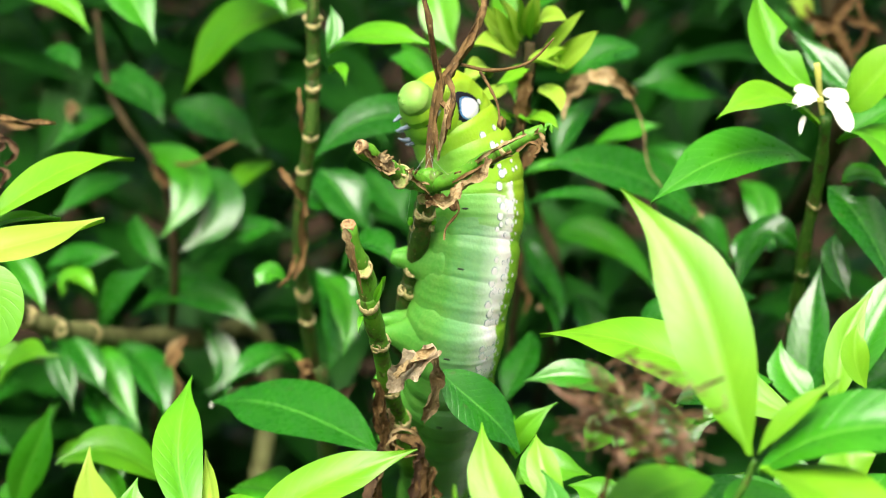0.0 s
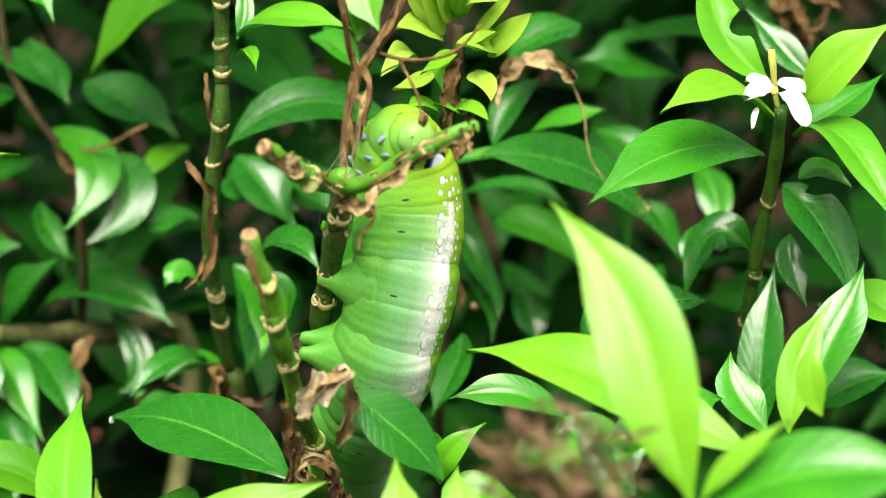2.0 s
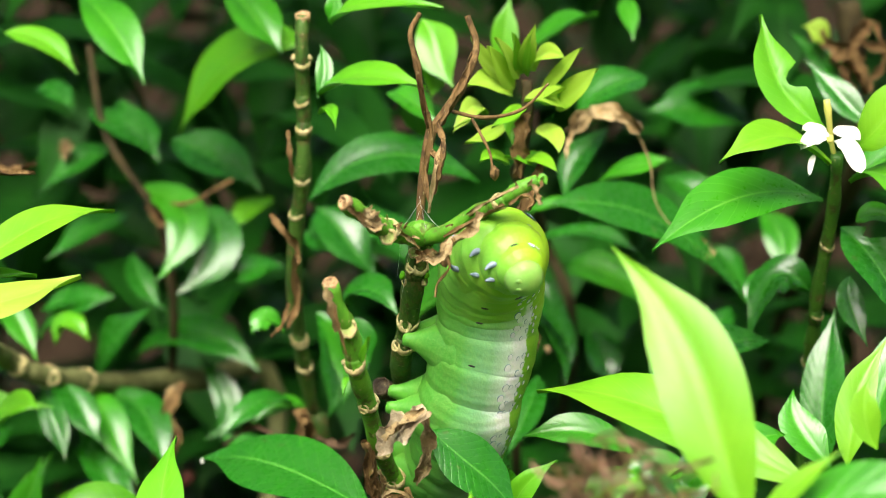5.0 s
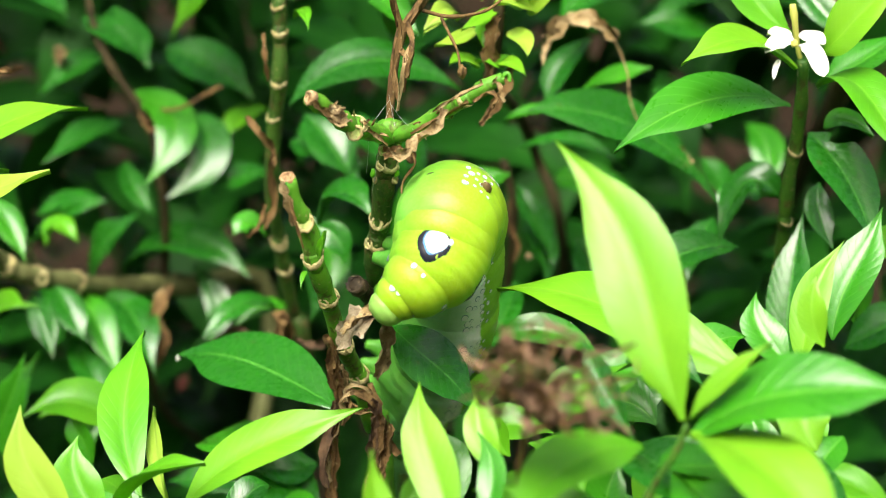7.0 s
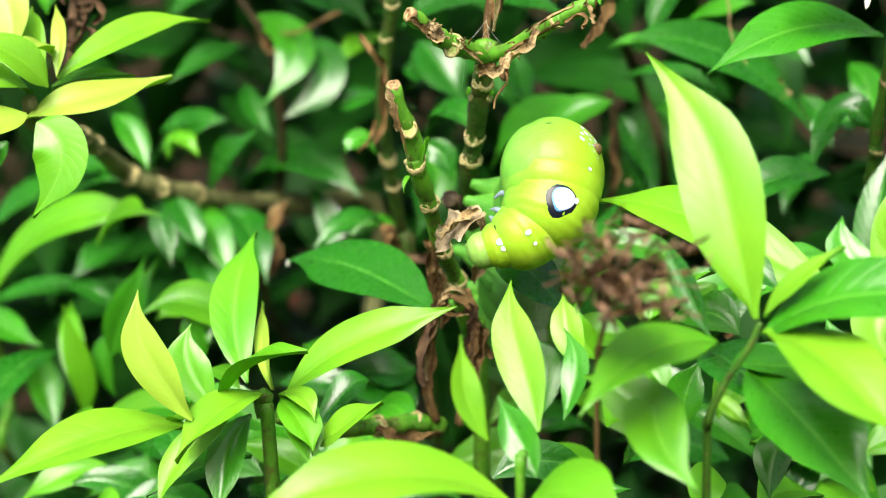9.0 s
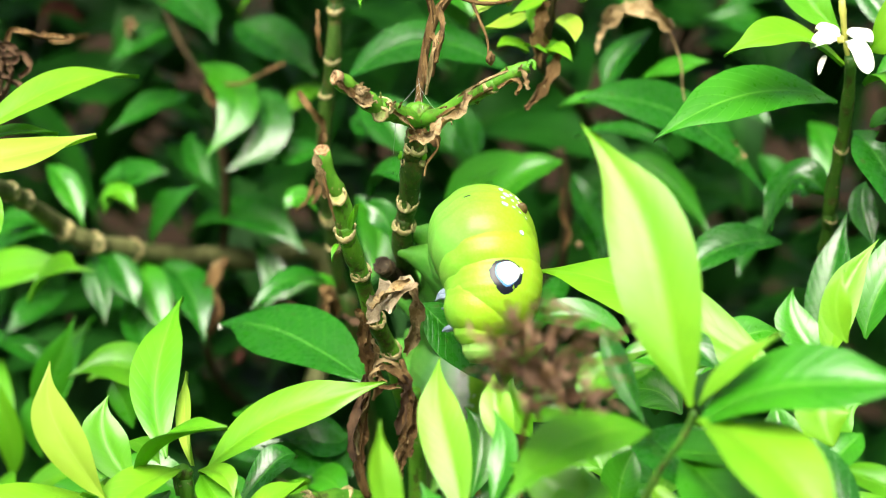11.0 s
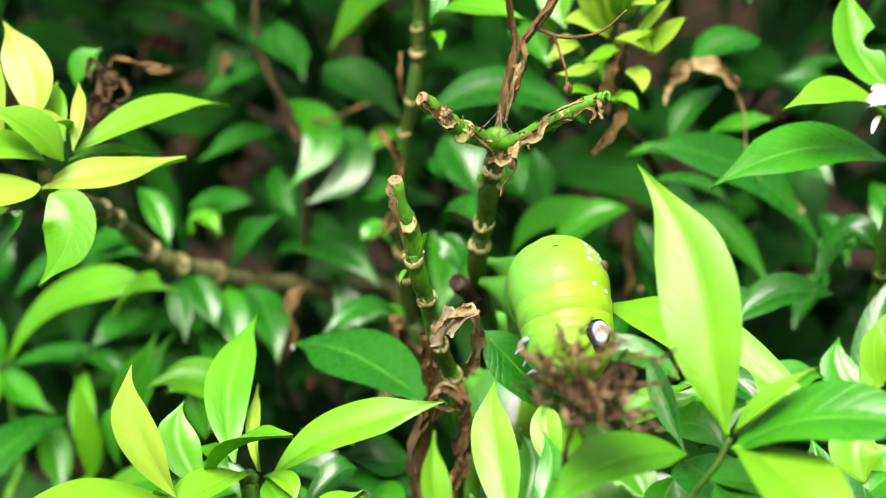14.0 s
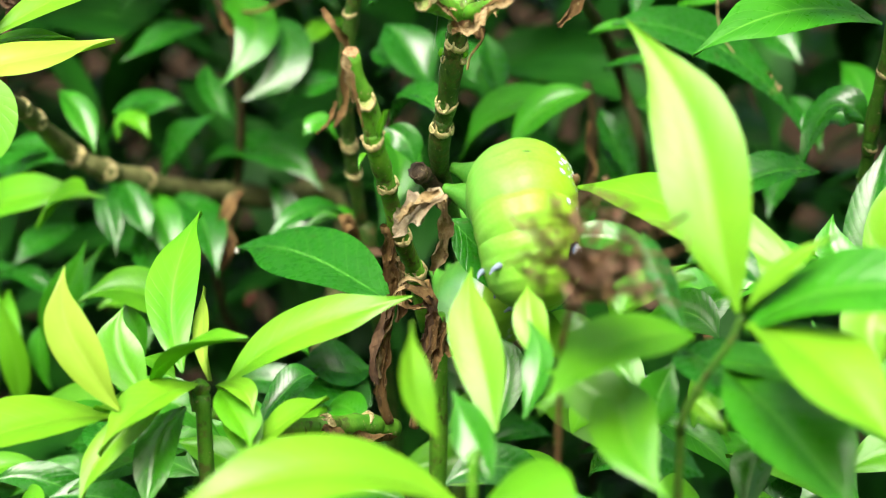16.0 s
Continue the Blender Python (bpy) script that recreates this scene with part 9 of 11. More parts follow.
    keyed["t1"] = [
        (0.0, pose(-0.0131, 0.2580, 0.5488, 42.3, -39.3, -2.0)), (0.5, pose(-0.0101, 0.2574, 0.5472, 50.6, -31.3, 1.9)), (1.0, pose(-0.0071, 0.2568, 0.5456, 59.8, -22.1, 8.8)),
        (1.5, pose(-0.0041, 0.2562, 0.5440, 69.1, -13.8, 18.4)), (2.0, pose(-0.0033, 0.2562, 0.5439, 71.3, -10.3, 27.9)), (2.5, pose(-0.0025, 0.2561, 0.5438, 73.6, -8.0, 36.2)),
        (3.0, pose(0.0001, 0.2561, 0.5436, 68.4, 3.3, 35.6)), (3.5, pose(0.0027, 0.2560, 0.5434, 62.6, 13.2, 33.2)), (4.0, pose(0.0035, 0.2558, 0.5429, 66.4, 12.5, 34.6)),
        (4.2, pose(0.0038, 0.2557, 0.5427, 67.9, 12.1, 35.1)), (4.5, pose(0.0031, 0.2501, 0.5408, 79.2, 6.7, 31.2)), (4.6, pose(0.0029, 0.2482, 0.5402, 83.4, 4.4, 29.4)),
        (4.8, pose(0.0024, 0.2445, 0.5389, 91.9, -0.3, 24.5)), (5.0, pose(0.0019, 0.2407, 0.5377, 100.5, -4.7, 18.2)), (5.2, pose(0.0014, 0.2369, 0.5364, 108.7, -8.2, 10.9)),
        (5.5, pose(-0.0013, 0.2361, 0.5334, 118.4, -7.4, -8.3)), (5.6, pose(-0.0022, 0.2358, 0.5324, 121.4, -5.7, -15.5)), (5.8, pose(-0.0041, 0.2352, 0.5304, 125.8, -0.9, -29.9)),
        (6.0, pose(-0.0059, 0.2346, 0.5284, 127.9, 4.4, -42.9)), (6.3, pose(-0.0087, 0.2338, 0.5255, 127.4, 10.0, -59.3)), (6.5, pose(-0.0085, 0.2334, 0.5244, 126.3, 9.0, -60.7)),
        (7.0, pose(-0.0083, 0.2324, 0.5217, 123.4, 5.9, -64.6)), (7.5, pose(-0.0075, 0.2316, 0.5194, 109.7, 13.0, -72.3)), (8.0, pose(-0.0078, 0.2307, 0.5171, 99.1, 20.0, -79.0)),
        (8.2, pose(-0.0079, 0.2304, 0.5162, 95.6, 23.4, -81.6)), (8.5, pose(-0.0074, 0.2304, 0.5161, 100.0, 23.4, -77.8)), (9.0, pose(-0.0074, 0.2303, 0.5159, 109.2, 23.7, -69.7)),
        (9.5, pose(-0.0064, 0.2302, 0.5157, 120.9, 22.9, -58.5)), (10.0, pose(-0.0055, 0.2301, 0.5155, 133.6, 18.6, -45.5)), (10.3, pose(-0.0049, 0.2301, 0.5154, 140.4, 13.9, -38.1)),
        (10.5, pose(-0.0045, 0.2301, 0.5153, 144.3, 10.2, -33.6)), (11.0, pose(-0.0013, 0.2300, 0.5150, 157.4, -13.7, -18.8)), (11.5, pose(-0.0011, 0.2302, 0.5155, 158.8, -18.5, -15.9)),
        (12.0, pose(-0.0003, 0.2307, 0.5169, 159.9, -23.2, -13.2)), (12.5, pose(0.0005, 0.2312, 0.5183, 160.7, -27.7, -10.7)), (13.0, pose(0.0015, 0.2306, 0.5168, 158.5, -26.4, -5.8)),
        (13.5, pose(0.0025, 0.2301, 0.5153, 156.3, -24.9, -0.9)), (14.0, pose(0.0035, 0.2336, 0.5115, -149.2, -11.8, 5.8)), (14.5, pose(0.0045, 0.2371, 0.5077, -124.0, -10.8, 10.9)),
        (15.0, pose(0.0049, 0.2370, 0.5074, -123.4, -10.7, 10.8)), (15.5, pose(0.0047, 0.2369, 0.5070, -122.9, -10.8, 10.3)), (16.0, pose(0.0021, 0.2366, 0.5062, -122.8, -11.6, 8.7))]
    keyed["t2"] = [
        (0.0, pose(-0.0114, 0.2600, 0.5472, 61.7, -41.5, -12.5)), (0.5, pose(-0.0091, 0.2595, 0.5458, 56.2, -33.3, -2.4)), (1.0, pose(-0.0069, 0.2590, 0.5444, 51.7, -23.9, 7.0)),
        (1.5, pose(-0.0046, 0.2585, 0.5430, 48.5, -13.9, 15.2)), (2.0, pose(-0.0044, 0.2584, 0.5428, 46.0, -6.0, 22.9)), (2.5, pose(-0.0041, 0.2584, 0.5427, 44.6, 1.2, 29.0)),
        (3.0, pose(-0.0018, 0.2582, 0.5422, 45.9, 11.2, 31.3)), (3.5, pose(0.0006, 0.2581, 0.5418, 46.3, 20.3, 32.5)), (4.0, pose(0.0013, 0.2580, 0.5415, 48.5, 20.2, 33.6)),
        (4.2, pose(0.0016, 0.2579, 0.5414, 49.3, 20.2, 34.1)), (4.5, pose(0.0013, 0.2525, 0.5401, 62.3, 14.5, 31.6)), (4.6, pose(0.0012, 0.2507, 0.5397, 67.0, 11.9, 30.4)),
        (4.8, pose(0.0010, 0.2471, 0.5388, 76.8, 6.3, 26.7)), (5.0, pose(0.0009, 0.2434, 0.5379, 86.4, 0.6, 21.6)), (5.2, pose(0.0007, 0.2398, 0.5370, 95.2, -4.3, 15.3)),
        (5.5, pose(-0.0012, 0.2384, 0.5342, 100.6, -6.4, -1.4)), (5.6, pose(-0.0018, 0.2380, 0.5333, 102.6, -6.5, -8.4)), (5.8, pose(-0.0031, 0.2371, 0.5314, 106.3, -5.3, -23.6)),
        (6.0, pose(-0.0044, 0.2361, 0.5296, 109.0, -2.9, -38.9)), (6.3, pose(-0.0063, 0.2348, 0.5268, 110.3, 0.4, -58.2)), (6.5, pose(-0.0062, 0.2344, 0.5257, 113.2, -0.3, -57.0)),
        (7.0, pose(-0.0060, 0.2334, 0.5231, 120.0, -2.5, -54.5)), (7.5, pose(-0.0052, 0.2325, 0.5205, 119.3, 8.5, -52.8)), (8.0, pose(-0.0049, 0.2316, 0.5179, 120.0, 19.7, -49.9)),
        (8.2, pose(-0.0047, 0.2312, 0.5169, 120.7, 24.1, -48.4)), (8.5, pose(-0.0045, 0.2312, 0.5169, 120.8, 21.8, -48.2)), (9.0, pose(-0.0046, 0.2312, 0.5168, 121.1, 17.6, -47.5)),
        (9.5, pose(-0.0042, 0.2311, 0.5168, 121.6, 13.1, -46.5)), (10.0, pose(-0.0038, 0.2311, 0.5167, 122.5, 8.2, -44.9)), (10.3, pose(-0.0036, 0.2311, 0.5167, 123.2, 5.1, -43.5)),
        (10.5, pose(-0.0035, 0.2311, 0.5167, 123.7, 2.9, -42.4)), (11.0, pose(-0.0012, 0.2312, 0.5171, 132.7, -7.8, -30.3)), (11.5, pose(-0.0014, 0.2314, 0.5175, 129.8, -14.2, -23.5)),
        (12.0, pose(-0.0010, 0.2319, 0.5188, 132.7, -15.4, -21.2)), (12.5, pose(-0.0005, 0.2324, 0.5202, 135.0, -13.1, -23.1)), (13.0, pose(0.0005, 0.2318, 0.5186, 136.0, -12.2, -16.6)),
        (13.5, pose(0.0015, 0.2312, 0.5169, 136.6, -11.6, -10.3)), (14.0, pose(0.0031, 0.2324, 0.5137, -171.0, -4.3, 6.2)), (14.5, pose(0.0046, 0.2336, 0.5104, -138.3, -13.2, 9.9)),
        (15.0, pose(0.0050, 0.2335, 0.5100, -137.4, -13.2, 9.9)), (15.5, pose(0.0048, 0.2333, 0.5096, -136.5, -13.3, 9.7)), (16.0, pose(0.0021, 0.2330, 0.5088, -136.1, -14.2, 8.9))]
    keyed["t3"] = [
        (0.0, pose(-0.0101, 0.2628, 0.5466, 6.4, -32.3, 6.1)), (0.5, pose(-0.0082, 0.2620, 0.5446, 7.4, -26.9, 8.6)), (1.0, pose(-0.0063, 0.2612, 0.5425, 9.2, -20.5, 11.0)),
        (1.5, pose(-0.0044, 0.2605, 0.5404, 11.8, -13.3, 13.5)), (2.0, pose(-0.0046, 0.2603, 0.5398, 11.0, -8.1, 14.8)), (2.5, pose(-0.0048, 0.2601, 0.5392, 10.3, -3.3, 15.9)),
        (3.0, pose(-0.0033, 0.2599, 0.5388, 13.8, 8.7, 18.4)), (3.5, pose(-0.0019, 0.2597, 0.5384, 17.3, 19.5, 21.0)), (4.0, pose(-0.0012, 0.2596, 0.5381, 17.0, 19.6, 20.9)),
        (4.2, pose(-0.0009, 0.2596, 0.5380, 16.9, 19.6, 20.9)), (4.5, pose(-0.0008, 0.2549, 0.5377, 32.5, 16.9, 19.1)), (4.6, pose(-0.0007, 0.2533, 0.5376, 38.7, 15.7, 18.8)),
        (4.8, pose(-0.0007, 0.2501, 0.5374, 52.0, 12.3, 18.0)), (5.0, pose(-0.0006, 0.2470, 0.5372, 64.9, 7.8, 16.7)), (5.2, pose(-0.0005, 0.2438, 0.5370, 76.1, 3.0, 14.4)),
        (5.5, pose(-0.0013, 0.2420, 0.5345, 87.7, -3.2, 3.0)), (5.6, pose(-0.0016, 0.2413, 0.5337, 92.1, -5.0, -1.8)), (5.8, pose(-0.0021, 0.2401, 0.5320, 101.1, -7.5, -12.5)),
        (6.0, pose(-0.0026, 0.2389, 0.5303, 109.4, -8.3, -23.3)), (6.3, pose(-0.0034, 0.2370, 0.5277, 119.0, -7.1, -37.5)), (6.5, pose(-0.0034, 0.2367, 0.5270, 121.5, -8.7, -37.1)),
        (7.0, pose(-0.0034, 0.2361, 0.5252, 127.2, -12.3, -36.7)), (7.5, pose(-0.0025, 0.2354, 0.5234, 127.1, -3.5, -32.0)), (8.0, pose(-0.0017, 0.2347, 0.5215, 127.9, 5.3, -27.1)),
        (8.2, pose(-0.0013, 0.2345, 0.5208, 128.5, 8.6, -25.0)), (8.5, pose(-0.0013, 0.2344, 0.5205, 128.5, 5.9, -24.1)), (9.0, pose(-0.0012, 0.2342, 0.5200, 128.6, 1.2, -22.5)),
        (9.5, pose(-0.0011, 0.2340, 0.5196, 128.8, -3.7, -20.7)), (10.0, pose(-0.0011, 0.2338, 0.5191, 129.1, -8.8, -18.6)), (10.3, pose(-0.0010, 0.2337, 0.5188, 129.2, -11.8, -17.3)),
        (10.5, pose(-0.0010, 0.2337, 0.5187, 129.3, -13.9, -16.4)), (11.0, pose(0.0003, 0.2337, 0.5187, 132.4, -21.7, -14.0)), (11.5, pose(-0.0004, 0.2335, 0.5183, 131.6, -19.9, -16.0)),
        (12.0, pose(0.0001, 0.2342, 0.5200, 128.3, -21.1, -14.6)), (12.5, pose(0.0011, 0.2349, 0.5219, 124.4, -22.5, -12.7)), (13.0, pose(0.0018, 0.2344, 0.5205, 127.0, -20.0, -8.6)),
        (13.5, pose(0.0024, 0.2339, 0.5192, 129.1, -17.6, -4.3)), (14.0, pose(0.0032, 0.2328, 0.5163, 141.8, -12.6, 4.0)), (14.5, pose(0.0040, 0.2318, 0.5134, 152.3, -10.7, 14.5)),
        (15.0, pose(0.0045, 0.2316, 0.5130, 152.2, -9.7, 15.0)), (15.5, pose(0.0043, 0.2314, 0.5125, 152.0, -8.7, 15.4)), (16.0, pose(0.0016, 0.2311, 0.5116, 152.0, -7.8, 15.9))]
    keyed["a1"] = [
        (0.0, pose(-0.0061, 0.2617, 0.5387, -11.8, -16.2, 2.9)), (0.5, pose(-0.0052, 0.2613, 0.5376, -11.3, -13.1, 4.6)), (1.0, pose(-0.0042, 0.2609, 0.5365, -10.3, -9.4, 6.1)),
        (1.5, pose(-0.0033, 0.2605, 0.5353, -8.6, -4.8, 7.5)), (2.0, pose(-0.0037, 0.2603, 0.5347, -8.4, -3.9, 7.8)), (2.5, pose(-0.0041, 0.2601, 0.5341, -8.1, -3.0, 8.1)),
        (3.0, pose(-0.0037, 0.2599, 0.5336, -7.3, 4.0, 8.8)), (3.5, pose(-0.0034, 0.2597, 0.5330, -6.2, 10.6, 9.6)), (4.0, pose(-0.0027, 0.2595, 0.5327, -6.3, 10.6, 9.6)),
        (4.2, pose(-0.0024, 0.2595, 0.5325, -6.4, 10.6, 9.6)), (4.5, pose(-0.0022, 0.2561, 0.5332, 10.1, 8.7, 7.1)), (4.6, pose(-0.0021, 0.2550, 0.5334, 16.1, 8.4, 6.3)),
        (4.8, pose(-0.0019, 0.2528, 0.5339, 27.9, 7.9, 5.1)), (5.0, pose(-0.0018, 0.2506, 0.5343, 38.7, 7.5, 4.5)), (5.2, pose(-0.0016, 0.2483, 0.5348, 48.1, 6.9, 4.2)),
        (5.5, pose(-0.0016, 0.2465, 0.5339, 58.3, 5.3, 0.7)), (5.6, pose(-0.0016, 0.2459, 0.5336, 61.8, 4.6, -0.4)), (5.8, pose(-0.0016, 0.2448, 0.5329, 68.9, 3.0, -2.5)),
        (6.0, pose(-0.0016, 0.2436, 0.5323, 75.6, 1.0, -4.5)), (6.3, pose(-0.0016, 0.2418, 0.5314, 84.8, -2.5, -7.8)), (6.5, pose(-0.0017, 0.2416, 0.5308, 87.4, -4.6, -7.1)),
        (7.0, pose(-0.0020, 0.2410, 0.5294, 93.7, -9.8, -6.1)), (7.5, pose(-0.0012, 0.2403, 0.5272, 90.4, -2.2, -4.0)), (8.0, pose(-0.0005, 0.2395, 0.5251, 87.0, 5.1, -2.7)),
        (8.2, pose(-0.0002, 0.2392, 0.5243, 85.5, 7.9, -2.5)), (8.5, pose(-0.0005, 0.2392, 0.5241, 86.1, 5.4, -0.5)), (9.0, pose(-0.0011, 0.2392, 0.5239, 87.0, 1.1, 2.5)),
        (9.5, pose(-0.0016, 0.2392, 0.5236, 87.9, -3.5, 5.4)), (10.0, pose(-0.0022, 0.2393, 0.5233, 88.7, -8.4, 8.0)), (10.3, pose(-0.0025, 0.2393, 0.5232, 89.2, -11.4, 9.5)),
        (10.5, pose(-0.0027, 0.2393, 0.5231, 89.6, -13.5, 10.4)), (11.0, pose(-0.0019, 0.2395, 0.5237, 93.0, -19.9, 10.4)), (11.5, pose(-0.0015, 0.2396, 0.5241, 95.9, -20.5, 5.4)),
        (12.0, pose(-0.0011, 0.2398, 0.5244, 90.0, -19.1, 8.8)), (12.5, pose(-0.0008, 0.2399, 0.5248, 82.9, -16.6, 14.4)), (13.0, pose(-0.0003, 0.2396, 0.5239, 85.9, -16.8, 14.6)),
        (13.5, pose(0.0002, 0.2393, 0.5231, 88.7, -16.8, 14.8)), (14.0, pose(0.0008, 0.2388, 0.5218, 95.2, -17.7, 13.7)), (14.5, pose(0.0014, 0.2383, 0.5204, 101.0, -17.2, 12.8)),
        (15.0, pose(0.0021, 0.2381, 0.5197, 100.3, -16.2, 12.2)), (15.5, pose(0.0021, 0.2378, 0.5190, 99.8, -15.3, 11.4)), (16.0, pose(-0.0005, 0.2375, 0.5181, 100.0, -14.3, 9.4))]
    keyed["a2"] = [
        (0.0, pose(-0.0057, 0.2598, 0.5318, -18.2, 1.1, -1.5)), (0.5, pose(-0.0049, 0.2595, 0.5311, -18.1, 2.4, -0.9)), (1.0, pose(-0.0041, 0.2592, 0.5304, -18.0, 3.7, -0.3)),
        (1.5, pose(-0.0033, 0.2590, 0.5297, -17.8, 5.0, 0.3)), (2.0, pose(-0.0037, 0.2588, 0.5293, -17.8, 4.4, 0.7)), (2.5, pose(-0.0041, 0.2587, 0.5288, -17.7, 3.8, 1.1)),
        (3.0, pose(-0.0039, 0.2585, 0.5282, -17.6, 5.8, 1.5)), (3.5, pose(-0.0037, 0.2582, 0.5276, -17.4, 7.7, 1.9)), (4.0, pose(-0.0030, 0.2581, 0.5273, -17.5, 7.6, 1.9)),
        (4.2, pose(-0.0027, 0.2581, 0.5271, -17.5, 7.5, 1.9)), (4.5, pose(-0.0025, 0.2565, 0.5277, -5.2, 7.0, 0.5)), (4.6, pose(-0.0025, 0.2560, 0.5278, -1.2, 7.0, 0.1)),
        (4.8, pose(-0.0024, 0.2549, 0.5282, 6.7, 7.1, -0.8)), (5.0, pose(-0.0023, 0.2539, 0.5286, 14.0, 7.4, -1.4)), (5.2, pose(-0.0022, 0.2528, 0.5289, 20.6, 7.7, -1.9)),
        (5.5, pose(-0.0020, 0.2521, 0.5283, 27.3, 8.1, -4.2)), (5.6, pose(-0.0019, 0.2519, 0.5281, 29.5, 8.3, -4.9)), (5.8, pose(-0.0018, 0.2514, 0.5276, 33.9, 8.8, -6.2)),
        (6.0, pose(-0.0017, 0.2509, 0.5272, 38.1, 9.5, -7.3)), (6.3, pose(-0.0016, 0.2501, 0.5265, 44.2, 10.5, -8.5)), (6.5, pose(-0.0017, 0.2501, 0.5264, 44.5, 10.5, -8.0)),
        (7.0, pose(-0.0020, 0.2500, 0.5261, 45.2, 10.4, -6.7)), (7.5, pose(-0.0016, 0.2490, 0.5235, 42.2, 13.9, -5.6)), (8.0, pose(-0.0011, 0.2480, 0.5208, 39.3, 17.3, -4.7)),
        (8.2, pose(-0.0009, 0.2476, 0.5198, 38.2, 18.5, -4.4)), (8.5, pose(-0.0012, 0.2477, 0.5196, 42.0, 17.7, -2.8)), (9.0, pose(-0.0018, 0.2477, 0.5193, 48.0, 15.8, -0.1)),
        (9.5, pose(-0.0024, 0.2477, 0.5191, 53.3, 13.0, 2.4)), (10.0, pose(-0.0030, 0.2477, 0.5188, 57.9, 9.5, 4.7)), (10.3, pose(-0.0033, 0.2477, 0.5187, 60.3, 7.1, 5.8)),
        (10.5, pose(-0.0035, 0.2477, 0.5185, 61.8, 5.4, 6.5)), (11.0, pose(-0.0026, 0.2481, 0.5195, 62.1, 4.0, 7.7)), (11.5, pose(-0.0023, 0.2482, 0.5197, 61.5, 4.5, 8.6)),
        (12.0, pose(-0.0021, 0.2483, 0.5200, 60.9, 5.0, 9.4)), (12.5, pose(-0.0018, 0.2484, 0.5202, 60.3, 5.6, 10.2)), (13.0, pose(-0.0015, 0.2481, 0.5195, 63.4, 3.7, 10.5)),
        (13.5, pose(-0.0012, 0.2479, 0.5189, 66.4, 1.7, 10.6)), (14.0, pose(-0.0008, 0.2474, 0.5176, 67.7, 0.7, 10.3)), (14.5, pose(-0.0003, 0.2469, 0.5163, 68.9, -0.5, 10.1)),
        (15.0, pose(0.0004, 0.2467, 0.5157, 70.3, -1.8, 10.2)), (15.5, pose(0.0006, 0.2465, 0.5151, 71.1, -2.6, 9.7)), (16.0, pose(-0.0015, 0.2462, 0.5142, 69.2, -1.6, 6.7))]
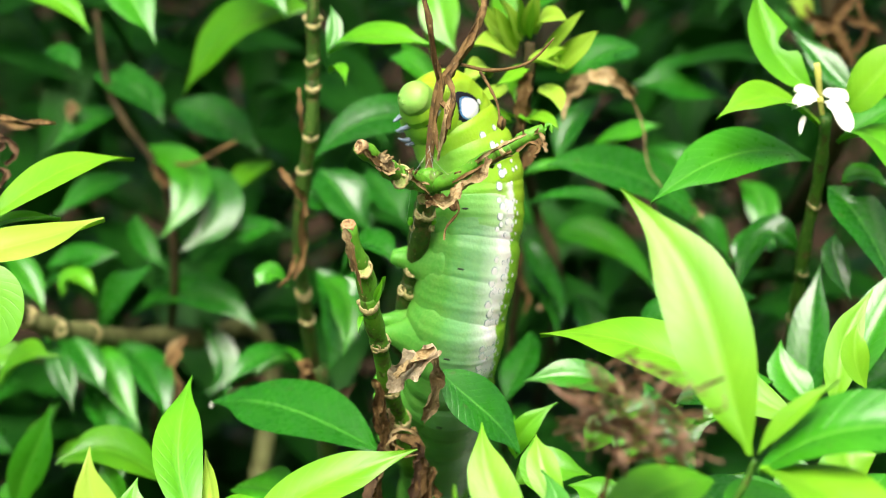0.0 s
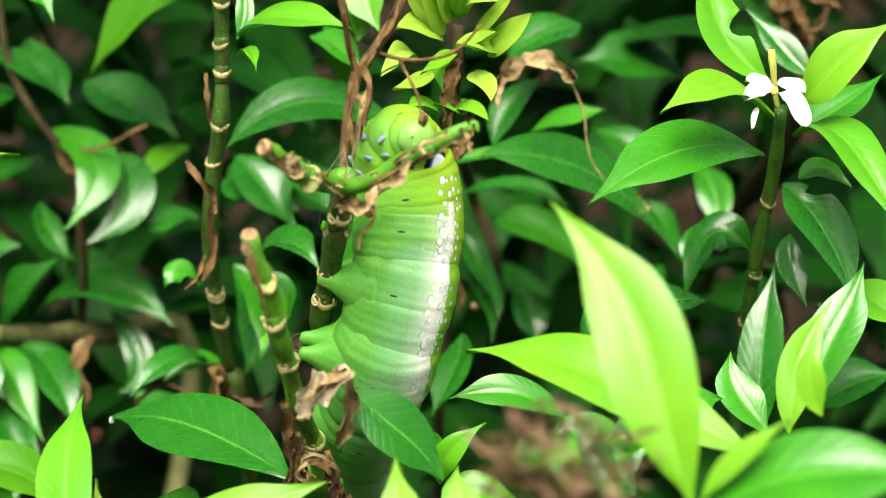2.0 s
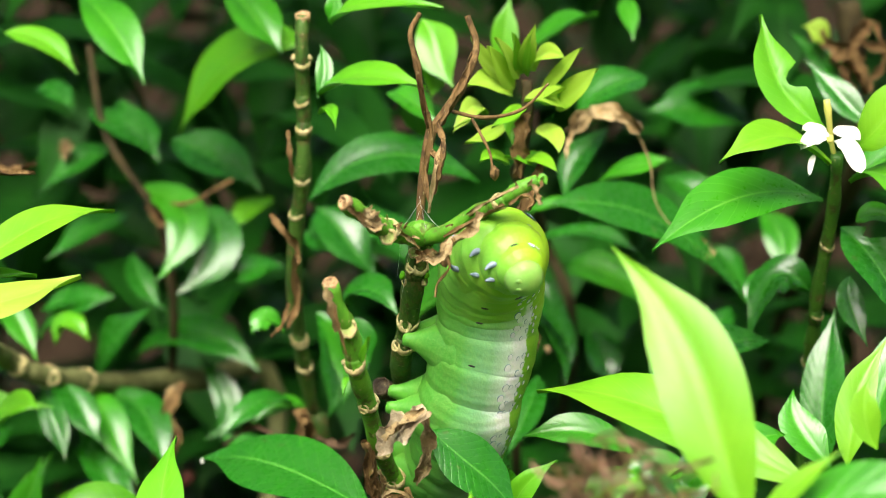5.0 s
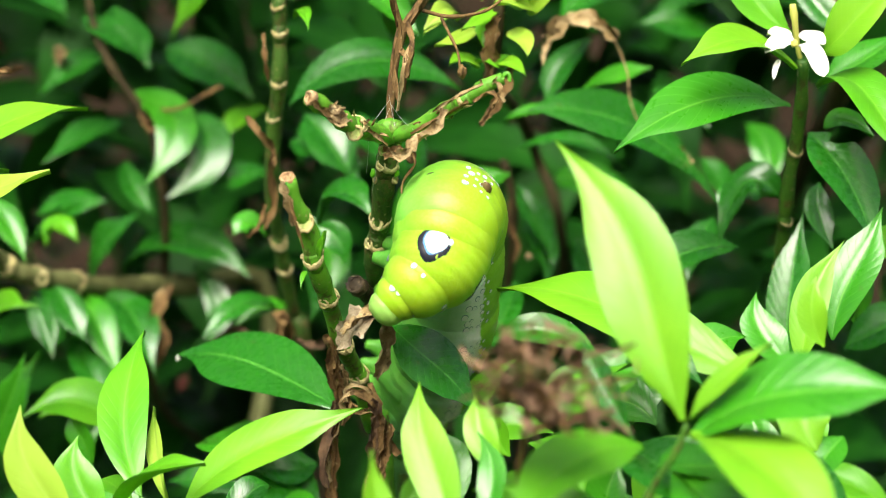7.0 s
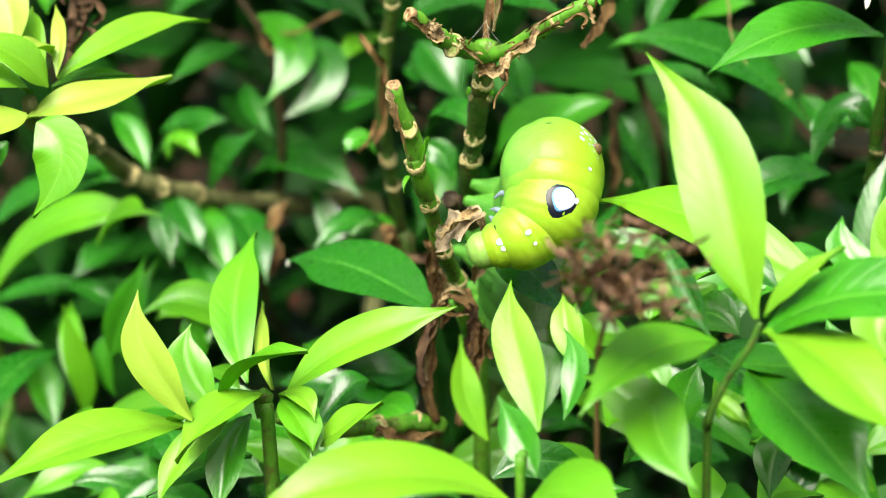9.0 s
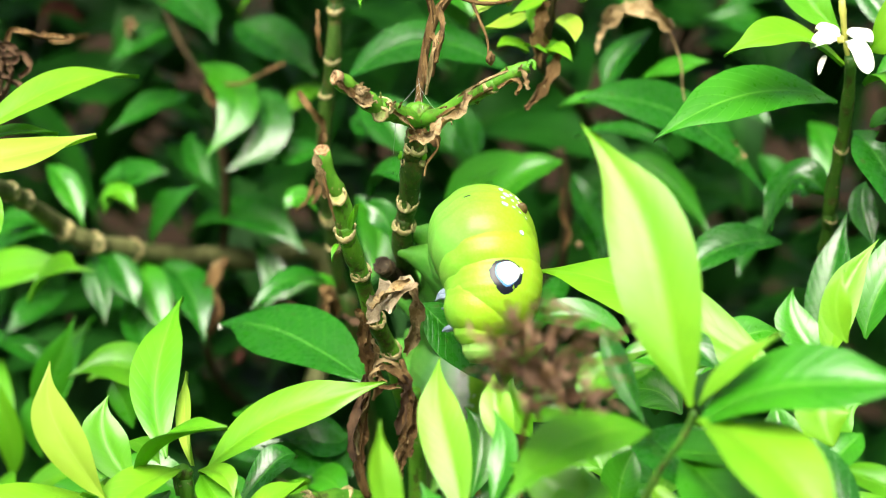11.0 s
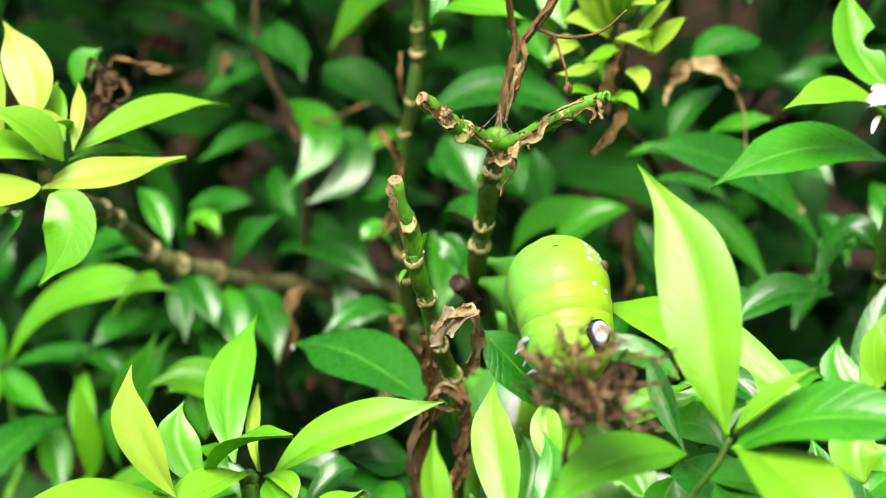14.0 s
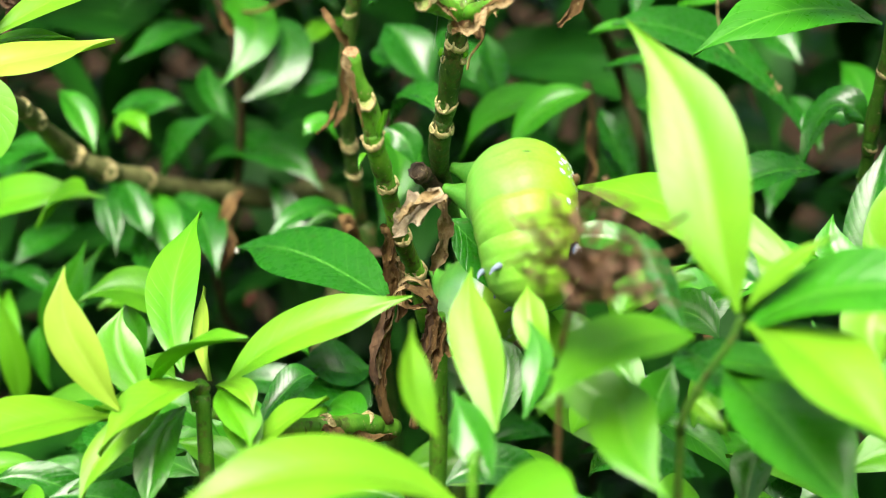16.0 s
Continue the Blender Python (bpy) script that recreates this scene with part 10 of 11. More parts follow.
    keyed["a3"] = [
        (0.0, pose(-0.0066, 0.2570, 0.5241, -10.2, 9.3, -1.7)), (0.5, pose(-0.0058, 0.2567, 0.5235, -10.1, 10.4, -1.8)), (1.0, pose(-0.0051, 0.2565, 0.5228, -10.0, 11.5, -2.0)),
        (1.5, pose(-0.0044, 0.2562, 0.5221, -10.0, 12.6, -2.2)), (2.0, pose(-0.0046, 0.2562, 0.5219, -9.7, 11.7, -2.0)), (2.5, pose(-0.0048, 0.2561, 0.5217, -9.4, 10.7, -1.8)),
        (3.0, pose(-0.0049, 0.2559, 0.5212, -9.2, 11.7, -1.9)), (3.5, pose(-0.0049, 0.2557, 0.5206, -9.0, 12.7, -2.0)), (4.0, pose(-0.0042, 0.2555, 0.5201, -9.3, 12.5, -2.0)),
        (4.2, pose(-0.0039, 0.2554, 0.5198, -9.4, 12.4, -2.0)), (4.5, pose(-0.0038, 0.2549, 0.5201, -4.4, 12.4, -2.6)), (4.6, pose(-0.0037, 0.2548, 0.5201, -2.8, 12.4, -2.8)),
        (4.8, pose(-0.0036, 0.2544, 0.5203, 0.3, 12.5, -3.1)), (5.0, pose(-0.0035, 0.2541, 0.5204, 3.3, 12.5, -3.5)), (5.2, pose(-0.0034, 0.2538, 0.5206, 6.2, 12.7, -3.8)),
        (5.5, pose(-0.0030, 0.2537, 0.5203, 10.4, 12.8, -4.9)), (5.6, pose(-0.0029, 0.2537, 0.5203, 11.8, 12.9, -5.3)), (5.8, pose(-0.0027, 0.2536, 0.5201, 14.7, 13.1, -6.1)),
        (6.0, pose(-0.0024, 0.2536, 0.5200, 17.6, 13.5, -6.9)), (6.3, pose(-0.0020, 0.2535, 0.5197, 22.0, 14.1, -8.1)), (6.5, pose(-0.0022, 0.2533, 0.5192, 21.5, 13.0, -8.7)),
        (7.0, pose(-0.0027, 0.2529, 0.5180, 20.3, 10.4, -9.9)), (7.5, pose(-0.0031, 0.2518, 0.5151, 19.7, 13.7, -8.8)), (8.0, pose(-0.0035, 0.2508, 0.5123, 19.2, 16.9, -7.9)),
        (8.2, pose(-0.0037, 0.2504, 0.5112, 19.0, 18.2, -7.5)), (8.5, pose(-0.0040, 0.2515, 0.5113, 24.8, 18.7, -6.2)), (9.0, pose(-0.0045, 0.2533, 0.5116, 33.4, 18.7, -3.7)),
        (9.5, pose(-0.0050, 0.2552, 0.5119, 40.6, 17.8, -1.2)), (10.0, pose(-0.0055, 0.2570, 0.5122, 46.4, 16.3, 1.0)), (10.3, pose(-0.0058, 0.2581, 0.5124, 49.3, 15.1, 2.1)),
        (10.5, pose(-0.0060, 0.2588, 0.5125, 51.1, 14.3, 2.9)), (11.0, pose(-0.0053, 0.2591, 0.5132, 50.6, 15.3, 3.4)), (11.5, pose(-0.0053, 0.2591, 0.5133, 50.1, 16.0, 3.6)),
        (12.0, pose(-0.0053, 0.2592, 0.5134, 49.6, 16.6, 3.7)), (12.5, pose(-0.0054, 0.2592, 0.5135, 49.1, 17.3, 3.9)), (13.0, pose(-0.0047, 0.2599, 0.5136, 51.6, 14.8, 1.8)),
        (13.5, pose(-0.0041, 0.2606, 0.5137, 54.1, 12.3, -0.2)), (14.0, pose(-0.0032, 0.2603, 0.5128, 54.2, 15.8, -2.0)), (14.5, pose(-0.0024, 0.2600, 0.5119, 53.7, 20.4, -4.7)),
        (15.0, pose(-0.0016, 0.2599, 0.5118, 55.7, 19.0, -3.0)), (15.5, pose(-0.0013, 0.2598, 0.5114, 57.2, 17.4, -2.0)), (16.0, pose(-0.0028, 0.2592, 0.5098, 57.1, 16.1, -3.5))]
    keyed["a4"] = [
        (0.0, pose(-0.0088, 0.2564, 0.5132, 14.2, 8.4, 2.1)), (0.5, pose(-0.0083, 0.2563, 0.5127, 14.8, 10.0, 2.6)), (1.0, pose(-0.0079, 0.2561, 0.5123, 15.5, 11.6, 3.2)),
        (1.5, pose(-0.0074, 0.2559, 0.5118, 16.2, 13.2, 3.8)), (2.0, pose(-0.0074, 0.2559, 0.5117, 16.8, 13.1, 3.9)), (2.5, pose(-0.0074, 0.2559, 0.5116, 17.4, 12.9, 4.0)),
        (3.0, pose(-0.0074, 0.2558, 0.5114, 17.4, 12.6, 3.9)), (3.5, pose(-0.0075, 0.2557, 0.5111, 17.4, 12.3, 3.8)), (4.0, pose(-0.0068, 0.2554, 0.5103, 17.0, 12.4, 3.8)),
        (4.2, pose(-0.0066, 0.2553, 0.5100, 16.9, 12.4, 3.7)), (4.5, pose(-0.0065, 0.2553, 0.5100, 19.1, 12.8, 3.0)), (4.6, pose(-0.0064, 0.2553, 0.5100, 19.8, 12.9, 2.7)),
        (4.8, pose(-0.0064, 0.2553, 0.5100, 21.1, 13.2, 2.2)), (5.0, pose(-0.0063, 0.2552, 0.5099, 22.4, 13.4, 1.8)), (5.2, pose(-0.0063, 0.2552, 0.5099, 23.6, 13.7, 1.4)),
        (5.5, pose(-0.0059, 0.2559, 0.5098, 25.5, 14.6, -0.1)), (5.6, pose(-0.0057, 0.2562, 0.5098, 26.1, 15.0, -0.6)), (5.8, pose(-0.0055, 0.2566, 0.5097, 27.2, 15.7, -1.6)),
        (6.0, pose(-0.0052, 0.2571, 0.5096, 28.2, 16.4, -2.6)), (6.3, pose(-0.0048, 0.2578, 0.5095, 29.5, 17.7, -4.2)), (6.5, pose(-0.0046, 0.2576, 0.5091, 29.7, 16.8, -4.6)),
        (7.0, pose(-0.0041, 0.2572, 0.5080, 30.2, 14.6, -5.7)), (7.5, pose(-0.0049, 0.2563, 0.5054, 30.9, 15.0, -5.2)), (8.0, pose(-0.0056, 0.2553, 0.5027, 31.6, 15.4, -4.8)),
        (8.2, pose(-0.0059, 0.2549, 0.5017, 31.9, 15.5, -4.6)), (8.5, pose(-0.0064, 0.2572, 0.5013, 32.8, 15.5, -4.8)), (9.0, pose(-0.0073, 0.2610, 0.5007, 34.3, 15.6, -5.2)),
        (9.5, pose(-0.0081, 0.2649, 0.5001, 35.7, 15.6, -5.5)), (10.0, pose(-0.0089, 0.2687, 0.4995, 36.9, 15.5, -5.6)), (10.3, pose(-0.0094, 0.2710, 0.4992, 37.7, 15.5, -5.7)),
        (10.5, pose(-0.0098, 0.2725, 0.4989, 38.1, 15.5, -5.8)), (11.0, pose(-0.0095, 0.2728, 0.4996, 37.3, 16.2, -5.8)), (11.5, pose(-0.0096, 0.2728, 0.4996, 37.3, 16.4, -5.7)),
        (12.0, pose(-0.0097, 0.2728, 0.4996, 37.3, 16.5, -5.6)), (12.5, pose(-0.0099, 0.2728, 0.4996, 37.3, 16.6, -5.5)), (13.0, pose(-0.0076, 0.2741, 0.4995, 36.0, 18.5, -7.8)),
        (13.5, pose(-0.0054, 0.2754, 0.4994, 34.5, 20.4, -10.3)), (14.0, pose(-0.0052, 0.2750, 0.4985, 31.5, 24.8, -17.8)), (14.5, pose(-0.0050, 0.2747, 0.4976, 26.7, 29.6, -27.9)),
        (15.0, pose(-0.0043, 0.2748, 0.4978, 26.8, 31.1, -27.2)), (15.5, pose(-0.0038, 0.2748, 0.4978, 28.1, 32.0, -25.8)), (16.0, pose(-0.0048, 0.2744, 0.4968, 33.8, 29.7, -21.4))]
    keyed["a5"] = [
        (0.0, pose(-0.0102, 0.2627, 0.5011, 34.6, 4.0, 2.7)), (0.5, pose(-0.0101, 0.2626, 0.5009, 35.3, 4.6, 3.3)), (1.0, pose(-0.0100, 0.2625, 0.5006, 36.1, 5.3, 3.8)),
        (1.5, pose(-0.0100, 0.2624, 0.5003, 36.9, 5.9, 4.4)), (2.0, pose(-0.0100, 0.2625, 0.5005, 37.0, 5.9, 4.4)), (2.5, pose(-0.0101, 0.2625, 0.5007, 37.1, 5.9, 4.5)),
        (3.0, pose(-0.0100, 0.2623, 0.5001, 37.5, 5.8, 4.5)), (3.5, pose(-0.0099, 0.2621, 0.4995, 37.9, 5.8, 4.5)), (4.0, pose(-0.0093, 0.2618, 0.4988, 39.2, 6.7, 5.4)),
        (4.2, pose(-0.0091, 0.2617, 0.4984, 39.8, 7.0, 5.8)), (4.5, pose(-0.0091, 0.2624, 0.4982, 39.8, 7.7, 5.2)), (4.6, pose(-0.0092, 0.2626, 0.4981, 39.8, 7.9, 5.0)),
        (4.8, pose(-0.0092, 0.2631, 0.4979, 39.8, 8.3, 4.6)), (5.0, pose(-0.0092, 0.2636, 0.4977, 39.7, 8.8, 4.2)), (5.2, pose(-0.0092, 0.2640, 0.4975, 39.7, 9.3, 3.8)),
        (5.5, pose(-0.0091, 0.2653, 0.4969, 38.6, 11.5, 2.4)), (5.6, pose(-0.0091, 0.2657, 0.4967, 38.1, 12.2, 1.8)), (5.8, pose(-0.0090, 0.2665, 0.4963, 37.3, 13.7, 0.7)),
        (6.0, pose(-0.0089, 0.2673, 0.4959, 36.3, 15.2, -0.5)), (6.3, pose(-0.0087, 0.2686, 0.4953, 34.7, 17.5, -2.4)), (6.5, pose(-0.0084, 0.2684, 0.4949, 35.5, 17.8, -1.9)),
        (7.0, pose(-0.0076, 0.2680, 0.4937, 37.4, 18.7, -0.5)), (7.5, pose(-0.0081, 0.2671, 0.4913, 42.8, 17.6, 1.2)), (8.0, pose(-0.0087, 0.2662, 0.4889, 48.7, 16.1, 2.8)),
        (8.2, pose(-0.0089, 0.2658, 0.4879, 51.1, 15.4, 3.4)), (8.5, pose(-0.0092, 0.2678, 0.4876, 48.2, 15.8, 2.2)), (9.0, pose(-0.0097, 0.2712, 0.4872, 42.1, 16.6, -0.7)),
        (9.5, pose(-0.0102, 0.2745, 0.4868, 33.8, 17.1, -5.4)), (10.0, pose(-0.0106, 0.2778, 0.4864, 22.6, 16.2, -12.3)), (10.3, pose(-0.0109, 0.2798, 0.4861, 14.6, 14.1, -17.3)),
        (10.5, pose(-0.0111, 0.2811, 0.4860, 9.0, 11.8, -20.7)), (11.0, pose(-0.0109, 0.2812, 0.4862, 7.1, 12.1, -21.3)), (11.5, pose(-0.0111, 0.2813, 0.4864, 7.3, 11.6, -21.3)),
        (12.0, pose(-0.0112, 0.2813, 0.4865, 7.5, 11.1, -21.3)), (12.5, pose(-0.0113, 0.2813, 0.4866, 7.7, 10.6, -21.3)), (13.0, pose(-0.0108, 0.2814, 0.4868, -2.2, 16.7, -28.1)),
        (13.5, pose(-0.0103, 0.2815, 0.4871, -13.8, 19.9, -37.6)), (14.0, pose(-0.0094, 0.2812, 0.4861, -18.2, 19.3, -49.6)), (14.5, pose(-0.0086, 0.2808, 0.4851, -23.1, 17.7, -62.1)),
        (15.0, pose(-0.0086, 0.2810, 0.4856, -25.8, 17.7, -63.9)), (15.5, pose(-0.0087, 0.2811, 0.4860, -27.4, 17.9, -65.1)), (16.0, pose(-0.0087, 0.2812, 0.4861, -24.9, 19.5, -64.0))]
    keyed["a6"] = [
        (0.0, pose(-0.0117, 0.2756, 0.4854, 38.4, 3.7, 2.9)), (0.5, pose(-0.0117, 0.2756, 0.4854, 38.8, 3.8, 3.0)), (1.0, pose(-0.0117, 0.2756, 0.4854, 39.1, 3.9, 3.1)),
        (1.5, pose(-0.0117, 0.2756, 0.4854, 39.5, 3.9, 3.2)), (2.0, pose(-0.0117, 0.2756, 0.4854, 39.3, 3.8, 3.1)), (2.5, pose(-0.0117, 0.2756, 0.4854, 39.1, 3.8, 3.1)),
        (3.0, pose(-0.0117, 0.2756, 0.4854, 39.9, 3.8, 3.2)), (3.5, pose(-0.0117, 0.2756, 0.4854, 40.6, 3.9, 3.4)), (4.0, pose(-0.0117, 0.2756, 0.4854, 41.8, 4.6, 4.1)),
        (4.2, pose(-0.0117, 0.2756, 0.4854, 42.3, 4.9, 4.4)), (4.5, pose(-0.0117, 0.2756, 0.4854, 41.7, 5.5, 3.8)), (4.6, pose(-0.0117, 0.2756, 0.4854, 41.5, 5.7, 3.6)),
        (4.8, pose(-0.0117, 0.2756, 0.4854, 41.1, 6.1, 3.1)), (5.0, pose(-0.0117, 0.2756, 0.4854, 40.7, 6.5, 2.6)), (5.2, pose(-0.0117, 0.2756, 0.4854, 40.2, 7.0, 2.1)),
        (5.5, pose(-0.0117, 0.2756, 0.4854, 39.0, 8.9, 0.5)), (5.6, pose(-0.0117, 0.2756, 0.4854, 38.6, 9.5, -0.1)), (5.8, pose(-0.0117, 0.2756, 0.4854, 37.7, 10.8, -1.3)),
        (6.0, pose(-0.0117, 0.2756, 0.4854, 36.6, 12.0, -2.6)), (6.3, pose(-0.0117, 0.2756, 0.4854, 34.9, 13.9, -4.6)), (6.5, pose(-0.0117, 0.2756, 0.4854, 35.7, 14.5, -4.0)),
        (7.0, pose(-0.0117, 0.2756, 0.4854, 37.7, 16.0, -2.2)), (7.5, pose(-0.0117, 0.2756, 0.4854, 42.6, 15.2, -0.9)), (8.0, pose(-0.0117, 0.2756, 0.4854, 47.9, 14.1, 0.4)),
        (8.2, pose(-0.0117, 0.2756, 0.4854, 50.1, 13.6, 0.9)), (8.5, pose(-0.0117, 0.2756, 0.4854, 47.5, 13.9, -0.0)), (9.0, pose(-0.0117, 0.2756, 0.4854, 42.2, 14.7, -2.2)),
        (9.5, pose(-0.0117, 0.2756, 0.4854, 35.4, 15.4, -5.7)), (10.0, pose(-0.0117, 0.2756, 0.4854, 26.6, 15.6, -10.8)), (10.3, pose(-0.0117, 0.2756, 0.4854, 20.4, 14.9, -14.7)),
        (10.5, pose(-0.0117, 0.2756, 0.4854, 15.9, 14.0, -17.6)), (11.0, pose(-0.0117, 0.2756, 0.4854, 15.0, 14.3, -17.9)), (11.5, pose(-0.0117, 0.2756, 0.4854, 14.9, 13.8, -18.0)),
        (12.0, pose(-0.0117, 0.2756, 0.4854, 14.8, 13.3, -18.2)), (12.5, pose(-0.0117, 0.2756, 0.4854, 14.7, 12.7, -18.4)), (13.0, pose(-0.0117, 0.2756, 0.4854, 12.7, 14.9, -21.8)),
        (13.5, pose(-0.0117, 0.2756, 0.4854, 10.4, 16.8, -25.5)), (14.0, pose(-0.0117, 0.2756, 0.4854, 7.2, 22.4, -35.0)), (14.5, pose(-0.0117, 0.2756, 0.4854, 0.9, 27.7, -47.8)),
        (15.0, pose(-0.0117, 0.2756, 0.4854, 0.4, 26.4, -48.2)), (15.5, pose(-0.0117, 0.2756, 0.4854, -0.0, 25.3, -48.4)), (16.0, pose(-0.0117, 0.2756, 0.4854, 0.2, 24.8, -48.3))]
    keyed["a7"] = [
        (0.0, pose(-0.0133, 0.2864, 0.4712, 34.5, 5.0, 3.4)), (0.5, pose(-0.0133, 0.2864, 0.4712, 34.5, 5.0, 3.4)), (1.0, pose(-0.0133, 0.2864, 0.4712, 34.5, 5.0, 3.4)),
        (1.5, pose(-0.0133, 0.2864, 0.4712, 34.5, 5.0, 3.4)), (2.0, pose(-0.0133, 0.2864, 0.4712, 34.5, 5.0, 3.4)), (2.5, pose(-0.0133, 0.2864, 0.4712, 34.5, 5.0, 3.4)),
        (3.0, pose(-0.0133, 0.2864, 0.4712, 34.5, 5.0, 3.4)), (3.5, pose(-0.0133, 0.2864, 0.4712, 34.5, 5.0, 3.4)), (4.0, pose(-0.0133, 0.2864, 0.4712, 34.5, 5.0, 3.4)),
        (4.2, pose(-0.0133, 0.2864, 0.4712, 34.5, 5.0, 3.4)), (4.5, pose(-0.0133, 0.2864, 0.4712, 34.4, 5.5, 2.6)), (4.6, pose(-0.0133, 0.2864, 0.4712, 34.4, 5.7, 2.3)),
        (4.8, pose(-0.0133, 0.2864, 0.4712, 34.3, 6.1, 1.7)), (5.0, pose(-0.0133, 0.2864, 0.4712, 34.3, 6.5, 1.2)), (5.2, pose(-0.0133, 0.2864, 0.4712, 34.2, 6.9, 0.6)),
        (5.5, pose(-0.0133, 0.2864, 0.4712, 34.0, 8.1, -1.3)), (5.6, pose(-0.0133, 0.2864, 0.4712, 33.9, 8.6, -2.0)), (5.8, pose(-0.0133, 0.2864, 0.4712, 33.7, 9.4, -3.3)),
        (6.0, pose(-0.0133, 0.2864, 0.4712, 33.4, 10.3, -4.6)), (6.3, pose(-0.0133, 0.2864, 0.4712, 33.0, 11.6, -6.6)), (6.5, pose(-0.0133, 0.2864, 0.4712, 33.0, 11.6, -6.6)),
        (7.0, pose(-0.0133, 0.2864, 0.4712, 33.0, 11.6, -6.6)), (7.5, pose(-0.0133, 0.2864, 0.4712, 33.0, 11.6, -6.6)), (8.0, pose(-0.0133, 0.2864, 0.4712, 33.0, 11.6, -6.6)),
        (8.2, pose(-0.0133, 0.2864, 0.4712, 33.0, 11.6, -6.6)), (8.5, pose(-0.0133, 0.2864, 0.4712, 33.0, 11.9, -7.1)), (9.0, pose(-0.0133, 0.2864, 0.4712, 32.8, 12.3, -7.8)),
        (9.5, pose(-0.0133, 0.2864, 0.4712, 32.6, 12.8, -8.5)), (10.0, pose(-0.0133, 0.2864, 0.4712, 32.5, 13.3, -9.3)), (10.3, pose(-0.0133, 0.2864, 0.4712, 32.3, 13.6, -9.8)),
        (10.5, pose(-0.0133, 0.2864, 0.4712, 32.3, 13.8, -10.2)), (11.0, pose(-0.0133, 0.2864, 0.4712, 32.3, 13.8, -10.2)), (11.5, pose(-0.0133, 0.2864, 0.4712, 32.3, 13.8, -10.2)),
        (12.0, pose(-0.0133, 0.2864, 0.4712, 32.3, 13.8, -10.2)), (12.5, pose(-0.0133, 0.2864, 0.4712, 32.3, 13.8, -10.2)), (13.0, pose(-0.0133, 0.2864, 0.4712, 31.7, 15.1, -12.4)),
        (13.5, pose(-0.0133, 0.2864, 0.4712, 31.1, 16.5, -14.7)), (14.0, pose(-0.0133, 0.2864, 0.4712, 28.8, 20.4, -21.7)), (14.5, pose(-0.0133, 0.2864, 0.4712, 25.5, 24.6, -30.6)),
        (15.0, pose(-0.0133, 0.2864, 0.4712, 25.5, 24.6, -30.6)), (15.5, pose(-0.0133, 0.2864, 0.4712, 25.5, 24.6, -30.6)), (16.0, pose(-0.0133, 0.2864, 0.4712, 25.5, 24.6, -30.6))]
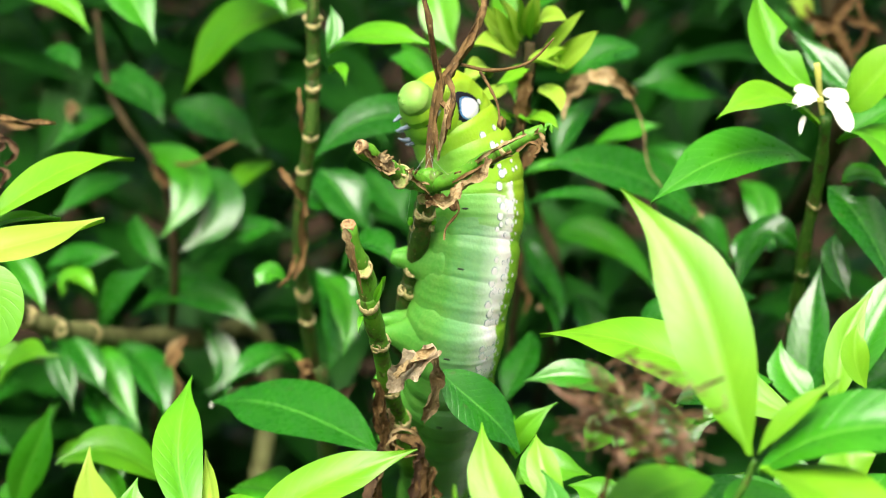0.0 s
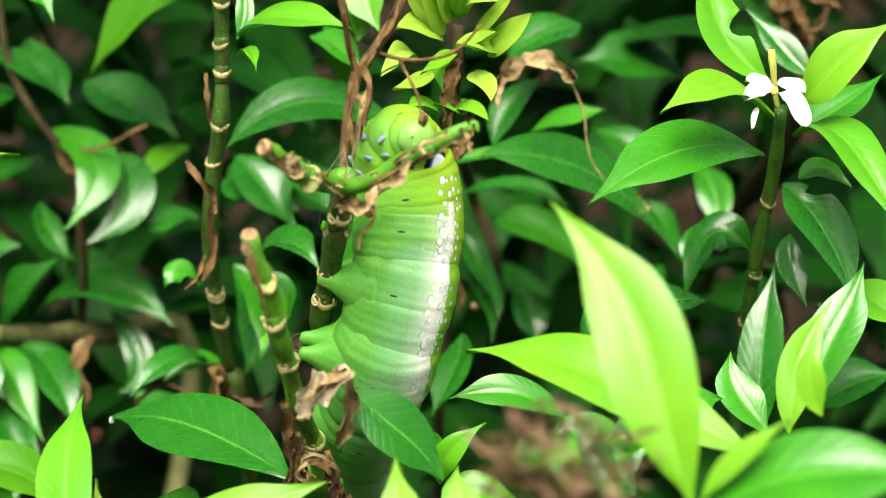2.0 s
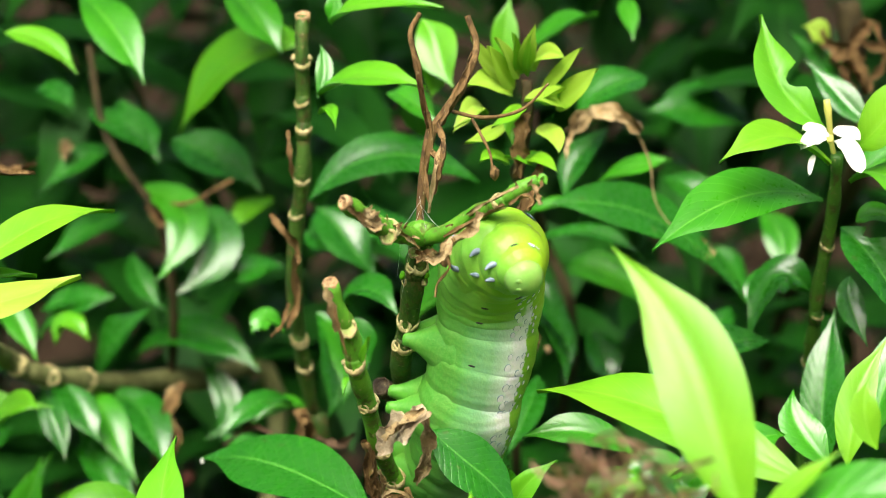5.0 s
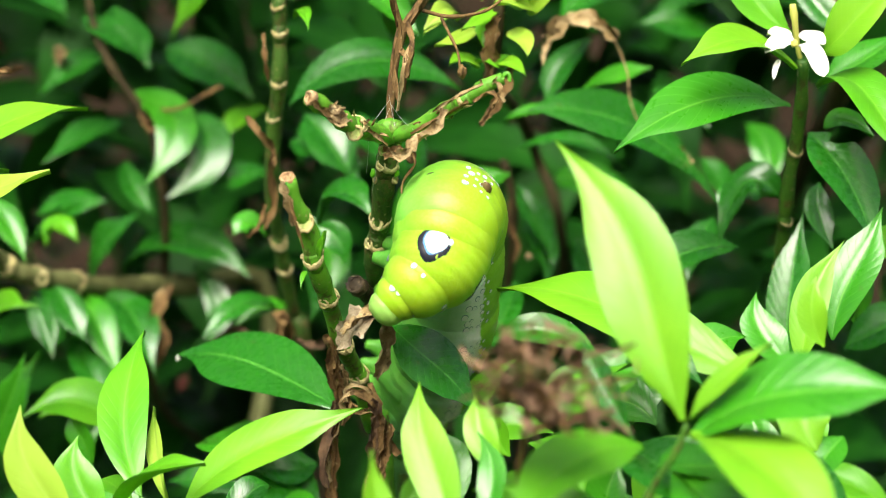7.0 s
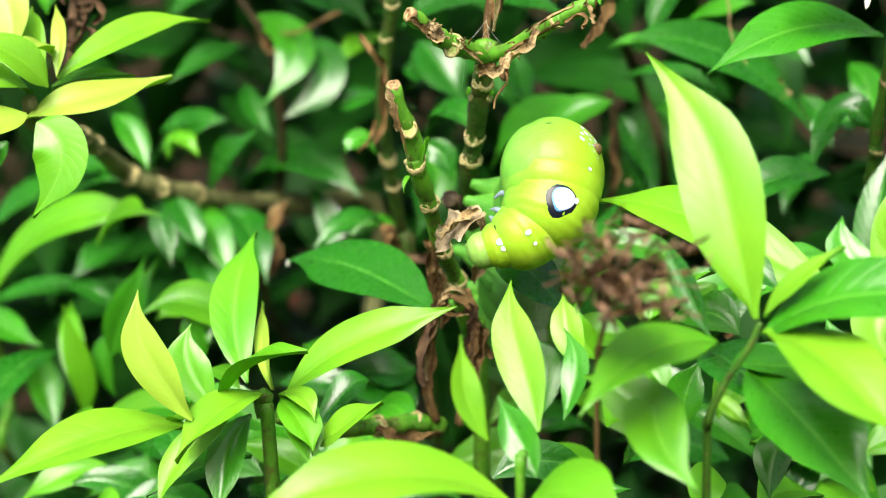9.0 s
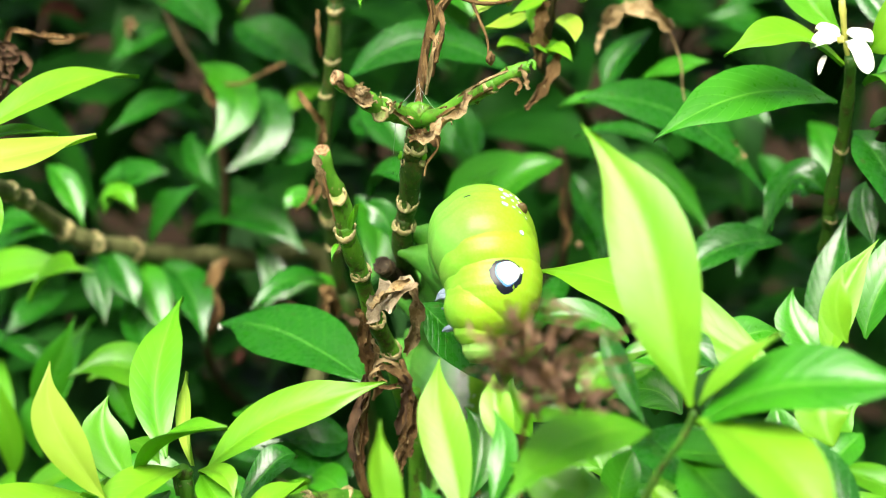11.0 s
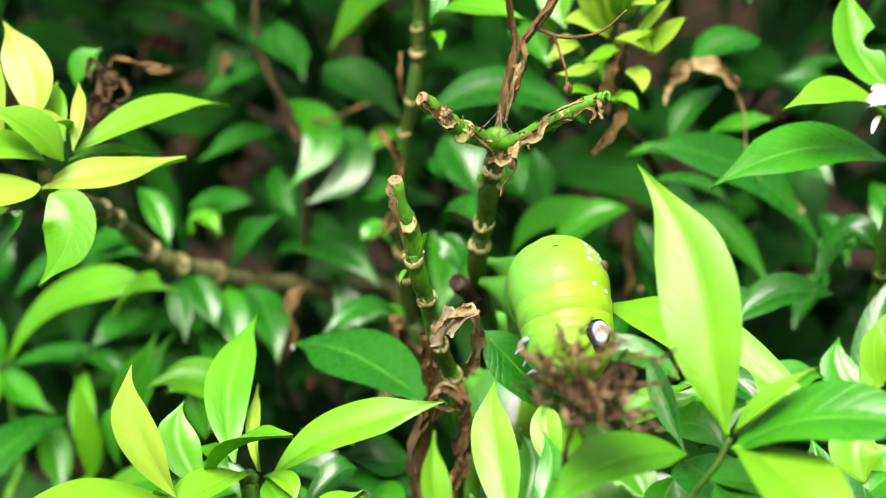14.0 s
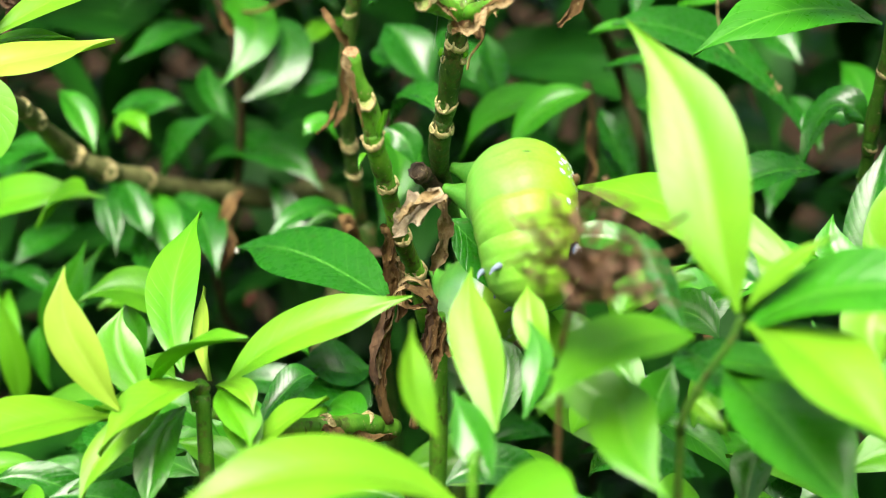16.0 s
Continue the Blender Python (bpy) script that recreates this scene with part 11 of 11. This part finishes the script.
    keyed["a8"] = [
        (0.0, pose(-0.0152, 0.2947, 0.4574, 31.3, 5.8, 3.5)), (0.5, pose(-0.0152, 0.2947, 0.4574, 31.3, 5.8, 3.5)), (1.0, pose(-0.0152, 0.2947, 0.4574, 31.3, 5.8, 3.5)),
        (1.5, pose(-0.0152, 0.2947, 0.4574, 31.3, 5.8, 3.5)), (2.0, pose(-0.0152, 0.2947, 0.4574, 31.3, 5.8, 3.5)), (2.5, pose(-0.0152, 0.2947, 0.4574, 31.3, 5.8, 3.5)),
        (3.0, pose(-0.0152, 0.2947, 0.4574, 31.3, 5.8, 3.5)), (3.5, pose(-0.0152, 0.2947, 0.4574, 31.3, 5.8, 3.5)), (4.0, pose(-0.0152, 0.2947, 0.4574, 31.3, 5.8, 3.5)),
        (4.2, pose(-0.0152, 0.2947, 0.4574, 31.3, 5.8, 3.5)), (4.5, pose(-0.0152, 0.2947, 0.4574, 31.2, 6.3, 2.6)), (4.6, pose(-0.0152, 0.2947, 0.4574, 31.2, 6.5, 2.3)),
        (4.8, pose(-0.0152, 0.2947, 0.4574, 31.1, 6.9, 1.6)), (5.0, pose(-0.0152, 0.2947, 0.4574, 31.0, 7.3, 1.0)), (5.2, pose(-0.0152, 0.2947, 0.4574, 31.0, 7.7, 0.4)),
        (5.5, pose(-0.0152, 0.2947, 0.4574, 30.7, 8.9, -1.6)), (5.6, pose(-0.0152, 0.2947, 0.4574, 30.6, 9.2, -2.3)), (5.8, pose(-0.0152, 0.2947, 0.4574, 30.3, 10.0, -3.7)),
        (6.0, pose(-0.0152, 0.2947, 0.4574, 30.1, 10.8, -5.1)), (6.3, pose(-0.0152, 0.2947, 0.4574, 29.7, 12.0, -7.2)), (6.5, pose(-0.0152, 0.2947, 0.4574, 29.7, 12.0, -7.2)),
        (7.0, pose(-0.0152, 0.2947, 0.4574, 29.7, 12.0, -7.2)), (7.5, pose(-0.0152, 0.2947, 0.4574, 29.7, 12.0, -7.2)), (8.0, pose(-0.0152, 0.2947, 0.4574, 29.7, 12.0, -7.2)),
        (8.2, pose(-0.0152, 0.2947, 0.4574, 29.7, 12.0, -7.2)), (8.5, pose(-0.0152, 0.2947, 0.4574, 29.5, 12.3, -7.7)), (9.0, pose(-0.0152, 0.2947, 0.4574, 29.3, 12.8, -8.6)),
        (9.5, pose(-0.0152, 0.2947, 0.4574, 29.1, 13.3, -9.6)), (10.0, pose(-0.0152, 0.2947, 0.4574, 28.9, 13.9, -10.6)), (10.3, pose(-0.0152, 0.2947, 0.4574, 28.7, 14.2, -11.2)),
        (10.5, pose(-0.0152, 0.2947, 0.4574, 28.6, 14.5, -11.7)), (11.0, pose(-0.0152, 0.2947, 0.4574, 28.6, 14.5, -11.7)), (11.5, pose(-0.0152, 0.2947, 0.4574, 28.6, 14.5, -11.7)),
        (12.0, pose(-0.0152, 0.2947, 0.4574, 28.6, 14.5, -11.7)), (12.5, pose(-0.0152, 0.2947, 0.4574, 28.6, 14.5, -11.7)), (13.0, pose(-0.0152, 0.2947, 0.4574, 28.0, 15.7, -14.1)),
        (13.5, pose(-0.0152, 0.2947, 0.4574, 27.3, 17.0, -16.7)), (14.0, pose(-0.0152, 0.2947, 0.4574, 24.8, 20.6, -24.4)), (14.5, pose(-0.0152, 0.2947, 0.4574, 21.1, 24.3, -34.0)),
        (15.0, pose(-0.0152, 0.2947, 0.4574, 21.1, 24.3, -34.0)), (15.5, pose(-0.0152, 0.2947, 0.4574, 21.1, 24.3, -34.0)), (16.0, pose(-0.0152, 0.2947, 0.4574, 21.1, 24.3, -34.0))]
    keyed["n1"] = [
        (0.0, pose(-0.0079, 0.2626, 0.5428, -2.4, -24.1, 4.4)), (0.5, pose(-0.0065, 0.2620, 0.5411, -1.7, -19.7, 6.5)), (1.0, pose(-0.0052, 0.2614, 0.5395, -0.3, -14.5, 8.5)),
        (1.5, pose(-0.0038, 0.2607, 0.5379, 1.8, -8.4, 10.5)), (2.0, pose(-0.0041, 0.2605, 0.5373, 1.4, -5.4, 11.3)), (2.5, pose(-0.0045, 0.2603, 0.5367, 1.1, -2.5, 12.0)),
        (3.0, pose(-0.0036, 0.2601, 0.5362, 3.0, 7.2, 13.6)), (3.5, pose(-0.0028, 0.2599, 0.5357, 5.1, 16.0, 15.3)), (4.0, pose(-0.0021, 0.2598, 0.5354, 4.9, 16.1, 15.2)),
        (4.2, pose(-0.0018, 0.2598, 0.5353, 4.8, 16.1, 15.2)), (4.5, pose(-0.0016, 0.2557, 0.5356, 20.9, 13.6, 13.3)), (4.6, pose(-0.0016, 0.2543, 0.5356, 27.1, 12.7, 12.8)),
        (4.8, pose(-0.0014, 0.2516, 0.5358, 39.7, 10.7, 12.0)), (5.0, pose(-0.0013, 0.2489, 0.5360, 51.7, 8.2, 11.2)), (5.2, pose(-0.0011, 0.2462, 0.5362, 62.1, 5.4, 10.2)),
        (5.5, pose(-0.0015, 0.2443, 0.5345, 73.1, 1.4, 2.9)), (5.6, pose(-0.0016, 0.2437, 0.5339, 77.0, 0.1, 0.1)), (5.8, pose(-0.0018, 0.2424, 0.5328, 84.9, -2.2, -6.1)),
        (6.0, pose(-0.0019, 0.2412, 0.5317, 92.4, -3.8, -12.4)), (6.3, pose(-0.0022, 0.2392, 0.5300, 102.1, -5.3, -21.1)), (6.5, pose(-0.0023, 0.2389, 0.5294, 104.7, -7.3, -20.5)),
        (7.0, pose(-0.0025, 0.2383, 0.5277, 110.7, -12.0, -19.8)), (7.5, pose(-0.0016, 0.2376, 0.5258, 109.2, -3.4, -16.4)), (8.0, pose(-0.0008, 0.2369, 0.5238, 107.9, 4.9, -13.5)),
        (8.2, pose(-0.0005, 0.2366, 0.5230, 107.5, 8.0, -12.5)), (8.5, pose(-0.0006, 0.2365, 0.5228, 107.8, 5.4, -11.0)), (9.0, pose(-0.0008, 0.2365, 0.5225, 108.3, 0.7, -8.6)),
        (9.5, pose(-0.0011, 0.2364, 0.5221, 108.7, -4.2, -6.2)), (10.0, pose(-0.0014, 0.2364, 0.5218, 109.1, -9.3, -3.9)), (10.3, pose(-0.0015, 0.2363, 0.5216, 109.4, -12.4, -2.5)),
        (10.5, pose(-0.0016, 0.2363, 0.5214, 109.6, -14.5, -1.6)), (11.0, pose(-0.0006, 0.2364, 0.5218, 112.6, -21.8, -0.3)), (11.5, pose(-0.0008, 0.2364, 0.5217, 113.8, -20.9, -4.4)),
        (12.0, pose(-0.0004, 0.2368, 0.5227, 109.0, -20.9, -1.6)), (12.5, pose(0.0003, 0.2373, 0.5238, 103.2, -20.4, 2.9)), (13.0, pose(0.0009, 0.2369, 0.5228, 106.2, -19.1, 4.6)),
        (13.5, pose(0.0014, 0.2364, 0.5217, 108.8, -17.8, 6.3)), (14.0, pose(0.0021, 0.2354, 0.5197, 118.6, -15.2, 8.8)), (14.5, pose(0.0027, 0.2344, 0.5178, 126.9, -13.0, 12.4)),
        (15.0, pose(0.0033, 0.2342, 0.5172, 126.5, -12.0, 12.2)), (15.5, pose(0.0032, 0.2340, 0.5166, 126.2, -10.9, 11.8)), (16.0, pose(0.0005, 0.2337, 0.5157, 126.3, -9.7, 10.8))]
    keyed["n2"] = [
        (0.0, pose(-0.0056, 0.2609, 0.5353, -14.8, -7.6, 0.6)), (0.5, pose(-0.0048, 0.2605, 0.5343, -14.5, -5.4, 1.8)), (1.0, pose(-0.0040, 0.2602, 0.5334, -13.9, -2.8, 2.9)),
        (1.5, pose(-0.0031, 0.2599, 0.5325, -12.9, 0.3, 3.8)), (2.0, pose(-0.0036, 0.2597, 0.5320, -12.8, 0.5, 4.2)), (2.5, pose(-0.0040, 0.2595, 0.5314, -12.7, 0.6, 4.6)),
        (3.0, pose(-0.0038, 0.2593, 0.5309, -12.4, 5.2, 5.1)), (3.5, pose(-0.0036, 0.2591, 0.5303, -11.9, 9.5, 5.6)), (4.0, pose(-0.0029, 0.2589, 0.5300, -12.0, 9.5, 5.7)),
        (4.2, pose(-0.0026, 0.2589, 0.5298, -12.0, 9.4, 5.7)), (4.5, pose(-0.0024, 0.2565, 0.5305, 2.4, 8.3, 3.8)), (4.6, pose(-0.0023, 0.2557, 0.5307, 7.4, 8.1, 3.2)),
        (4.8, pose(-0.0022, 0.2541, 0.5311, 17.3, 8.0, 2.3)), (5.0, pose(-0.0021, 0.2525, 0.5316, 26.4, 7.9, 1.8)), (5.2, pose(-0.0019, 0.2509, 0.5321, 34.4, 7.9, 1.5)),
        (5.5, pose(-0.0018, 0.2497, 0.5314, 42.9, 7.2, -1.2)), (5.6, pose(-0.0017, 0.2493, 0.5312, 45.8, 7.0, -2.0)), (5.8, pose(-0.0016, 0.2484, 0.5308, 51.5, 6.6, -3.5)),
        (6.0, pose(-0.0015, 0.2476, 0.5303, 57.1, 6.0, -4.7)), (6.3, pose(-0.0014, 0.2463, 0.5297, 64.8, 5.0, -6.1)), (6.5, pose(-0.0015, 0.2462, 0.5294, 66.3, 4.1, -5.0)),
        (7.0, pose(-0.0019, 0.2458, 0.5286, 69.8, 1.8, -2.4)), (7.5, pose(-0.0012, 0.2450, 0.5262, 66.9, 7.2, -1.6)), (8.0, pose(-0.0005, 0.2442, 0.5238, 63.8, 12.3, -1.4)),
        (8.2, pose(-0.0003, 0.2438, 0.5228, 62.5, 14.2, -1.4)), (8.5, pose(-0.0006, 0.2438, 0.5226, 64.7, 12.6, 0.6)), (9.0, pose(-0.0013, 0.2438, 0.5223, 68.0, 9.4, 3.6)),
        (9.5, pose(-0.0019, 0.2437, 0.5220, 71.0, 5.5, 6.3)), (10.0, pose(-0.0025, 0.2437, 0.5217, 73.5, 1.2, 8.7)), (10.3, pose(-0.0029, 0.2437, 0.5215, 74.9, -1.5, 10.0)),
        (10.5, pose(-0.0032, 0.2437, 0.5214, 75.7, -3.4, 10.7)), (11.0, pose(-0.0023, 0.2439, 0.5222, 77.4, -7.2, 12.3)), (11.5, pose(-0.0019, 0.2441, 0.5226, 78.5, -7.3, 10.6)),
        (12.0, pose(-0.0016, 0.2442, 0.5228, 75.4, -6.3, 12.0)), (12.5, pose(-0.0013, 0.2443, 0.5230, 71.8, -4.8, 14.4)), (13.0, pose(-0.0010, 0.2440, 0.5222, 74.7, -6.0, 14.5)),
        (13.5, pose(-0.0006, 0.2437, 0.5215, 77.5, -7.2, 14.5)), (14.0, pose(-0.0001, 0.2432, 0.5202, 81.2, -8.1, 14.3)), (14.5, pose(0.0004, 0.2427, 0.5190, 84.6, -8.6, 13.9)),
        (15.0, pose(0.0011, 0.2424, 0.5183, 85.1, -8.9, 13.2)), (15.5, pose(0.0012, 0.2422, 0.5176, 85.2, -8.8, 12.2)), (16.0, pose(-0.0011, 0.2419, 0.5168, 84.4, -7.8, 9.8))]
    # the head end rolls its back away while it feeds low down
    rolls = ((0.0, 0.0), (8.2, 0.0), (10.3, -11.0), (13.5, -11.0), (14.5, -24.0), (16.0, -24.0))
    for name, share in (("head", 1.0), ("t1", 1.0), ("t2", 1.0), ("t3", 1.0), ("n1", 1.0), ("a1", 1.0), ("n2", 0.8), ("a2", 0.5)):
        keyed[name] = [(t, m @ pose(0, 0, 0, 0, 0, share * float(np.interp(t, *zip(*rolls))))) for t, m in keyed[name]]
    for name, rows in keyed.items():
        walk(rings[name], rows)
    # each fold rides between its two segments, nearer to the foremost
    for i in range(7, len(CHAIN) - 1):
        four = [keyed[CHAIN[min(j, len(CHAIN) - 1)]] for j in (i - 1, i, i + 1, i + 2)]
        rows = []
        for (t, p), (_, a), (_, b), (_, q) in zip(*four):
            place = (9 * (a.translation + b.translation) - p.translation - q.translation) / 16 + 0.11 * (a.translation - b.translation)
            turn = a.to_quaternion().slerp(b.to_quaternion(), 0.4)
            rows.append((t, Matrix.LocRotScale(place, turn, None)))
        walk(rings[CHAIN[i] + CHAIN[i + 1]], rows)


motions()
